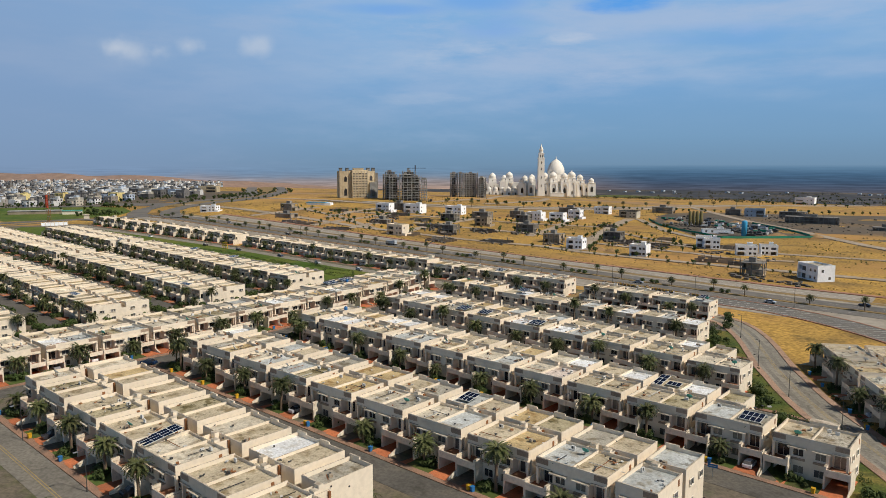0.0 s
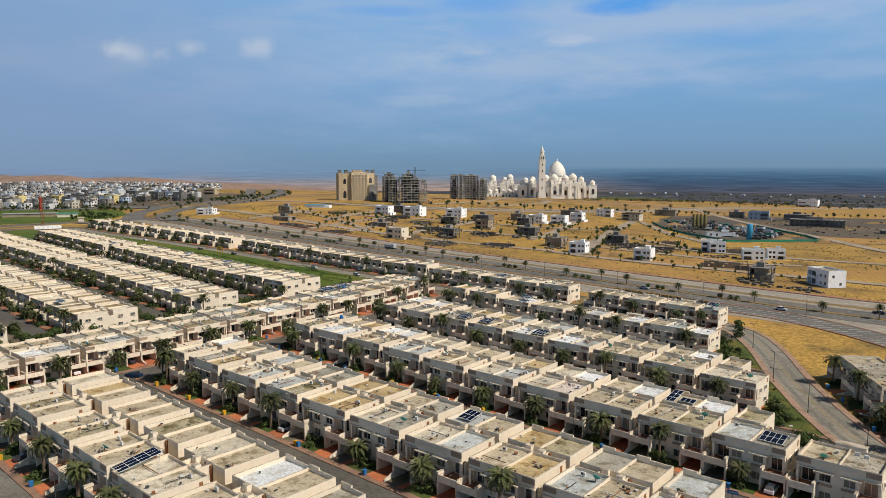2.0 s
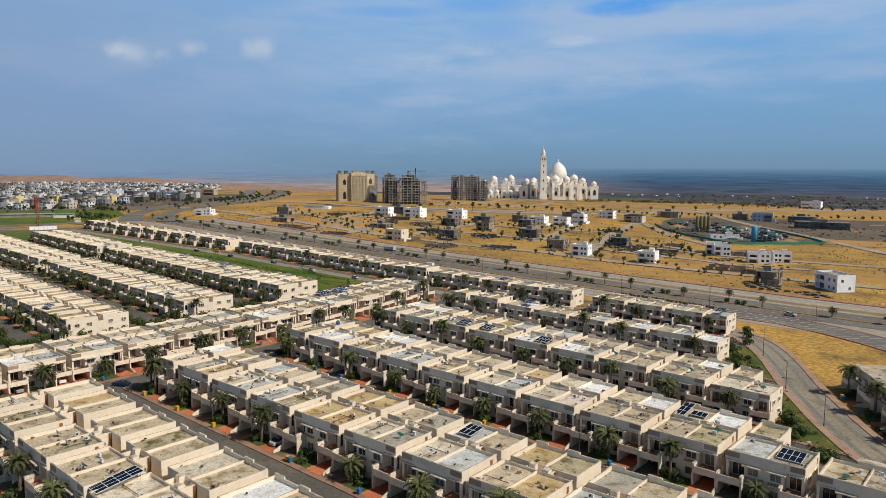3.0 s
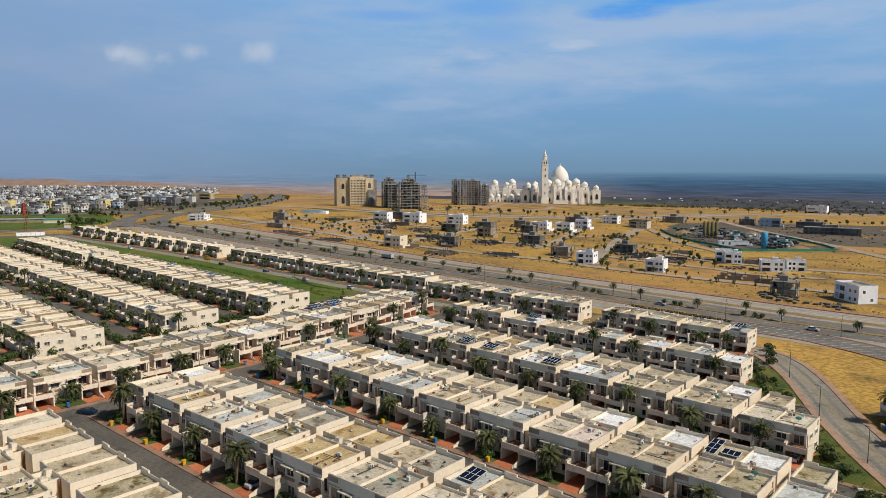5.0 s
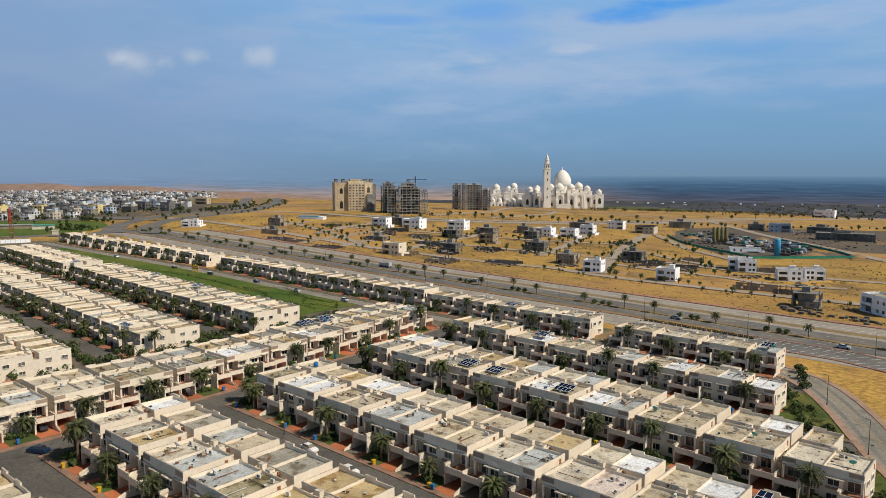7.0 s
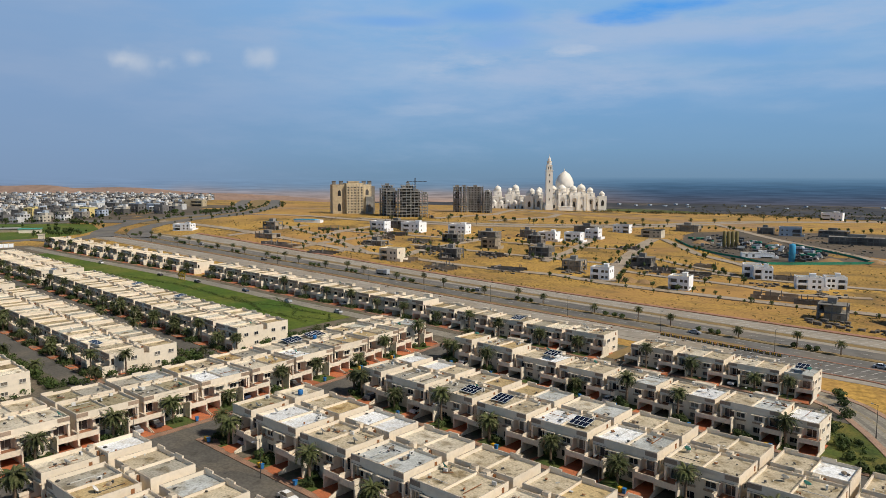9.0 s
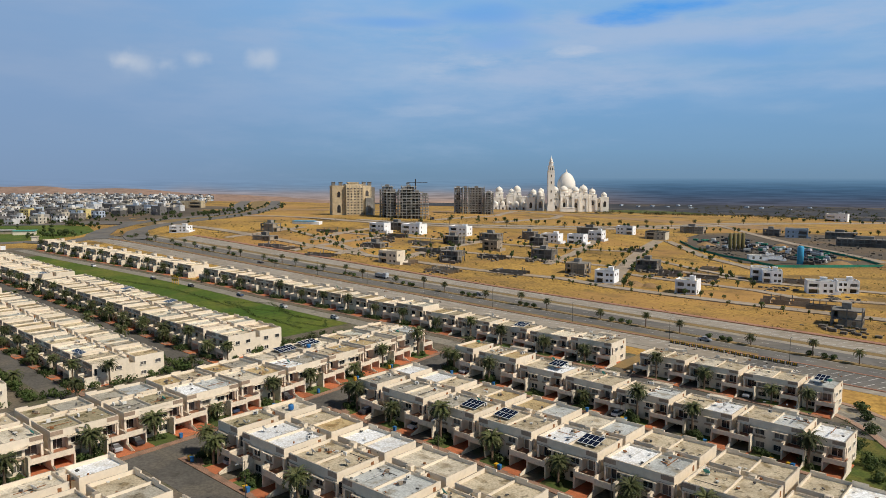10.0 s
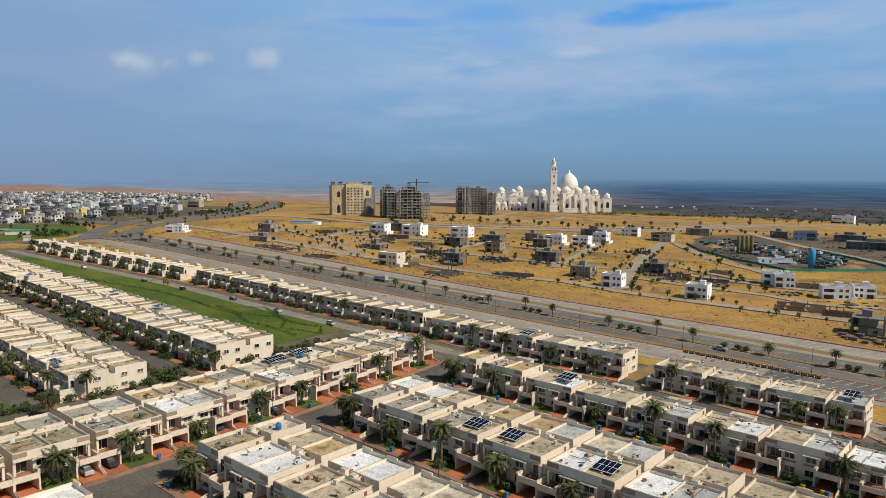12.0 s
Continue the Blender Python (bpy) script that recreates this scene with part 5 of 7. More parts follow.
for x, y, turn, kind, ob in pairs:
    for s in (-1, 1):
        if "end_house" in kind and s < 0:
            continue
        if rng.random() < (0.24 if x > -225 else 0.08):
            park("hatch" if rng.random() < 0.6 else "saloon", *local(x, y, turn, s * 5.0, rng.uniform(-2.6, 0.2)), turn + (0 if rng.random() < 0.5 else 180), 0.20)
park("dark", -187.7, 87.6, -60, 0.10)
for x, y, turn in ((-188.5, 139.5, 92), (-134.8, 125.5, 90), (-149.0, 126.6, 90)):
    park("saloon", x, y, turn, 0.10)
for x, lane in ((-90, 302.5), (-150, 306.0), (-262, 316.5), (-330, 320.5), (-420, 303.0), (-60, 321.0), (-520, 317)):
    park("saloon", x, lane + hwy_y(x), 90 if lane < 311 else -90, 0.18)
for x, y in ((-300, 234), (-268, 235.5), (-372, 231), (-335, 235), (-405, 228), (-470, 224)):
    park("hatch", x, y, 88, 0.10)

# ---- bins ----


def bin_model(material, label):
    b = thing("wheelie_bin", label, "bin", "street bins")
    bm = boxes((-0.32, 0.32, -0.34, 0.34, 0.1, 1.0))
    for v in bm.verts:
        if v.co.z < 0.5:
            v.co.x *= 0.8
            v.co.y *= 0.8
    part("bin_body", bm, material, b)
    part("lid", boxes((-0.36, 0.36, -0.40, 0.38, 1.0, 1.1)), material, b)
    return b


bins = [bin_model(BIN_YELLOW, "yellow plastic wheelie bin on the pavement"), bin_model(BIN_BLUE, "blue plastic wheelie bin on the pavement")]
bin_count = [0, 0]
for x, y, turn, kind, ob in pairs:
    if y > 235 or x < -225:
        continue
    side = rng.choice((-1, 1))
    for k in (0, 1):
        if rng.random() < 0.55:
            bx_, by = local(x, y, turn, side * 2.2 + 0.85 * k, -5.5)
            m = pose(bx_, by, ground_z(bx_, by) + 0.15, 0, 0, turn + rng.uniform(-15, 15))
            if bin_count[k]:
                copy_thing(bins[k], m)
            else:
                bins[k].matrix_basis = m
            bin_count[k] += 1

# ---- on the roofs ----


def ac_model():
    a = thing("air_conditioner", "pale outdoor air conditioner unit on a flat roof", "air conditioner", "rooftop units")
    part("casing", boxes((-0.40, 0.40, -0.15, 0.15, 0.0, 0.62)), PLASTIC, a)
    bm = bmesh.new()
    lathe(bm, [(0.22, -0.19), (0.22, -0.16)], sides=12)
    bmesh.ops.rotate(bm, matrix=Matrix.Rotation(radians(90), 3, "X"), verts=bm.verts)
    bmesh.ops.translate(bm, vec=(-0.1, -0.335, 0.32), verts=bm.verts)
    part("fan_grille", bm, DARKMETAL, a, "dark round fan grille")
    return a


def dish_model(material, label):
    d = thing("satellite_dish", label, "satellite dish", "rooftop dishes")
    bm = bmesh.new()
    lathe(bm, [(0.01, 0.0), (0.25, 0.04), (0.48, 0.15), (0.66, 0.29), (0.66, 0.31), (0.48, 0.18), (0.25, 0.07), (0.01, 0.03)], sides=16, cap=False)
    bmesh.ops.rotate(bm, matrix=Matrix.Rotation(radians(50), 3, "X"), verts=bm.verts)
    bmesh.ops.translate(bm, vec=(0, 0, 0.55), verts=bm.verts)
    part("reflector", bm, material, d, soft=True)
    bm = bmesh.new()
    lathe(bm, [(0.05, 0.0), (0.05, 0.62)], sides=6)
    part("mast", bm, DARKMETAL, d)
    return d


def tank_model():
    t = thing("water_tank", "round plastic water tank on a flat roof", "water tank", "rooftop tanks")
    bm = bmesh.new()
    lathe(bm, [(0.55, 0.0), (0.6, 0.1), (0.6, 0.85), (0.5, 1.05), (0.2, 1.15)], sides=14)
    part("tank", bm, BIN_BLUE, t, soft=True)
    bm = bmesh.new()
    lathe(bm, [(0.2, 1.15), (0.22, 1.25), (0.05, 1.28)], sides=10)
    part("lid", bm, DARKMETAL, t)
    return t


def junk_model():
    j = thing("roof_clutter", "weathered boards and boxes lying on a roof", "clutter", "rooftop clutter")
    part("crate", boxes((-0.4, 0.3, -0.3, 0.3, 0, 0.42)), BLOCKWORK, j)
    part("plank", boxes((-1.0, 0.9, 0.45, 0.62, 0.0, 0.08)), RUST, j)
    part("bucket", boxes((0.6, 0.95, -0.2, 0.15, 0, 0.38)), DARKMETAL, j)
    return j


gear = {"ac": ac_model(), "teal": dish_model(TEAL, "green mesh satellite dish on a flat roof"), "grey": dish_model(PLASTIC, "pale satellite dish on a flat roof"), "tank": tank_model(), "junk": junk_model()}
gear_count = dict.fromkeys(gear, 0)


def set_gear(kind, x, y, z, turn):
    m = pose(x, y, z, 0, 0, turn)
    if gear_count[kind]:
        copy_thing(gear[kind], m)
    else:
        gear[kind].matrix_basis = m
    gear_count[kind] += 1


for x, y, turn, kind, ob in pairs:
    if x < -330 or (y > 225 and x < -290):
        continue
    distant = x < -228 or (y > 235 and x < -170)
    base = roof_level[(x, y)]
    for s in (-1, 1):
        if "end_house" in kind and s < 0:
            continue
        for _ in range(rng.choice((0, 0, 0, 1) if distant else (0, 1, 1, 2))):
            set_gear("ac", *local(x, y, turn, s * rng.uniform(0.8, 5.8), rng.uniform(6.2, 8.6)), base, turn + rng.choice((0, 90, 180)) + rng.uniform(-8, 8))
        if rng.random() < (0.15 if distant else 0.4):
            set_gear(rng.choice(("teal", "grey", "grey")), *local(x, y, turn, s * rng.uniform(1.0, 5.5), rng.uniform(2.0, 8.0)), base, rng.uniform(150, 210))
        if rng.random() < 0.025:
            set_gear("tank", *local(x, y, turn, s * rng.uniform(1.5, 5.0), rng.uniform(11.5, 16.5)), base, 0)
        if rng.random() < (0.12 if distant else 0.5):
            set_gear("junk", *local(x, y, turn, s * rng.uniform(1.2, 5.4), rng.uniform(2.5, 8.0) if rng.random() < 0.6 else rng.uniform(11.5, 16.5)), base, rng.uniform(0, 360))


def roof_litter(material, name, label, seed, each, size):
    """Small odds and ends lying on the nearer roofs, past counting."""
    q = random.Random(seed)
    bm = bmesh.new()
    for x, y, turn, kind, ob in pairs:
        if x < -228 or (y > 235 and x < -170):
            continue
        z = roof_level[(x, y)]
        for _ in range(each):
            lx, ly = q.uniform(-6.2, 6.2), q.choice((q.uniform(0.6, 8.8), q.uniform(0.6, 8.8), q.uniform(11.6, 17.0)))
            if ("end_house" in kind and lx < 0.3) or abs(lx) < 0.3 or ("shallow" in kind and ly > 9):
                continue
            px, py = local(x, y, turn, lx, ly)
            e, g = size * q.uniform(0.4, 1.3), size * q.uniform(0.3, 1.6)
            n0 = len(bm.verts)
            bx(bm, -e, e, -g, g, 0, size * q.uniform(0.3, 1.3))
            bm.verts.ensure_lookup_table()
            m = pose(px, py, z, 0, 0, q.uniform(0, 180))
            for v in bm.verts[n0:]:
                v.co = m @ v.co
        if q.random() < 0.5:                                     # a pipe along the roof
            px, py = local(x, y, turn, q.choice((-1, 1)) * 3.4, q.uniform(1.5, 8.0))
            n0 = len(bm.verts)
            bx(bm, -2.4, 2.4, -0.05, 0.05, 0.02, 0.12)
            bm.verts.ensure_lookup_table()
            m = pose(px, py, z, 0, 0, turn + q.choice((0, 90)))
            for v in bm.verts[n0:]:
                v.co = m @ v.co
    me = bpy.data.meshes.new(name)
    bm.to_mesh(me)
    bm.free()
    me.materials.append(material)
    tagged(new(name, me), label, "clutter", kind="stuff")


roof_litter(DARKMETAL, "roof_litter", "dark scraps and pipes scattered on the roofs", 61, 7, 0.2)
roof_litter(PLASTIC, "pale_roof_litter", "pale scraps and pipes scattered on the roofs", 62, 4, 0.22)
roof_litter(RUST, "brown_roof_litter", "brown boards and scraps scattered on the roofs", 63, 3, 0.25)


def solar_array(x, y, z, turn, cols, rows, tilt=9):
    """Panels on a tilted steel rack, low edge at the front."""
    s = thing("solar_array", "dark blue solar panels on a tilted roof rack", "solar panels", "rooftop solar arrays")
    s.matrix_basis = pose(x, y, z, 0, 0, turn)
    w, d = 1.05, 1.9
    t = radians(tilt)
    cell = boxes((0.03, w - 0.03, 0.03, d - 0.03, 0, 0.04))
    bmesh.ops.rotate(cell, matrix=Matrix.Rotation(t, 3, "X"), verts=cell.verts)
    cell_mesh = mesh("panel", cell, SOLAR)
    for i in range(cols):
        for j in range(rows):
            p = new("panel", cell_mesh)
            p.parent = s
            p.location = (-cols * w / 2 + i * w, j * d * math.cos(t), 0.3 + j * d * math.sin(t))
    b = boxes(*[(-cols * w / 2, cols * w / 2, d * k - 0.05, d * k + 0.05, -0.06, 0.055) for k in range(rows + 1)], *[(-cols * w / 2 + i * w - 0.045, -cols * w / 2 + i * w + 0.045, 0, d * rows, -0.04, 0.05) for i in range(cols + 1)])
    bmesh.ops.rotate(b, matrix=Matrix.Rotation(t, 3, "X"), verts=b.verts)
    bmesh.ops.translate(b, vec=(0, 0, 0.3), verts=b.verts)
    part("rack", b, PLASTIC, s)
    for sx in (-1, 1):
        for k, h in ((0.15, 0.3), (0.92, 0.3 + d * rows * 0.9 * math.sin(t))):
            part("leg", boxes((sx * cols * w * 0.45 - 0.03, sx * cols * w * 0.45 + 0.03, d * rows * k, d * rows * k + 0.06, 0, h)), METAL, s)


for x, y, turn, cols, rows in ((-148.1, 175.0, 0, 4, 2), (-139.4, 175.5, 0, 4, 2), (-118.8, 175.0, 0, 4, 2), (-115.6, 52.4, 0, 3, 4), (-89.8, 108.2, 0, 3, 2), (-42.8, 138.4, 0, 4, 2),
                               (-66.0, 147.0, 0, 2, 3), (-62.8, 148.5, 0, 3, 1), (-153.1, 216.1, 0, 4, 2), (-253.0, 133.6, 0, 6, 1), (-215.0, 176.6, 93.6, 6, 2), (-216.2, 185.4, 93.6, 6, 2),
                               (-98.7, 252.4, 0, 3, 2), (-187.5, 246.5, 0, 4, 2), (-405.0, 175.0, 0, 5, 1), (-340.0, 184.0, 0, 4, 2), (-303.0, 184.0, 0, 4, 2), (-262.0, 96.0, 0, 6, 1)):
    x, y = out(x, y)
    near = min(pairs, key=lambda q: math.hypot(q[0] - x, q[1] - y + (6 if q[2] < 45 else 0)))
    solar_array(x, y, roof_level[(near[0], near[1])], turn, cols, rows)

# ---- street furniture ----


def lamp_model():
    s = thing("street_lamp", "tall grey steel street lamp", "street lamp", "street lamps")
    bm = bmesh.new()
    lathe(bm, [(0.14, -0.2), (0.13, 0.8), (0.08, 0.9), (0.05, 7.8)], sides=8)
    part("pole", bm, DARKMETAL, s)
    part("arm", boxes((-0.04, 1.4, -0.04, 0.04, 7.7, 7.8)), DARKMETAL, s)
    part("lamp_head", boxes((1.2, 1.9, -0.12, 0.12, 7.62, 7.78)), METAL, s)
    return s


lamp = lamp_model()
spots = [(p, 180 - 35) for p in ((-78.3, 236.5), (-63.0, 207.2), (-48.3, 185.2))] + [((-33.0, 170.6), 200), ((-122.7, 45.4), -90), ((-77.7, 128.6), 90), ((-155.0, 45.4), -90), ((-150.5, 168.3), -90), ((-110.0, 168.3), -90), ((-191.4, 118.0), 0), ((-193.6, 160.0), 0), ((-130.0, 208.2), -90), ((-160.0, 128.2), -90)]
for i, ((x, y), turn) in enumerate(spots + [((x, 299.0 + hwy_y(x)), 90) for x in range(-560, -60, 40)]):
    m = pose(x, y, ground_z(x, y), 0, 0, turn)
    if i:
        copy_thing(lamp, m)
    else:
        lamp.matrix_basis = m

barrier = thing("barrier", "yellow and black striped concrete barrier", "barrier", "road barriers")
part("block", boxes((-0.75, 0.75, -0.3, 0.3, 0, 0.35), (-0.7, 0.7, -0.2, 0.2, 0.35, 0.95)), DARKMETAL, barrier)
for x in (-0.45, 0.15):
    part("stripe", boxes((x, x + 0.32, -0.22, 0.22, 0.3, 0.97)), BIN_YELLOW, barrier, "yellow stripe")
for i in range(22):
    x = -157 + 1.9 * i
    m = pose(x, 294.6 + (i % 3) * 0.2, ground_z(x, 294) + 0.17, 0, 0, rng.uniform(-6, 6))
    if i:
        copy_thing(barrier, m)
    else:
        barrier.matrix_basis = m


def signs():
    s = thing("street_sign", "blue street sign on a thin grey post", "sign")
    s.matrix_basis = pose(-44.9, 127.6, ground_z(-44.9, 127.6), 0, 0, 10)
    part("post", boxes((-0.05, 0.05, -0.05, 0.05, -0.3, 2.6)), METAL, s)
    part("plate", boxes((-0.9, 0.9, -0.08, -0.052, 1.9, 2.6)), BIN_BLUE, s)
    part("lettering_bar", boxes((-0.65, 0.65, -0.1, -0.083, 2.18, 2.3)), LINE, s, "white bar of small lettering")
    y = thing("park_sign", "yellow sign frame standing on the green", "sign")
    y.matrix_basis = pose(-384.8, 229.5, ground_z(-384.8, 229.5), 0, 0, 8)
    for x in (-2.4, -0.8, 0.8, 2.4):
        part("post", boxes((x - 0.15, x + 0.15, -0.12, 0.12, -0.3, 3.4)), BIN_YELLOW, y)
    part("panel", boxes((-2.6, 2.6, -0.2, -0.121, 1.7, 2.5)), BIN_YELLOW, y)
    part("top_rail", boxes((-2.6, 2.6, -0.15, 0.15, 3.4, 3.65)), BIN_YELLOW, y)
    for x, h in ((-1.6, 0.5), (0.0, 0.7), (1.5, 0.4)):
        part("ornament", boxes((x - 0.4, x + 0.4, -0.1, 0.1, 3.65, 3.65 + h)), BIN_YELLOW, y)


signs()

# ---- buildings on the open land ----


def plain_house(x, y, turn, w, d, h, wall, label, floors=2, name="villa"):
    """A flat-roofed villa: a front pierced by windows beside a recessed balcony bay, a nearly blank side, parapets, a stair head."""
    q = random.Random(int(x * 3 + y))
    v = thing(name, label, "house", "houses on open plots")
    v.matrix_basis = pose(x, y, ground_z(x, y), 0, 0, turn)
    t, f0, storey = 0.25, -d / 2, (h - 0.9) / floors
    side = q.choice((-1, 1))
    b0, b1 = sorted((side * w * 0.08, side * w * 0.45))                      # balcony bay
    c0, c1 = sorted((-side * w * 0.04, -side * w * 0.46))                    # bay with windows
    holes, panes = [], []
    for k in range(floors):
        z = k * storey
        holes.append((b0, b1, z + 0.25, z + storey - 0.55))
        for i in range(2):
            cx = c0 + (c1 - c0) * (i + 0.5) / 2
            ww = min(0.75, (c1 - c0) * 0.17)
            holes.append((cx - ww, cx + ww, z + 0.95, z + 2.35))
            panes.append((cx - ww, cx + ww, f0 + 0.2, f0 + 0.26, z + 0.95, z + 2.35))
    bm = boxes((-w / 2, w / 2, f0 + 1.9, d / 2, -1.5, h - 0.9), (c0 - 0.1, c1 + 0.1, f0 + 0.3, f0 + 1.9, -1.5, h - 0.9))
    for k in range(floors + 1):
        bx(bm, -w / 2 + 0.02, w / 2 - 0.02, f0 + 0.3, f0 + 1.9, k * storey - 0.3 - (1.2 if k == 0 else 0), k * storey)
    bx(bm, -w / 2, -w / 2 + t, f0 + 0.3, f0 + 1.9, -1.5, h - 0.9)
    bx(bm, w / 2 - t, w / 2, f0 + 0.3, f0 + 1.9, -1.5, h - 0.9)
    wall_with_holes(bm, -w / 2, w / 2, -1.5, h - 0.9, f0, f0 + 0.3, holes)
    part("wall", bm, wall, v)
    part("parapet", boxes((-w / 2, w / 2, f0, f0 + t, h - 0.9, h), (-w / 2, w / 2, d / 2 - t, d / 2, h - 0.9, h), (-w / 2, -w / 2 + t, f0 + t, d / 2 - t, h - 0.9, h), (w / 2 - t, w / 2, f0 + t, d / 2 - t, h - 0.9, h)), wall, v)
    part("roof", boxes((-w / 2 + t, w / 2 - t, f0 + t, d / 2 - t, h - 0.9, h - 0.75)), ROOF, v)
    if q.random() < 0.6:
        part("stair_head", boxes((w * 0.05, w * 0.28, d * 0.08, d * 0.36, h - 0.75, h + 1.2), (w * 0.03, w * 0.30, d * 0.06, d * 0.38, h + 1.2, h + 1.35)), wall, v)
    for p in panes:
        part("window", boxes(p), GLASS, v)
    for k in range(floors):
        part("balcony_door", boxes((b0 + 0.4, b1 - 0.4, f0 + 1.82, f0 + 1.9, k * storey + 0.05, k * storey + 2.4)), GLASS, v)
        if k:
            part("balcony_rail", boxes((b0, b1, f0 - 0.5, f0 - 0.35, k * storey - 0.25, k * storey + 0.85), (b0, b1, f0 - 0.35, f0, k * storey - 0.25, k * storey)), wall, v)
    for k in range(floors):
        for cy in (-d * 0.22, d * 0.2):
            if q.random() < 0.4:
                part("window", boxes((w / 2 - 0.1, w / 2 + 0.05, cy - 0.6, cy + 0.6, k * storey + 1.0, k * storey + 2.3)), GLASS, v)
    if q.random() < 0.5:
        part("yard_wall", boxes((w / 2 + 2.3, w / 2 + 2.5, f0, d / 2, -1.5, 1.8), (w / 2, w / 2 + 2.5, f0 - 0.2, f0, -1.5, 1.8)), wall, v)
    return v


def frame_house(x, y, turn, w, d, floors, label, wall=None, seed=0, storey=3.3, bays=None, name="unfinished_house", infill=0.55):
    """A bare concrete frame: slabs on columns, with some block walls filled in and dark voids between."""
    rng_ = random.Random(seed)
    v = thing(name, label, "unfinished building", "unfinished buildings")
    v.matrix_basis = pose(x, y, ground_z(x, y), 0, 0, turn)
    nx_, ny_ = bays or (max(2, int(w / 4)), max(2, int(d / 4)))
    for f in range(floors):
        z0, z1 = f * storey, (f + 1) * storey
        bm = boxes((-w / 2, w / 2, -d / 2, d / 2, z1 - 0.35, z1))
        for i in range(nx_ + 1):
            for j in range(ny_ + 1):
                if i in (0, nx_) or j in (0, ny_):
                    cx, cy = -w / 2 + 0.25 + (w - 0.5) * i / nx_, -d / 2 + 0.25 + (d - 0.5) * j / ny_
                    bx(bm, cx - 0.25, cx + 0.25, cy - 0.25, cy + 0.25, z0 - (1.5 if f == 0 else 0), z1 - 0.35)
        part("storey_frame", bm, CONCRETE, v)
        bm = boxes((-w / 2 + 2.4, w / 2 - 2.4, -d / 2 + 2.4, d / 2 - 2.4, z0 - 0.2, z1 - 0.35))
        for i in range(nx_):
            for s in (-1, 1):
                if rng_.random() < infill:
                    a, b = -w / 2 + 0.5 + (w - 0.5) * i / nx_, -w / 2 + (w - 0.5) * (i + 1) / nx_
                    yy = s * (d / 2 - 0.25)
                    wall_with_holes(bm, a, b, z0, z1 - 0.35, yy - 0.1, yy + 0.1, [((a + b) / 2 - 0.8, (a + b) / 2 + 0.8, z0 + 0.9, z0 + 2.3)] if rng_.random() < 0.75 else [])
        for j in range(ny_):
            for s in (-1, 1):
                if rng_.random() < infill:
                    a, b = -d / 2 + 0.5 + (d - 0.5) * j / ny_, -d / 2 + (d - 0.5) * (j + 1) / ny_
                    xx = s * (w / 2 - 0.25)
                    for r in ([(a, (a + b) / 2 - 0.7, z0, z1 - 0.35), ((a + b) / 2 + 0.7, b, z0, z1 - 0.35), ((a + b) / 2 - 0.7, (a + b) / 2 + 0.7, z0, z0 + 0.9)] if rng_.random() < 0.7 else [(a, b, z0, z1 - 0.35)]):
                        bx(bm, xx - 0.1, xx + 0.1, *r)
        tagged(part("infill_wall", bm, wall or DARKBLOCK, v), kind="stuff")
    top = floors * storey
    for i in range(nx_ + 1):
        if rng_.random() < 0.7:
            cx = -w / 2 + 0.25 + (w - 0.5) * i / nx_
            part("column_stub", boxes((cx - 0.2, cx + 0.2, -d / 2 + 0.05, -d / 2 + 0.45, top, top + rng_.uniform(0.6, 1.6))), CONCRETE, v)
    part("stair_head", boxes((-w * 0.2, w * 0.1, -d * 0.1, d * 0.25, top, top + 2.4)), CONCRETE, v)
    return v


white_label = "white two-storey villa with a flat roof and parapet"
for x, y, t, w, d, h, mat_, lab in (
        (-248.7, 411.5, 12, 11, 9, 7.3, WHITE, white_label), (-200.6, 407.5, 10, 10.5, 9.5, 7.3, WHITE, white_label),
        (-190.0, 481.0, 22, 10, 11, 7.6, WHITE, white_label), (-181.5, 474.0, 22, 10, 10, 7.2, WHITE, "white building with a broad blank wall"),
        (-151.9, 453.5, 25, 12.5, 9, 6.6, WHITE, white_label), (-142.5, 465.5, 25, 10, 9, 6.4, WHITE, white_label),
        (-93.0, 380.0, -41, 16, 9, 8.0, WHITE, white_label), (-363.0, 565.0, 10, 14, 10, 8.0, WHITE, white_label), (-366.5, 602.0, 10, 12, 10, 8.6, WHITE, white_label),
        (-379.0, 677.0, 10, 16, 10, 8.0, WHITE, white_label), (-341.0, 664.0, 10, 18, 13, 7.5, CITY, "grey two-storey house with a flat roof"),
        (-450.0, 519.0, 14, 17, 11, 8.0, WHITE, white_label), (-478.0, 491.0, 14, 18, 13, 8.2, WHITE, white_label), (-499.0, 471.0, 14, 15, 10, 8.0, WHITE, white_label),
        (-379.0, 552.0, 10, 15, 11, 7.6, WHITE, white_label), (-611.5, 350.0, 30, 16, 9, 5.6, WHITE, "white low office building with dark windows"),
        (-262.0, 797.0, 15, 20, 14, 9.0, CITY, "pale blue building on open land"), (-220.5, 581.0, 30, 22, 6, 3.8, WHITE, "long low white site office"),
        (-377.0, 471.0, 12, 12, 9, 7.5, BLOCKWORK, "bare block house with a pale side wall"), (-955.0, 540.0, 34, 40, 12, 9, BEIGE, "pale beige building at the edge of town"),
        (-30.0, 420.0, 12, 16, 12, 8.5, BLOCKWORK, "bare block villa with a flat roof")):
    plain_house(x, y, t, w, d, h, mat_, lab)
plain_house(-345.0, 1290.0, 5, 30, 18, 12, WHITE, "long white building beside the far road")

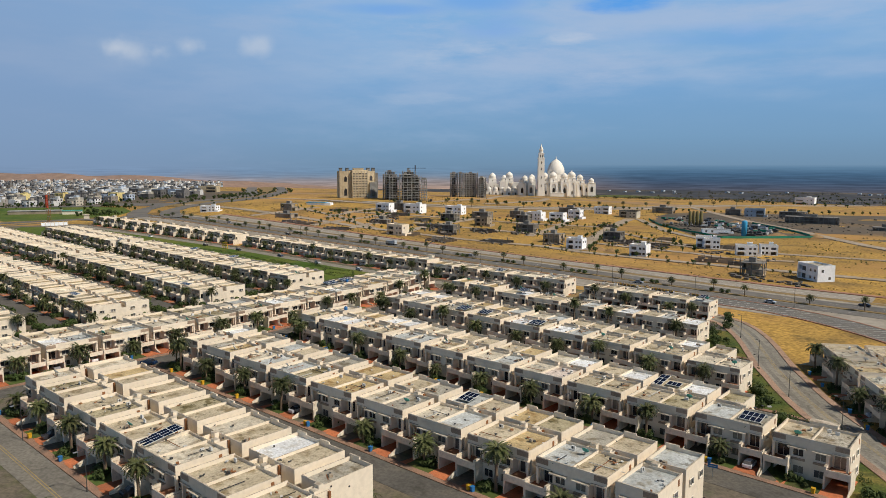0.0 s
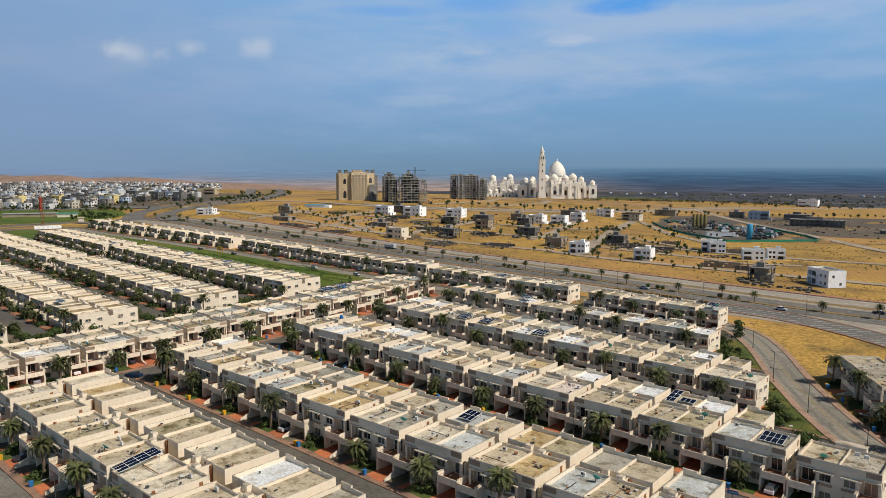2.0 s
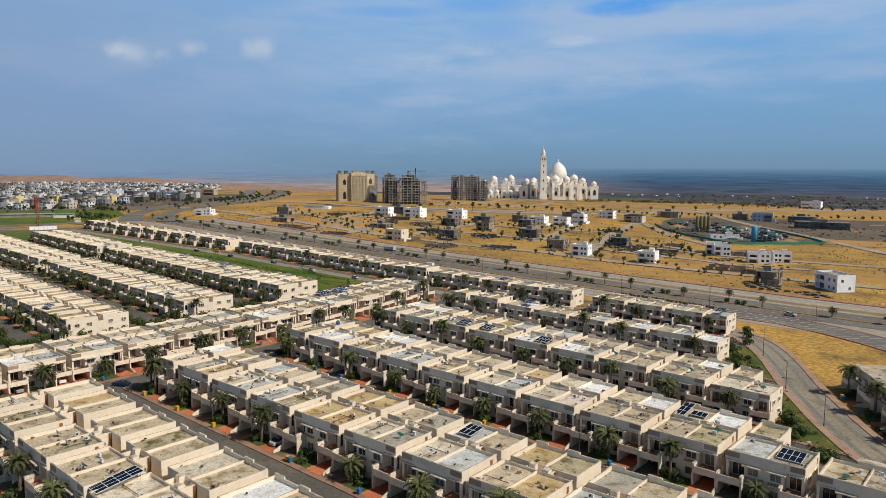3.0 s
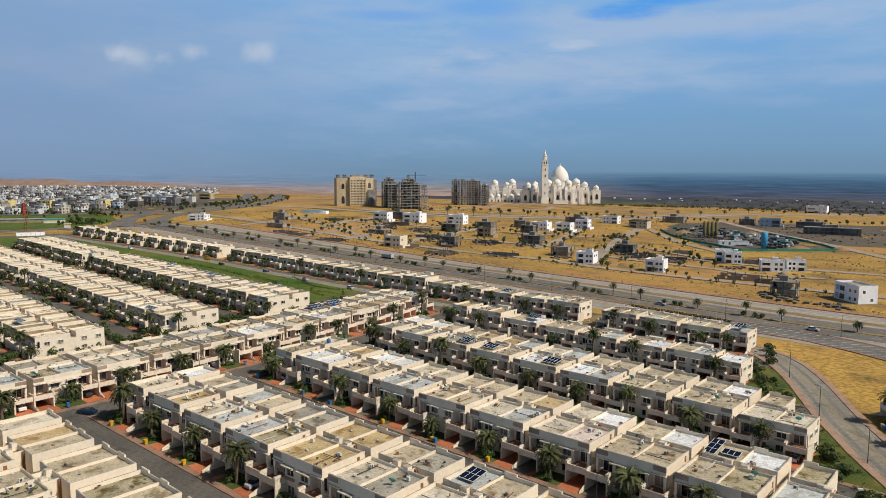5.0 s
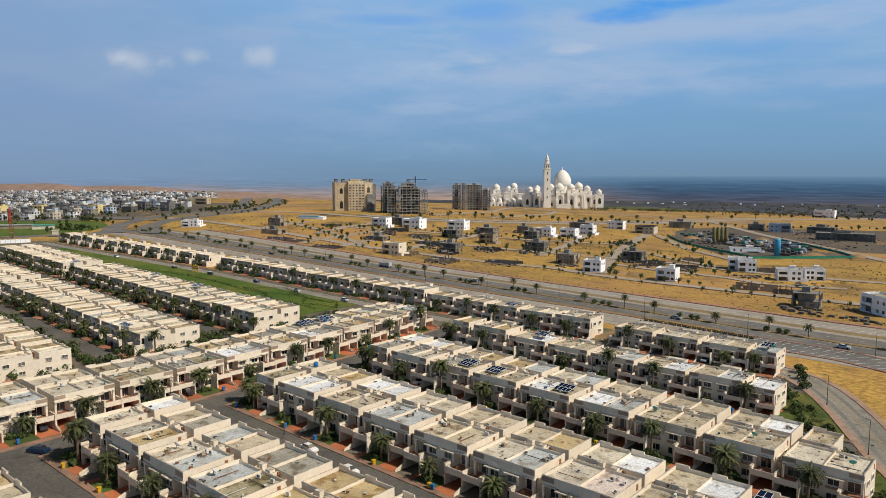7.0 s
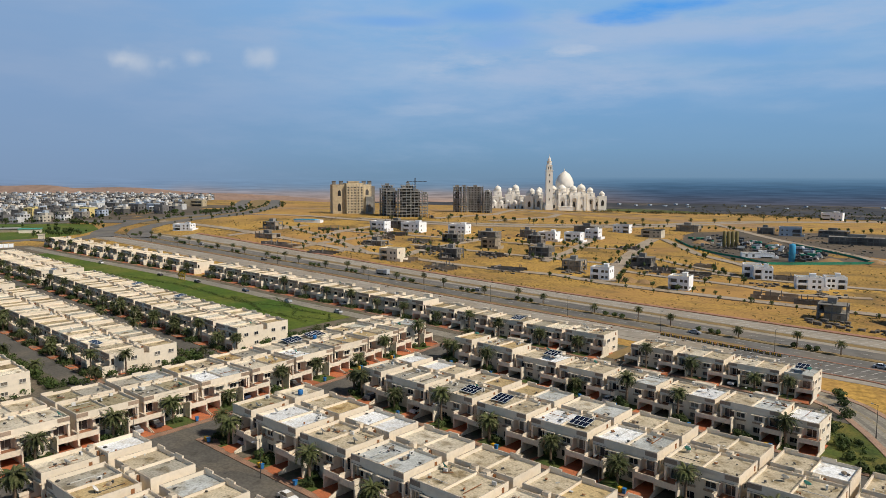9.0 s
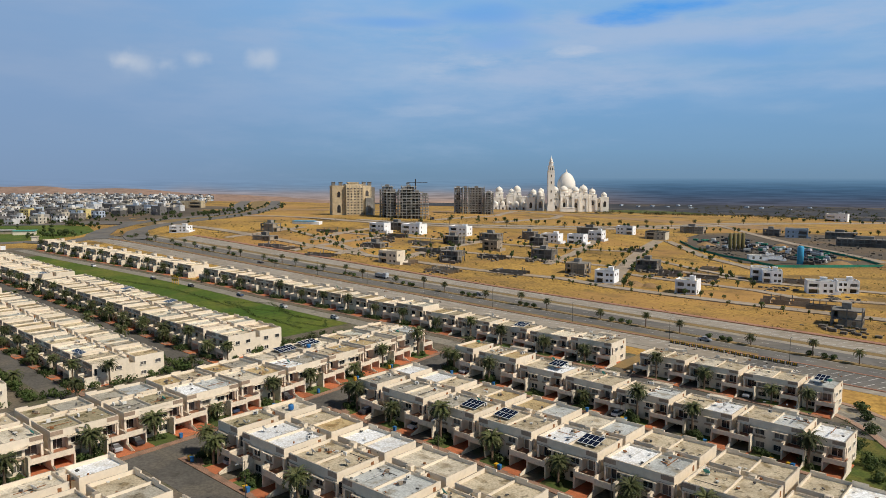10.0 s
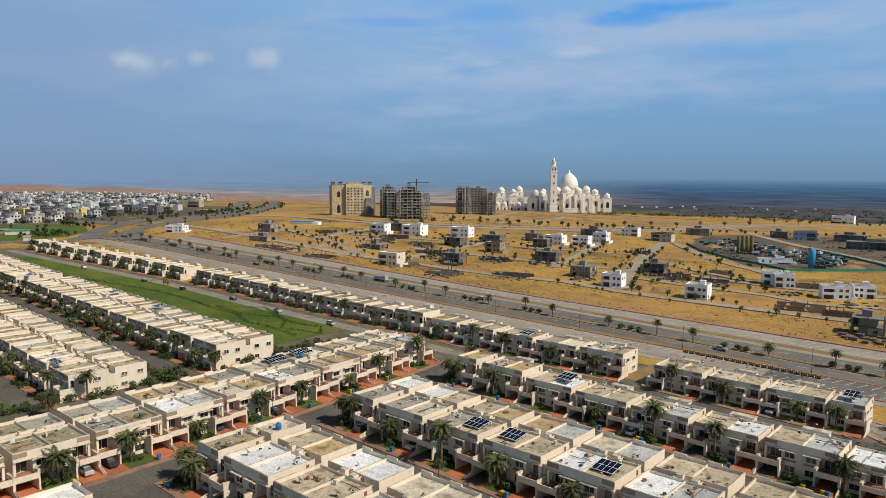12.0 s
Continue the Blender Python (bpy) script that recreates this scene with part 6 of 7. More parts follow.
bare_label = "unfinished concrete frame house with open storeys"
for i, (x, y, t, w, d, fl, wl_) in enumerate((
        (-121.0, 374.5, 8, 11, 10, 2, BLOCKWORK), (-256.0, 476.0, 12, 13, 11, 2, CONCRETE), (-278.5, 430.0, 12, 12, 12, 2, BLOCKWORK), (-329.0, 468.0, 12, 15, 11, 2, CONCRETE),
        (-360.0, 408.0, 12, 13, 10, 2, CONCRETE), (-433.0, 406.0, 12, 16, 10, 1, CONCRETE), (-414.0, 470.0, 12, 14, 10, 2, CONCRETE), (-410.0, 511.0, 12, 16, 11, 2, CONCRETE),
        (-401.0, 552.0, 12, 11, 9, 2, CONCRETE), (-374.0, 526.0, 12, 12, 10, 2, CONCRETE), (-348.0, 758.0, 10, 22, 14, 2, BLOCKWORK), (-226.0, 808.0, 10, 26, 14, 2, CONCRETE), (-286.0, 800.0, 10, 15, 10, 2, CONCRETE),
        (-190.0, 740.0, 10, 46, 12, 2, CONCRETE), (-395.0, 640.0, 10, 24, 10, 2, CONCRETE), (-505.0, 497.0, 10, 18, 12, 2, CONCRETE), (-548.0, 395.0, 10, 14, 9, 2, BLOCKWORK), (-512.0, 366.0, 10, 18, 9, 1, BLOCKWORK), (-120.0, 700.0, 10, 22, 12, 1, CONCRETE))):
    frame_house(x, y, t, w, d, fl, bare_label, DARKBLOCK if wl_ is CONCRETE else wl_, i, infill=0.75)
plain_house(-373.5, 366.0, 10, 14, 9, 8.0, TRIM, "bare block house with tan rendered walls", 2)

# low unroofed block walls with column starts
PLOTS = [(-331, 366, 18, 8), (-306, 398, 22, 10), (-395, 425, 20, 12), (-430, 450, 18, 9), (-310, 560, 16, 9), (-235, 462, 14, 8), (-460, 440, 14, 8), (-352, 440, 20, 8),
         (-399, 425, 16, 9), (-332, 368, 20, 11), (-355, 400, 12, 8), (-482, 352, 18, 9), (-466, 353, 16, 11), (-424, 350, 20, 8), (-435, 403, 12, 9), (-369, 370, 18, 11), (-521, 432, 16, 8), (-470, 461, 20, 9), (-228, 506, 12, 11), (-217, 464, 18, 8), (-172, 481, 16, 9), (-155, 410, 20, 11), (-139, 407, 12, 8), (-243, 473, 18, 9)]
for i, (x, y, w, d) in enumerate(PLOTS):
    rr = random.Random(90 + i)
    ruin = thing("block_walls", "low unroofed block walls on a building plot", "unfinished building", "wall plots")
    ruin.matrix_basis = pose(x, y, ground_z(x, y), 0, 0, rr.choice((12, 14, 20)))
    for k in range(5):
        hgt = rr.uniform(0.7, 2.4)
        a = (-w / 2, w / 2, -d / 2 + k * d / 4 - 0.12, -d / 2 + k * d / 4 + 0.12) if k % 2 == 0 else (-w / 2 + k * w / 5 - 0.12, -w / 2 + k * w / 5 + 0.12, -d / 2, d / 2)
        bm = bmesh.new()
        if k % 2 == 0 and hgt > 2:
            wall_with_holes(bm, a[0], a[1], -0.5, hgt, a[2], a[3], [(a[0] + w * f, a[0] + w * f + 1.4, 0.6, hgt - 0.6) for f in (0.2, 0.6)])
        else:
            bx(bm, *a, -0.5, hgt)
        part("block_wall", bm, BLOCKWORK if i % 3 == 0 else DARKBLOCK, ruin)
    for k in range(3):
        cx, cy = rr.uniform(-w / 2, w / 2), rr.choice((-d / 2, d / 2))
        part("column_start", boxes((cx - 0.2, cx + 0.2, cy - 0.2, cy + 0.2, -0.5, rr.uniform(2.5, 4.2))), CONCRETE, ruin)

# ---- towers ----


def arch_bm(w, h, depth=0.5):
    """A pointed arch panel."""
    bm = bmesh.new()
    prof = [(-w / 2, 0), (w / 2, 0), (w / 2, h * 0.62), (w * 0.42, h * 0.78), (w * 0.22, h * 0.92), (0, h), (-w * 0.22, h * 0.92), (-w * 0.42, h * 0.78), (-w / 2, h * 0.62)]
    loops = [[bm.verts.new((x, y, z)) for x, z in prof] for y in (-depth, depth)]
    bm.faces.new(loops[0])
    bm.faces.new(loops[1][::-1])
    for i in range(len(prof)):
        j = (i + 1) % len(prof)
        bm.faces.new((loops[0][i], loops[0][j], loops[1][j], loops[1][i]))
    return bm


def tower_storey(v, x0, x1, y0, y1, z0, z1, filled, r, drop=0.0):
    """One storey of a wing: slab and columns, a core coloured dark as shaded void, and either pierced block walls or
    low parapets on open bays.
    """
    nx_, ny_ = max(2, round((x1 - x0) / 4.2)), max(2, round((y1 - y0) / 4.6))
    bm = boxes((x0 - 0.6, x1 + 0.6, y0 - 0.6, y1 + 0.6, z1 - 0.35, z1))
    for i in range(nx_ + 1):
        for j in range(ny_ + 1):
            if i in (0, nx_) or j in (0, ny_):
                cx, cy = x0 + 0.3 + (x1 - x0 - 0.6) * i / nx_, y0 + 0.3 + (y1 - y0 - 0.6) * j / ny_
                bx(bm, cx - 0.28, cx + 0.28, cy - 0.28, cy + 0.28, z0 - drop, z1 - 0.35)
    part("storey_frame", bm, SLAB, v)
    part("inner_wall", boxes((x0 + 2.6, x1 - 2.6, y0 + 2.6, y1 - 2.6, z0 - 0.3, z1 - 0.35)), VOIDSHADE, v)
    if drop:
        return
    bm = bmesh.new()
    for i in range(nx_):
        a, b = x0 + 0.6 + (x1 - x0 - 0.6) * i / nx_, x0 + (x1 - x0 - 0.6) * (i + 1) / nx_
        if r.random() < filled:
            wall_with_holes(bm, a, b, z0, z1 - 0.35, y0 + 0.15, y0 + 0.4, [((a + b) / 2 - 0.75, (a + b) / 2 + 0.75, z0 + 0.8, z0 + 2.2)])
        elif r.random() < 0.7:
            bx(bm, a, b, y0 - 0.5, y0 - 0.35, z0, z0 + 0.95)
    for j in range(ny_):
        a, b = y0 + 0.6 + (y1 - y0 - 0.6) * j / ny_, y0 + (y1 - y0 - 0.6) * (j + 1) / ny_
        for xx in (x0 + 0.3, x1 - 0.3):
            if r.random() < filled:
                for q in ((a, b, z0, z0 + 0.8), (a, (a + b) / 2 - 0.7, z0 + 0.8, z1 - 0.35), ((a + b) / 2 + 0.7, b, z0 + 0.8, z1 - 0.35), ((a + b) / 2 - 0.7, (a + b) / 2 + 0.7, z0 + 2.2, z1 - 0.35)):
                    bx(bm, xx - 0.1, xx + 0.1, *q)
            elif r.random() < 0.5:
                bx(bm, xx - 0.1, xx + 0.1, a, b, z0, z0 + 0.95)
    if len(bm.verts):
        tagged(part("infill_panel", bm, CONCRETE, v), kind="stuff")
    else:
        bm.free()


def grey_tower(x, y, turn, wings, seed, storey=3.0):
    """An unfinished tower of several wings (x0, x1, y0, y1, floors, share of walled bays)."""
    r = random.Random(seed)
    v = thing("tower_block", "unfinished grey concrete apartment tower with open storeys", "apartment tower", "towers")
    v.matrix_basis = pose(x, y, ground_z(x, y), 0, 0, turn)
    for x0, x1, y0, y1, n, filled in wings:
        for f in range(n):
            cut = r.choice((0.0, 0.0, 2.5)) if f == n - 1 else 0.0
            tower_storey(v, x0 + cut, x1 - cut, y0, y1, f * storey, (f + 1) * storey, filled, r, 2.0 if f == 0 else 0.0)
        top = n * storey
        for i in range(6):
            cx, cy = x0 + 0.5 + (x1 - x0 - 1) * i / 5, r.choice((y0 + 0.4, y0 + 0.4, y1 - 0.4))
            part("column_stub", boxes((cx - 0.25, cx + 0.25, cy - 0.25, cy + 0.25, top, top + r.uniform(0.8, 2.2))), SLAB, v)
        part("stair_head", boxes(((x0 + x1) / 2 - 2.5, (x0 + x1) / 2 + 2, y0 + 4, y0 + 9, top, top + 2.2)), CONCRETE, v)
    return v


# the nearest tower steps up towards its middle, with a walled rear block beside it
grey_tower(-594.0, 591.0, 44, [(-25, -9, 4, 26, 11, 0.9), (-17, -5, -10, 6, 9, 0.25), (-5, 9, -13, 8, 10, 0.15), (-2, 14, 0, 18, 11, 0.4), (9, 21, -10, 10, 9, 0.1), (21, 27, -4, 14, 8, 0.1)], 41)
grey_tower(-636.0, 757.0, 42, [(-24, -14, -6, 20, 11, 0.8), (-14, -6, -11, 14, 11, 0.35), (-6, 14, -9, 16, 11, 0.95), (14, 25, -13, 12, 9, 0.6)], 43)


def beige_tower(x, y, turn):
    """Cream core with rows of windows between two stepped wings with tall arched panels, turrets on the roof."""
    v = thing("tower_block", "tall cream rendered apartment tower, nearly finished", "apartment tower", "towers")
    v.matrix_basis = pose(x, y, ground_z(x, y), 0, 0, turn)
    h = 31.5

    def mass(nm, x0, x1, y0, y1, top, m):
        part(nm, boxes((x0, x1, y0, y1, -2, top), (x0, x1, y0, y0 + 0.4, top, top + 1.1), (x0, x1, y1 - 0.4, y1, top, top + 1.1), (x0, x0 + 0.4, y0 + 0.4, y1 - 0.4, top, top + 1.1), (x1 - 0.4, x1, y0 + 0.4, y1 - 0.4, top, top + 1.1)), m, v)
    mass("core_wall", -8, 11, -8, 14, h + 1.5, CREAM)
    # left wing takes the darker plaster to carry its shaded look
    mass("end_wall", -23, -8, -4, 13, h, BEIGE)
    mass("end_wall", 11, 21, -4, 10, h, CREAM)
    mass("side_wall", 21, 26, 2, 16, h - 2, CONCRETE)
    mass("lower_wing", 14, 22.5, -7, -4, 18, SLAB)
    for cx in (-20.5, -12.5, 13.5, 20.0):
        part("roof_turret", boxes((cx - 1.8, cx + 1.8, 0, 4, h, h + 4.6), (cx - 2.2, cx + 2.2, -0.4, 4.4, h + 4.6, h + 5.2)), CONCRETE, v)
    part("roof_turret", boxes((-4.5, 7.5, 0, 8, h + 1.5, h + 4.2), (-5, 8, -0.5, 8.5, h + 4.2, h + 4.8)), BEIGE, v)
    pane = mesh("window", boxes((-0.95, 0.95, -0.15, 0.1, 0, 1.6)), GLASS)
    sill = mesh("sill", boxes((-1.15, 1.15, -0.35, 0.05, -0.25, 0)), CREAM)
    for f in range(10):
        for cx in (-6, -2.3, 1.5, 5.3, 9):
            w = new("window", pane)
            w.parent, w.location = v, (cx, -8, 1.3 + f * 3.05)
            k = new("sill", sill)
            k.parent = w
    for cx, y0, z, w, hh in ((-15.5, -4, 20, 3.4, 6.5), (-15.5, -4, 3, 3.8, 9.0), (16, -4, 21, 3.4, 6.5), (18.3, -7, 2, 3.4, 9.0)):
        bm = arch_bm(w, hh, 0.2)
        bmesh.ops.translate(bm, vec=(cx, y0, z), verts=bm.verts)
        part("arched_panel", bm, GLASS, v, "dark tall arched opening")
    for x0 in (-22.5, -19.5, -12, -9, 11.5, 20.3):
        part("pilaster", boxes((x0, x0 + 0.5, -4.25, -4, -1, h)), BEIGE, v)
    for x0 in (-8, -4.4, -0.6, 3.2, 6.9, 10.5):
        part("pilaster", boxes((x0, x0 + 0.45, -8.3, -8, -1, h + 1.5)), BEIGE, v)


beige_tower(-662.0, 578.5, 60)


def crane(x, y, h):
    c = thing("tower_crane", "slim lattice tower crane above a building", "crane")
    c.matrix_basis = pose(x, y, ground_z(x, y), 0, 0, 30)
    part("mast", boxes((-0.45, 0.45, -0.45, 0.45, 0, h + 4)), DARKMETAL, c)
    part("jib", boxes((-9, 13, -0.25, 0.25, h, h + 0.5)), DARKMETAL, c)
    part("counterweight", boxes((-10, -7, -0.8, 0.8, h - 1.5, h)), CONCRETE, c)


crane(-588, 604, 37.5)

# ---- great mosque ----
DOME = [(1.0, 0.0), (1.06, 0.16), (1.08, 0.36), (1.03, 0.58), (0.9, 0.82), (0.7, 1.05), (0.45, 1.23), (0.2, 1.35), (0.06, 1.43), (0.03, 1.62)]


def mosque(x, y, turn):
    v = thing("mosque", "great white marble mosque with many domes and a tall minaret", "mosque")
    v.matrix_basis = pose(x, y, ground_z(x, y), 0, 0, turn) @ Matrix.Scale(1.06, 4)
    dome_mesh = {}

    def dome(cx, cy, z, r, parent, tall=1.0):
        if "d" not in dome_mesh:
            bm = bmesh.new()
            lathe(bm, DOME, sides=24)
            dome_mesh["d"] = mesh("dome", bm, MARBLE, soft=True)
        d = new("dome", dome_mesh["d"])
        d.parent = parent
        d.location, d.scale = (cx, cy, z), (r, r, r * tall)

    # dark panel on the wall face, coloured for the shade of an arched recess
    def arch(cx, cy, z, w, h, parent):
        key = (w, h)
        if key not in dome_mesh:
            dome_mesh[key] = mesh("arch_window", arch_bm(w, h), GLASS)
        a = new("arch_window", dome_mesh[key])
        a.parent, a.location = parent, (cx, cy, z)

    def block(cx, cy, w, d, h, dome_r=0.0, arch_size=None, n=1, name="pavilion"):
        p = part(name, boxes((cx - w / 2, cx + w / 2, cy - d / 2, cy + d / 2, -6, h), (cx - w / 2 - 0.5, cx + w / 2 + 0.5, cy - d / 2 - 0.5, cy + d / 2 + 0.5, h, h + 1.0)), MARBLE, v)
        if dome_r:
            bm = bmesh.new()
            lathe(bm, [(dome_r, h + 0.9), (dome_r, h + 3.2)], cx, cy, 20)
            part("drum", bm, MARBLE, p)
            dome(cx, cy, h + 3.2, dome_r * 0.98, p)
        if arch_size:
            for i in range(n):
                ax = cx - w / 2 + (i + 0.5) * w / n
                arch(ax, cy - d / 2, arch_size[2], arch_size[0], arch_size[1], p)
        if dome_r > 5:
            # a deep portal bay: two piers and a head with stepped haunches, and a slit above
            y, x0, x1, k = cy - d / 2, cx - w / 2, cx + w / 2, w * 0.2
            part("portal", boxes((x0, x0 + k, y - 3.0, y, -6, h - 6), (x1 - k, x1, y - 3.0, y, -6, h - 6), (x0 + k, x1 - k, y - 3.0, y, h - 10, h - 6),
                                 (x0 + k, x0 + k * 1.5, y - 2.98, y, h - 12.5, h - 10), (x1 - k * 1.5, x1 - k, y - 2.98, y, h - 12.5, h - 10),
                                 (x0 - 0.3, x1 + 0.3, y - 3.3, y, h - 6, h - 5.2)), MARBLE, p)
            arch(cx, y, h - 4.6, 1.4, 3.2, p)
        return p

    # minaret: square shaft, balcony, octagon, lantern
    m = part("minaret", boxes((-7.0, 7.0, -7.0, 7.0, -6, 10), (-5.7, 5.7, -5.7, 5.7, 10, 72), (-6.4, 6.4, -6.4, 6.4, 72, 73.6), (-4.7, 4.7, -4.7, 4.7, 73.6, 81), (-5.3, 5.3, -5.3, 5.3, 81, 82.2)), MARBLE, v)
    bm = bmesh.new()
    lathe(bm, [(3.9, 82.2), (3.9, 88), (4.6, 88.4), (4.6, 89.4), (2.9, 89.6), (2.7, 93), (1.6, 95.5), (0.5, 97.5), (0.3, 101)], sides=12)
    part("lantern", bm, MARBLE, m)
    for z in (18, 34, 50, 62):
        arch(0, -5.7, z, 1.8, 4.6, m)
    for ax in (-2.1, 2.1):
        arch(ax, -4.7, 74.2, 1.9, 5.2, m)
    # prayer hall and the great dome
    block(44, 50, 74, 62, 27, name="prayer_hall")
    bm = bmesh.new()
    lathe(bm, [(15.6, 26), (15.6, 40.5), (14.9, 41.5)], 38, 48, 32)
    part("drum", bm, MARBLE, v)
    dome(38, 48, 40, 15.8, v, 1.42)
    # front pavilions
    for cx, cy, w, h, r, a in ((12, 24, 13, 33, 6.2, (3.6, 9, 6)), (27, 16, 15, 33, 7.2, (4.6, 11, 5)), (48, 14, 15, 32, 6.8, (4.6, 11, 5)), (64, 20, 14, 34, 7.4, (3.6, 9, 9)), (82, 26, 15, 30, 5.8, (3.6, 8, 10)), (105, 28, 15, 24, 5.0, (5, 11, 7)),
                               (-16, 24, 13, 27, 5.2, (5, 12, 5)), (-34, 20, 15, 24, 5.0, (5, 11, 5))):
        block(cx, cy, w, 13, h, r, a)
    block(38, 16, 62, 8, 19, 0, (3, 7, 3), 6, "arcade_wall")
    block(93, 34, 30, 10, 21, 0, (4, 9, 6), 4, "arcade_wall")
    block(-25, 28, 34, 10, 20, 0, (4, 9, 4), 4, "arcade_wall")
    # rear court on the far side
    for cx, cy, w, h, r in ((-84, 95, 15, 31, 6.6), (-51, 80, 15, 33, 6.8), (-58, 110, 14, 28, 5.6), (-100, 120, 13, 24, 5.2), (-66, 70, 12, 26, 0), (-40, 60, 12, 24, 0), (-20, 75, 14, 28, 5.4), (-8, 60, 13, 30, 5.6), (-90, 80, 12, 22, 0)):
        block(cx, cy, w, 13, h, r, (4.5, 11, 6))
    block(-62, 100, 80, 8, 19, 0, (4, 8, 6), 9, "arcade_wall")
    for i in range(5):
        block(-96 + i * 13, 40, 11, 9, 8, 4.2, (3, 5, 1))
    block(30, -6, 26, 8, 6, 0, None, 1, "forecourt_wall")


MX, MY = -827.0, 1216.0
mosque(MX, MY, 44.0)
strip("track", [(MX - 150, MY - 60), (MX - 60, MY - 40), (MX + 40, MY - 30), (MX + 140, MY - 80), (MX + 330, MY - 120)], 12, 0.4, TRACK, "pale road before the mosque", "track", 0.5)

# ---- batching plant ----
for i in range(4):
    bm = bmesh.new()
    lathe(bm, [(0.4, 1.5), (1.35, 4.0), (1.35, 13.6), (0.8, 14.6), (0.3, 14.8)], sides=16)
    s = thing("cement_silo", "olive yellow steel cement silo on legs", "silo", "cement silos")
    x, y = -260 + 2.4 * i, 622 + 2.4 * i
    s.matrix_basis = pose(x, y, ground_z(x, y))
    part("barrel", bm, SILOYELLOW, s, soft=True)
    for a in range(4):
        part("leg", boxes((1.0 * (1 if a % 2 else -1) - 0.15, 1.0 * (1 if a % 2 else -1) + 0.15, 1.0 * (1 if a > 1 else -1) - 0.15, 1.0 * (1 if a > 1 else -1) + 0.15, -1, 5)), DARKMETAL, s)
s = thing("silo", "tall blue steel silo standing alone", "silo")
s.matrix_basis = pose(-195, 573, ground_z(-195, 573))
bm = bmesh.new()
lathe(bm, [(2.1, -0.5), (2.1, 11.5), (1.7, 12.2), (0.5, 12.5)], sides=18)
part("barrel", bm, SILOBLUE, s, soft=True)
part("conveyor", boxes((2.0, 9.0, -0.6, 0.6, 0.5, 2.2)), DARKMETAL, s)
net_line = [(-318, 660), (-285, 614), (-251, 583), (-227, 567), (-202, 545), (-190, 555), (-150, 596), (-166, 622), (-200, 664), (-232, 700)]
bm = bmesh.new()
for (ax, ay), (bx_, by) in zip(net_line, net_line[1:]):
    n = max(2, int(math.hypot(bx_ - ax, by - ay) / 6))
    for i in range(n):
        p0, p1 = (ax + (bx_ - ax) * i / n, ay + (by - ay) * i / n), (ax + (bx_ - ax) * (i + 1) / n, ay + (by - ay) * (i + 1) / n)
        z0, z1 = ground_z(*p0), ground_z(*p1)
        q = [bm.verts.new(c) for c in ((*p0, z0 - 0.3), (*p1, z1 - 0.3), (*p1, z1 + 1.6), (*p0, z0 + 1.6), (p0[0] + 0.1, p0[1] + 0.1, z0 - 0.3), (p1[0] + 0.1, p1[1] + 0.1, z1 - 0.3), (p1[0] + 0.1, p1[1] + 0.1, z1 + 1.6), (p0[0] + 0.1, p0[1] + 0.1, z0 + 1.6))]
        for f in ((0, 1, 2, 3), (7, 6, 5, 4), (3, 2, 6, 7), (0, 3, 7, 4), (1, 5, 6, 2)):
            bm.faces.new([q[k] for k in f])
tagged(new("site_fence", mesh("site_fence", bm, GREENNET)), "green netting fence round a building yard", "fence")
field_patch("yard", [(-318, 660), (-262, 592), (-226, 552), (-196, 566), (-170, 600), (-200, 660), (-260, 700)], 0.2, GREYFIELD, "trodden yard with heaps and machines", "yard", 15)
for i, (x, y, r, h) in enumerate(((-292, 652, 8, 3), (-240, 680, 9, 3.5), (-175, 590, 9, 2.5), (-150, 600, 7, 2.5), (-225, 640, 6, 2.5), (-232, 412, 6, 2.5), (-224, 414, 5, 2.0), (-238, 416, 5, 2.2))):
    bm = bmesh.new()
    lathe(bm, [(r * 1.1, -0.6), (r * 0.75, h * 0.3), (r * 0.45, h * 0.72), (r * 0.15, h), (0.05, h * 1.03)], sides=18, cap=False)
    for v in bm.verts:
        v.co.x *= 1 + 0.25 * noise.noise((v.co.y * 0.2 + i, 0, 0))
        v.co.z += 0.3 * noise.noise((v.co.x * 0.3, v.co.y * 0.3, i))
    sp = tagged(new("sand_mound", mesh("sand_mound", bm, SAND, soft=True)), "heap of tan sand on open ground", "mound", "heaps of sand")
    sp.location = (x, y, ground_z(x, y))


def yard_clutter(name, material, label, seed, n, size):
    """Crates, screens, parts and plant lying about the yard, past counting."""
    q = random.Random(seed)
    bm = bmesh.new()
    for _ in range(n):
        f, g_ = q.random(), q.random()
        px, py = -310 + 128 * f + q.gauss(0, 5), 672 - 96 * f + 78 * g_ - 22 * f * g_
        e, h = size * q.uniform(0.5, 1.6), size * q.uniform(0.4, 1.1)
        z = ground_z(px, py)
        bx(bm, px - e, px + e * q.uniform(0.4, 1.5), py - size * 0.5, py + size * q.uniform(0.3, 1.2), z - 0.3, z + 0.2 + h)
    me = bpy.data.meshes.new(name)
    bm.to_mesh(me)
    bm.free()
    me.materials.append(material)
    tagged(new(name, me), label, "clutter", kind="stuff")


yard_clutter("yard_screens", GREENNET, "green netting screens about the yard", 71, 16, 2.2)
yard_clutter("yard_plant", DARKMETAL, "dark machine parts and stacks about the yard", 72, 110, 1.7)
yard_clutter("yard_crates", PLASTIC, "pale crates and tanks about the yard", 73, 45, 1.4)


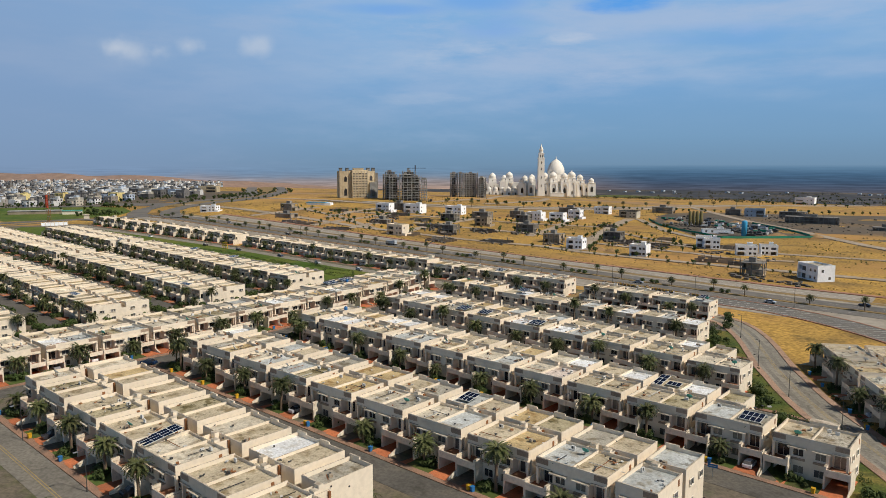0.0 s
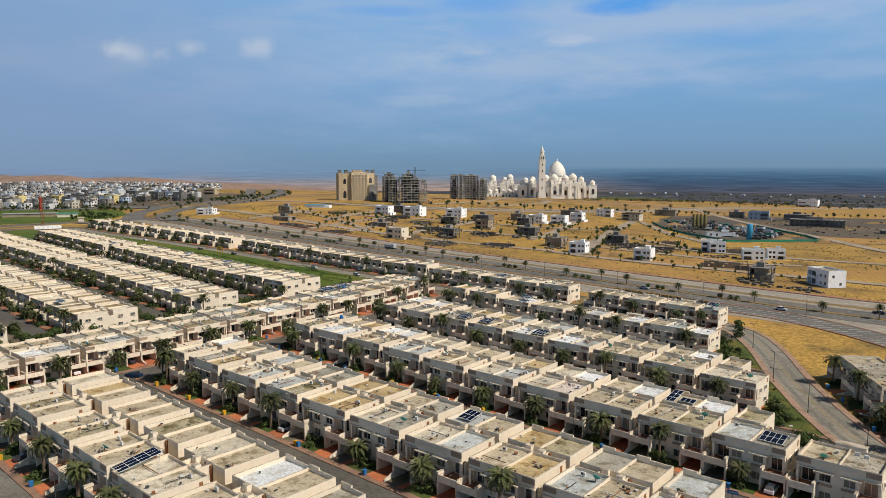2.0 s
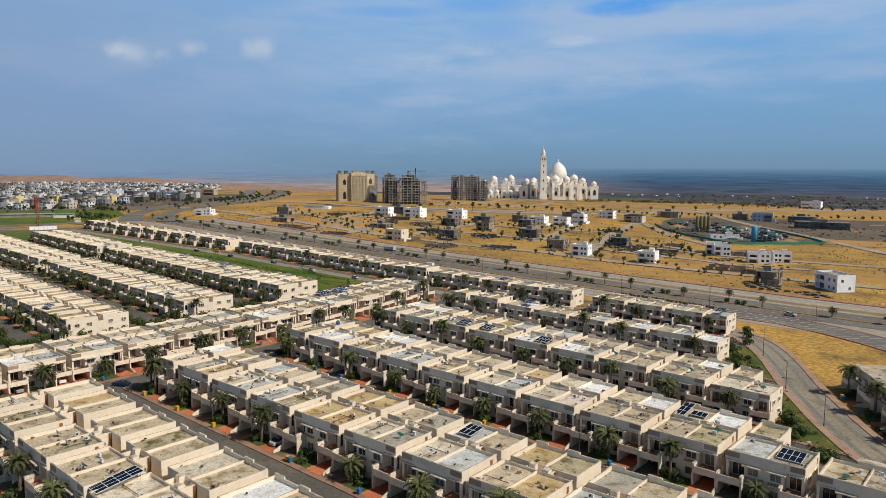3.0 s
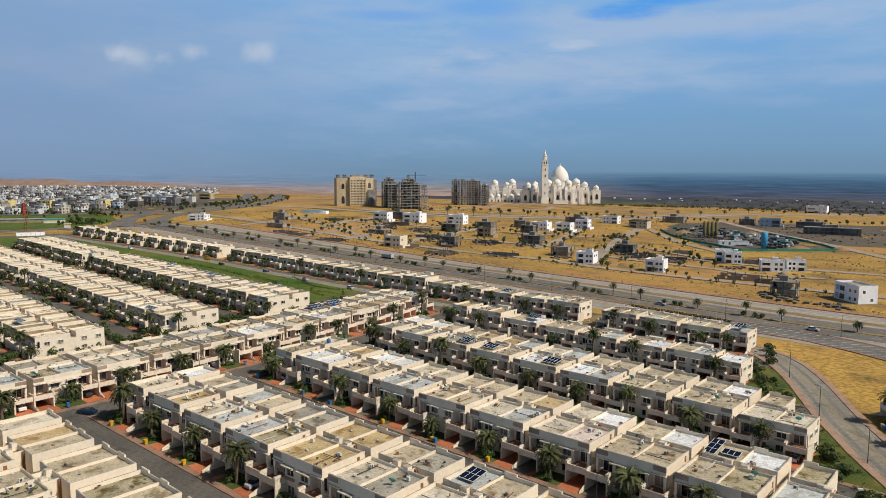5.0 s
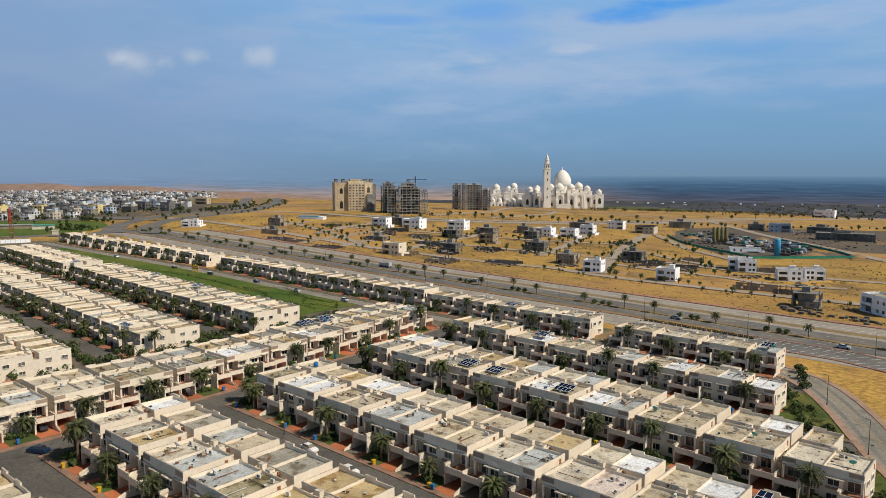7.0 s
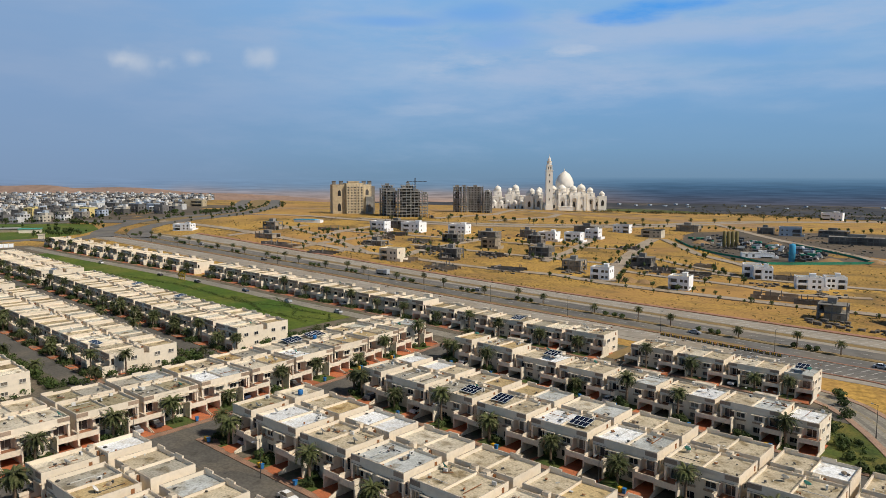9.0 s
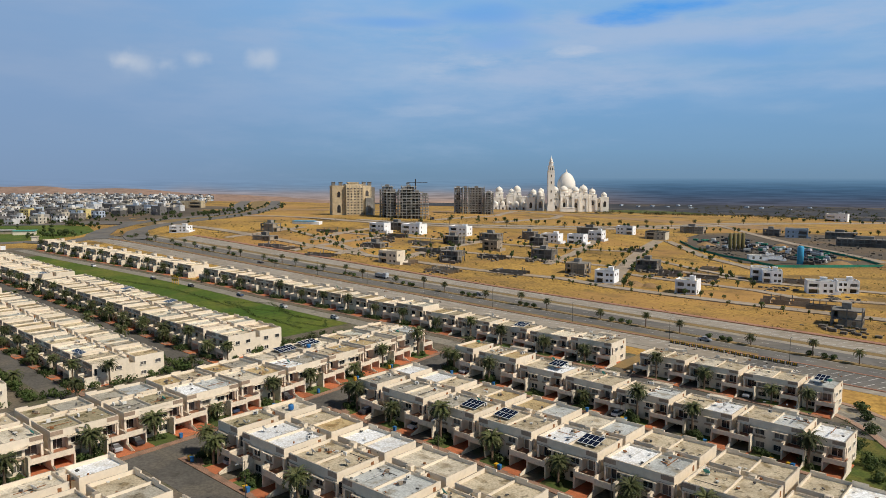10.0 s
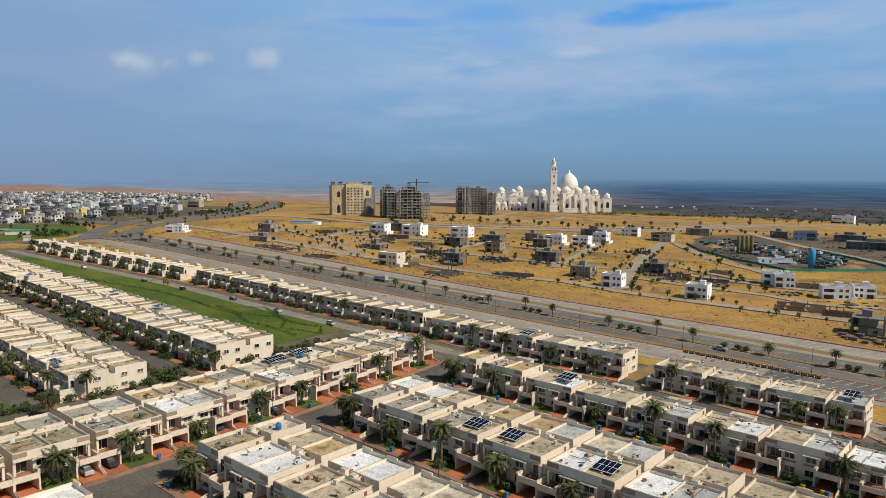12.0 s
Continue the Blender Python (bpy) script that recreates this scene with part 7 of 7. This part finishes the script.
def truck_model():
    t = thing("lorry", "parked lorry in a dusty yard", "lorry", "lorries")
    part("cab", boxes((-1.2, 1.2, -4.2, -2.2, 0.7, 3.0), (-1.1, 1.1, -4.3, -2.6, 1.8, 2.7)), CARPAINT, t)
    part("load_bed", boxes((-1.25, 1.25, -2.0, 4.2, 0.9, 2.5)), METAL, t)
    for y in (-3.2, 1.8, 3.2):
        for x in (-1.1, 1.1):
            part("wheel", boxes((x - 0.18, x + 0.18, y - 0.45, y + 0.45, 0, 0.9)), RUBBER, t)
    return t


lorry = truck_model()
for i, (x, y, t) in enumerate(((-240, 640, 20), (-232, 648, 40), (-226, 655, 10), (-246, 655, 70), (-212, 640, 30), (-205, 648, 100), (-270, 640, 50), (-280, 628, 20), (-215, 660, 60), (-330, 317.5, 90), (-560, 600, 60), (-250, 632, 140), (-222, 636, 15), (-236, 664, 80), (-258, 660, 33), (-200, 632, 66), (-188, 612, 10), (-270, 655, 120), (-208, 622, 45))):
    m = pose(x, y, ground_z(x, y) + 0.15, 0, 0, t)
    if i:
        copy_thing(lorry, m)
    else:
        lorry.matrix_basis = m
mast = thing("lattice_mast", "thin red and white lattice mast beside the park lawn", "mast")
mast.matrix_basis = pose(-621, 212, ground_z(-621, 212), 0, 0, 20)
for x, y in ((-0.9, -0.9), (0.9, -0.9), (-0.9, 0.9), (0.9, 0.9)):
    part("leg", boxes((x - 0.11, x + 0.11, y - 0.11, y + 0.11, -0.5, 24)), RUST, mast)
for i in range(8):
    z = 1.5 + 3 * i
    part("brace", boxes((-1.0, 1.0, -1.0, -0.8, z, z + 0.3), (-1.0, 1.0, 0.8, 1.0, z, z + 0.3), (-1.0, -0.8, -0.8, 0.8, z, z + 0.3), (0.8, 1.0, -0.8, 0.8, z, z + 0.16)), METAL if i % 2 else RUST, mast)
part("antenna_panel", boxes((-1.9, -1.0, -1.1, 1.1, 12.0, 22.5)), RED, mast, "red sheeted panel on the mast")
boundary = thing("boundary_wall", "low white wall at the end of the terraces", "wall")
boundary.matrix_basis = pose(-588.5, 204.5, ground_z(-588.5, 204.5), 0, 0, 75)
part("panel", boxes((-9, 9, -0.2, 0.2, -0.5, 2.6)), WHITE, boundary)
for i in range(7):
    part("pier", boxes((-9.2 + 3 * i, -8.8 + 3 * i, -0.3, 0.3, -0.5, 2.9)), TRIM, boundary)
for x, y, w, d, h, roof_m, lab in ((-737, 240, 44, 12, 3.0, SLAB, "low shed with a flat grey roof in the park"), (-707, 262, 16, 9, 3.4, TEAL, "low shed with a faded teal roof in the park"),
                                   (-636, 247, 4, 4, 3.6, TRIM, "small cream kiosk beside the park road")):
    b = thing("park_shed", lab, "shed", "park sheds")
    b.matrix_basis = pose(x, y, ground_z(x, y), 0, 0, 62)
    part("wall", boxes((-w / 2, w / 2, -d / 2, d / 2, -0.5, h)), BLOCKWORK if w > 30 else TRIM, b)
    part("roof", boxes((-w / 2 - 0.6, w / 2 + 0.6, -d / 2 - 0.6, d / 2 + 0.6, h, h + 0.4)), roof_m, b)
b = thing("long_shed", "long low shed with a blue sheet roof", "shed")
b.matrix_basis = pose(-583, 458, ground_z(-583, 458), 0, 0, 30)
part("wall", boxes((-13, 13, -4, 4, -0.5, 2.4)), WHITE, b)
part("roof", boxes((-13.5, 8, -4.5, 4.5, 2.4, 2.9)), SILOBLUE, b)

# ---- town ----


def town_house(seed):
    r = random.Random(seed)
    w, d, h = r.uniform(9, 14), r.uniform(9, 12), r.choice((6.0, 7.0, 8.0, 9.5))
    v = thing("town_house", "plain flat-roofed town house among many others", "house", "town houses")
    bm = boxes((-w / 2, w / 2, -d / 2, d / 2, -2, h), (-w * 0.2, w * 0.2, -d / 2 - 1.5, -d / 2, h * 0.4, h * 0.75))
    n0 = len(bm.faces)
    me = mesh("wall", bm, CITY)
    o = new("wall", me)
    o.parent = v
    part("stair_head", boxes((-w * 0.1, w * 0.3, 0, d * 0.35, h, h + 2.6), (-w / 2, w / 2, -d / 2, -d / 2 + 0.3, h, h + 1)), CITY, v)
    f = max(2, int(h / 3.5))
    pane = boxes(*[(x - 0.9, x + 0.9, -d / 2 - 0.06, -d / 2 + 0.1, 0.9 + k * 3.4, 2.6 + k * 3.4) for x in (-w * 0.33, w * 0.33) for k in range(f)],
                 *[(w / 2 - 0.1, w / 2 + 0.06, y - 0.9, y + 0.9, 0.9 + k * 3.4, 2.6 + k * 3.4) for y in (-d * 0.25, d * 0.2) for k in range(f)])
    tagged(part("glazing", pane, GLASS, v), kind="stuff")
    return v


far_town = {"wall": bmesh.new(), "pane": bmesh.new()}


def far_block(x, y, z, turn):
    """One house of the far town, added to the joined mass: walls, stair head, parapet and windows."""
    r = random.Random(int(x * 7 + y * 3))
    w, d, h = r.uniform(7, 12), r.uniform(8, 11), r.choice((5.0, 5.5, 6.5, 7.5))
    m = pose(x, y, z, 0, 0, turn)
    for key, rows in (("wall", [(-w / 2, w / 2, -d / 2, d / 2, -2, h), (-w * 0.1, w * 0.3, 0, d * 0.35, h, h + 2.6), (-w * 0.2, w * 0.2, -d / 2 - 1.5, -d / 2, h * 0.4, h * 0.75)]),
                      ("pane", [(q - 0.9, q + 0.9, -d / 2 - 0.06, -d / 2 + 0.1, 0.9 + k * 3.4, 2.6 + k * 3.4) for q in (-w * 0.36, w * 0.36) for k in range(2)] + [(w / 2 - 0.1, w / 2 + 0.06, q - 0.9, q + 0.9, 0.9 + k * 3.4, 2.6 + k * 3.4) for q in (-d * 0.25, d * 0.2) for k in range(2)])):
        bm = far_town[key]
        n0 = len(bm.verts)
        for q in rows:
            bx(bm, *q)
        bm.verts.ensure_lookup_table()
        for v in bm.verts[n0:]:
            v.co = m @ v.co


def island_paint():
    """Town paint whose tone changes from house to house of the joined mass."""
    m = bpy.data.materials.new("far_town_paint")
    m.use_nodes = True
    n, l = m.node_tree.nodes, m.node_tree.links
    ramp = n.new("ShaderNodeValToRGB")
    ramp.color_ramp.interpolation = "CONSTANT"
    els = ramp.color_ramp.elements
    for i, c in enumerate(((0.58, 0.57, 0.55), (0.30, 0.30, 0.30), (0.11, 0.11, 0.115), (0.46, 0.41, 0.34), (0.66, 0.66, 0.65), (0.38, 0.44, 0.52), (0.17, 0.16, 0.15))):
        e = els[i] if i < 2 else els.new(i / 7)
        e.position, e.color = i / 7, (*c, 1)
    l.new(n.new("ShaderNodeNewGeometry").outputs["Random Per Island"], ramp.inputs[0])
    p = n["Principled BSDF"]
    p.inputs["Roughness"].default_value = 0.9
    l.new(ramp.outputs[0], p.inputs["Base Color"])
    return m


town = [town_house(200 + i) for i in range(9)]
town_count = [0] * 9
rng = random.Random(77)
for row in range(24):
    dist = 905 + row * 27 + (12 if row % 2 else 0)
    azi = 54.0
    while azi < 76.5:
        x, y = -dist * math.sin(radians(azi)), dist * math.cos(radians(azi))
        if y > 400 + 0.675 * (-x - 753):                          # keep clear of the dual road
            azi += 0.4
            continue
        if row >= 5 and rng.random() < 0.94:
            far_block(x + rng.uniform(-3, 3), y + rng.uniform(-3, 3), ground_z(x, y) + 3 * smooth((dist - 1000) / 500), 28 + rng.choice((0, 90)) + rng.uniform(-3, 3))
        elif row < 5 and rng.random() < 0.92:
            k = rng.randrange(9)
            m = pose(x + rng.uniform(-3, 3), y + rng.uniform(-3, 3), ground_z(x, y) + 3 * smooth((dist - 1000) / 500), 0, 0, 28 + rng.choice((0, 0, 90, -90)) + rng.uniform(-3, 3))
            if town_count[k]:
                copy_thing(town[k], m)
            else:
                town[k].matrix_basis = m
            town_count[k] += 1
        azi += math.degrees((16.5 if row < 5 else 13.5) / dist) * rng.uniform(0.95, 1.35)
for key, m, lab in (("wall", island_paint(), "flat-roofed grey and white houses of the far town"), ("pane", GLASS, "dark windows of the far town houses")):
    me = bpy.data.meshes.new("far_town_" + key)
    far_town[key].to_mesh(me)
    far_town[key].free()
    me.materials.append(m)
    tagged(new("far_town_" + key, me), lab, "houses", kind="stuff")
for k, (x, y) in enumerate(((-842, 362), (-940, 338), (-1000, 312))):
    plain_house(x, y, 25, 13, 12, 10, YELLOW_PAINT, "pale yellow town house with a flat roof", 3, "yellow_house")

# ---- scrub and distant trees, past counting ----


def tree_clump(bm, rng, at, size, leaves):
    """A small tree: a short stem and a round, uneven crown of overlapping lobes."""
    at = Vector(at)
    w = size * 0.06
    bx(bm, at.x - w, at.x + w, at.y - w, at.y + w, at.z - 0.3, at.z + size * 0.8)
    lobes = [(Vector((rng.uniform(-0.32, 0.32), rng.uniform(-0.32, 0.32), rng.uniform(0.75, 1.15))) * size, rng.uniform(0.38, 0.55) * size) for _ in range(4)]
    for i in range(leaves):
        c, r_ = lobes[i % 4]
        n = Vector((rng.gauss(0, 1), rng.gauss(0, 1), rng.gauss(0.2, 1))).normalized()
        p = at + c + n * r_ * rng.uniform(0.6, 1.05)
        t = n.orthogonal().normalized()
        t.rotate(Matrix.Rotation(rng.uniform(0, 6.28), 3, n))
        u, e = n.cross(t), size * rng.uniform(0.13, 0.24)
        bm.faces.new([bm.verts.new(p - t * e), bm.verts.new(p + u * e * 0.7 - n * e * 0.3), bm.verts.new(p + t * e), bm.verts.new(p - u * e * 0.7 - n * e * 0.2)])


def scatter(name, spots, size, leaves, material, label, seed, flat=0.8, trees=False):
    r = random.Random(seed)
    bm = bmesh.new()
    for x, y in spots:
        s = size * r.uniform(0.6, 1.4)
        if trees:
            tree_clump(bm, r, (x, y, ground_z(x, y)), s, leaves)
        else:
            clump(bm, r, (x, y, ground_z(x, y) - 0.1), s, leaves, flat)
    me = bpy.data.meshes.new(name)
    bm.to_mesh(me)
    bm.free()
    me.materials.append(material)
    return tagged(new(name, me), label, "shrubs", kind="stuff")


r = random.Random(9)
field_spots = []
while len(field_spots) < 1500:
    x, y = r.uniform(-640, 40), r.uniform(352, 760)
    if y < 352 + (0 if x > -500 else 20):
        continue
    if noise.noise((x * 0.012, y * 0.012, 3)) + r.uniform(-0.3, 0.3) > 0.08:
        field_spots.append((x, y))
hedges = []
for line in ([(-345, 221), (-317, 219), (-310, 221), (-291, 215), (-284, 217), (-262, 216)], [(-300, 230), (-285, 227), (-268, 229)], [(-400, 216), (-372, 221), (-345, 221)], [(-430, 210), (-400, 216)], [(-326, 222), (-311, 235), (-289, 229), (-307, 222), (-326, 222)], [(-283, 226), (-268, 231), (-259, 224), (-276, 219), (-283, 226)]):
    for (ax, ay), (bx_, by) in zip(line, line[1:]):
        n = int(math.hypot(bx_ - ax, by - ay) / 0.9)
        hedges += [(ax + (bx_ - ax) * i / n, ay + (by - ay) * i / n) for i in range(n)]
scatter("park_hedge", hedges, 0.9, 22, LEAF, "low dark clipped hedges on the green", 31)
gardens = []
for x, y, turn, kind, ob in pairs:
    if x < -225:
        gardens += [local(x, y, turn, r.uniform(-2.7, 2.7), r.uniform(-5.2, -1.6)) for _ in range(11)]
        gardens += [local(x, y, turn, r.uniform(-7, 7), r.uniform(-15.8, -13.9)) for _ in range(9 if y < 225 else 0)]
        gardens += [local(x, y, turn, r.uniform(-7, 7), r.uniform(19, 22)) for _ in range(3)]
gardens += [(r.uniform(-246, -243) if r.random() < 0.6 else r.uniform(-234, -231), r.uniform(50, 232)) for _ in range(110)]
gardens += [(r.uniform(-540, -226), 199 + r.uniform(-2, 2) - 14 * smooth((-x - 330) / 260)) for x in range(60)]
verge = []
for (ax, ay), (bx_, by) in zip(beside(ACCESS, -11)[2:-3], beside(ACCESS, -11)[3:-2]):
    for _ in range(16):
        f = r.random()
        verge.append((ax + (bx_ - ax) * f + r.gauss(0, 2.2), ay + (by - ay) * f + r.gauss(0, 2.2)))
scatter("verge_plants", verge, 0.8, 40, LEAF, "low leafy plants on the rough green verge", 33)
trees = []
for x, y, turn, kind, ob in pairs:
    if x < -240 and y < 225:
        trees += [local(x, y, turn, r.uniform(-7, 7), r.uniform(-15.6, -13.9)) for _ in range(4)]
trees += [(r.uniform(-246, -242) if r.random() < 0.55 else r.uniform(-234, -231), r.uniform(50, 232)) for _ in range(80)]
scatter("street_trees", trees, 1.75, 130, LEAF, "small dark trees along the streets of the terraces", 34, 1.2)
scatter("garden_shrubs", gardens, 1.45, 60, LEAF, "dense green shrubs in the gardens of the terraces", 32)
rubble = bmesh.new()
for x, y, n, spread in [(x + 3, y - 4, 26, 9) for x, y in ((-331, 366), (-306, 398), (-395, 425), (-430, 450), (-385, 415), (-310, 560), (-235, 462), (-460, 440), (-352, 440), (-215, 455), (-278, 424), (-256, 470), (-121, 366), (-329, 460), (-142, 440), (-175, 455), (-100, 362))] + [(-250, 630, 160, 40), (-215, 650, 160, 40), (-190, 740, 60, 50), (-225, 800, 60, 50), (-120, 700, 60, 60), (-420, 520, 60, 50), (-480, 470, 40, 40)]:
    for _ in range(n):
        px, py, e = x + r.gauss(0, spread * 0.6), y + r.gauss(0, spread * 0.5), r.uniform(0.25, 1.1)
        z = ground_z(px, py)
        bx(rubble, px - e * r.uniform(0.5, 2), px + e, py - e, py + e * r.uniform(0.4, 1.4), z - 0.2, z + e * r.uniform(0.5, 1.3))
me = bpy.data.meshes.new("rubble")
rubble.to_mesh(me)
rubble.free()
me.materials.append(DARKBLOCK)
tagged(new("rubble", me), "heaps of broken blocks and rubble on building plots", "rubble", kind="stuff")
town_trees = []
for line, off in ((beside(TOWN_LANES[0][3:-2], 12), 2.0), (beside(TOWN_LANES[0][3:-2], -12), 2.0), (beside(TOWN_LANES[1][3:-2], -12), 2.0), (beside(TOWN_LANES[1][3:-2], 12), 2.0), (beside(TOWN_FRONT, -12), 3.5)):
    for (ax, ay), (bx_, by) in zip(line, line[1:]):
        for _ in range(int(math.hypot(bx_ - ax, by - ay) / 13)):
            f = r.random()
            town_trees.append((ax + (bx_ - ax) * f + r.gauss(0, off), ay + (by - ay) * f + r.gauss(0, off)))
for _ in range(700):
    azi, dist = radians(r.uniform(61, 77)), 885 + 420 * r.random() ** 1.3
    town_trees.append((-dist * math.sin(azi), dist * math.cos(azi)))
scatter("town_trees", town_trees, 1.9, 70, LEAF, "dark trees along the roads and among the town houses", 41, 1.2, True)
scatter("field_shrubs", field_spots, 0.9, 30, LEAF, "scattered dusty shrubs on dry grass", 21)
tree_spots = []
for line in ([(-241, 404), (-258, 438), (-287, 513), (-318, 600)], [(-420, 430), (-333, 458), (-240, 482), (-185, 470)], [(-273, 402), (-203, 393), (-152, 393), (-90, 396)], [(-600, 425), (-480, 400), (-400, 372)], [(-520, 430), (-440, 480), (-380, 510), (-300, 560)],
             [(-261, 449), (-228, 443), (-178, 438)], [(-276, 525), (-236, 500), (-199, 480)], [(-290, 610), (-260, 571), (-218, 535)], [(-455, 349), (-460, 376), (-470, 426), (-478, 460)], [(-485, 388), (-510, 440)], [(-378, 372), (-394, 412), (-403, 451), (-414, 510)], [(-312, 445), (-331, 510), (-360, 585)]):
    for (ax, ay), (bx_, by) in zip(line, line[1:]):
        q = math.hypot(bx_ - ax, by - ay)
        for i in range(max(1, int(q / 7))):
            f = (i + r.uniform(0.1, 0.9)) / max(1, int(q / 7))
            side_ = r.choice((-6.5, 6.5)) + r.uniform(-0.8, 0.8)
            tree_spots.append((ax + (bx_ - ax) * f - (by - ay) / q * side_, ay + (by - ay) * f + (bx_ - ax) / q * side_))
weeds = []
for line in ([(-700, 364), (-420, 364), (-330, 378), (-273, 396), (-203, 384), (-152, 378), (-90, 383), (60, 390)], [(-600, 352), (-300, 352), (0, 356)], [(-420, 424), (-333, 452), (-240, 476), (-134, 466), (60, 494)], [(-400, 372), (-333, 458), (-300, 560)], [(-560, 600), (-440, 690), (-330, 690)]):
    for (ax, ay), (bx_, by) in zip(line, line[1:]):
        for _ in range(int(math.hypot(bx_ - ax, by - ay) / 0.9)):
            f = r.random()
            if noise.noise((f * 40 + ax, ay, 5)) > -0.15:
                weeds.append((ax + (bx_ - ax) * f + r.gauss(0, 4), ay + (by - ay) * f + r.gauss(0, 4)))
scatter("dry_weeds", weeds, 0.75, 16, SCRUB, "low dry weeds beside the dusty tracks", 35, 0.6)
scatter("roadside_trees", tree_spots, 2.1, 70, LEAF, "small dark trees beside dusty tracks", 22, 1.1, True)
far_spots = [(x, y + r.uniform(-8, 8)) for x, y in [(-560 + i * 7, 640 + (i * 7) * 0.72 + r.uniform(-4, 4)) for i in range(0, 120)]]
far_spots += [(r.uniform(-500, 500), r.uniform(1150, 1600)) for _ in range(260)]
far_spots += [(-900 * math.sin(a) * q, 900 * math.cos(a) * q) for a, q in [(radians(r.uniform(61, 77)), r.uniform(0.98, 1.75)) for _ in range(520)]]
far_spots += [(-672 + r.gauss(0, 9), 272 + r.gauss(0, 12)) for _ in range(26)] + [(-800 + 70 * f + r.gauss(0, 4), 326 + 8 * f + r.gauss(0, 3)) for f in [r.random() for _ in range(26)]] + [(r.uniform(-850, -700), r.uniform(225, 325)) for _ in range(12)]
far_spots += [(-690 - 140 * f + r.uniform(-5, 5), 352 + 190 * f + r.uniform(-5, 5)) for f in [r.random() for _ in range(50)]]
scatter("distant_trees", far_spots, 2.5, 110, LEAF, "dark trees and scrub far off", 23, 1.1, True)
far_rows = [(-1420 * math.sin(a) + r.gauss(0, 9), 1420 * math.cos(a) + r.gauss(0, 14)) for a in [radians(r.uniform(-12, 31)) for _ in range(330)]]
plain = far_rows + [(x, y) for x, y in [(r.uniform(-700, 1000), r.uniform(1250, 1800)) for _ in range(500)]]
specks = bmesh.new()
for _ in range(26):
    a, dist = radians(r.uniform(-10, 30)), 1870 - 160 * r.random() ** 2
    x, y, e = -dist * math.sin(a), dist * math.cos(a), r.uniform(1.5, 4)
    z = ground_z(x, y)
    bx(specks, x - e, x + e, y - 5, y + 5, z - 1, z + r.uniform(2, 4))
me = bpy.data.meshes.new("far_buildings")
specks.to_mesh(me)
specks.free()
me.materials.append(CITY)
tagged(new("far_buildings", me), "tiny pale buildings far off on the plain", "houses", kind="stuff")
scatter("plain_scrub", plain, 5.0, 24, SCRUB, "dark scrub on the distant plain", 24, 0.6)
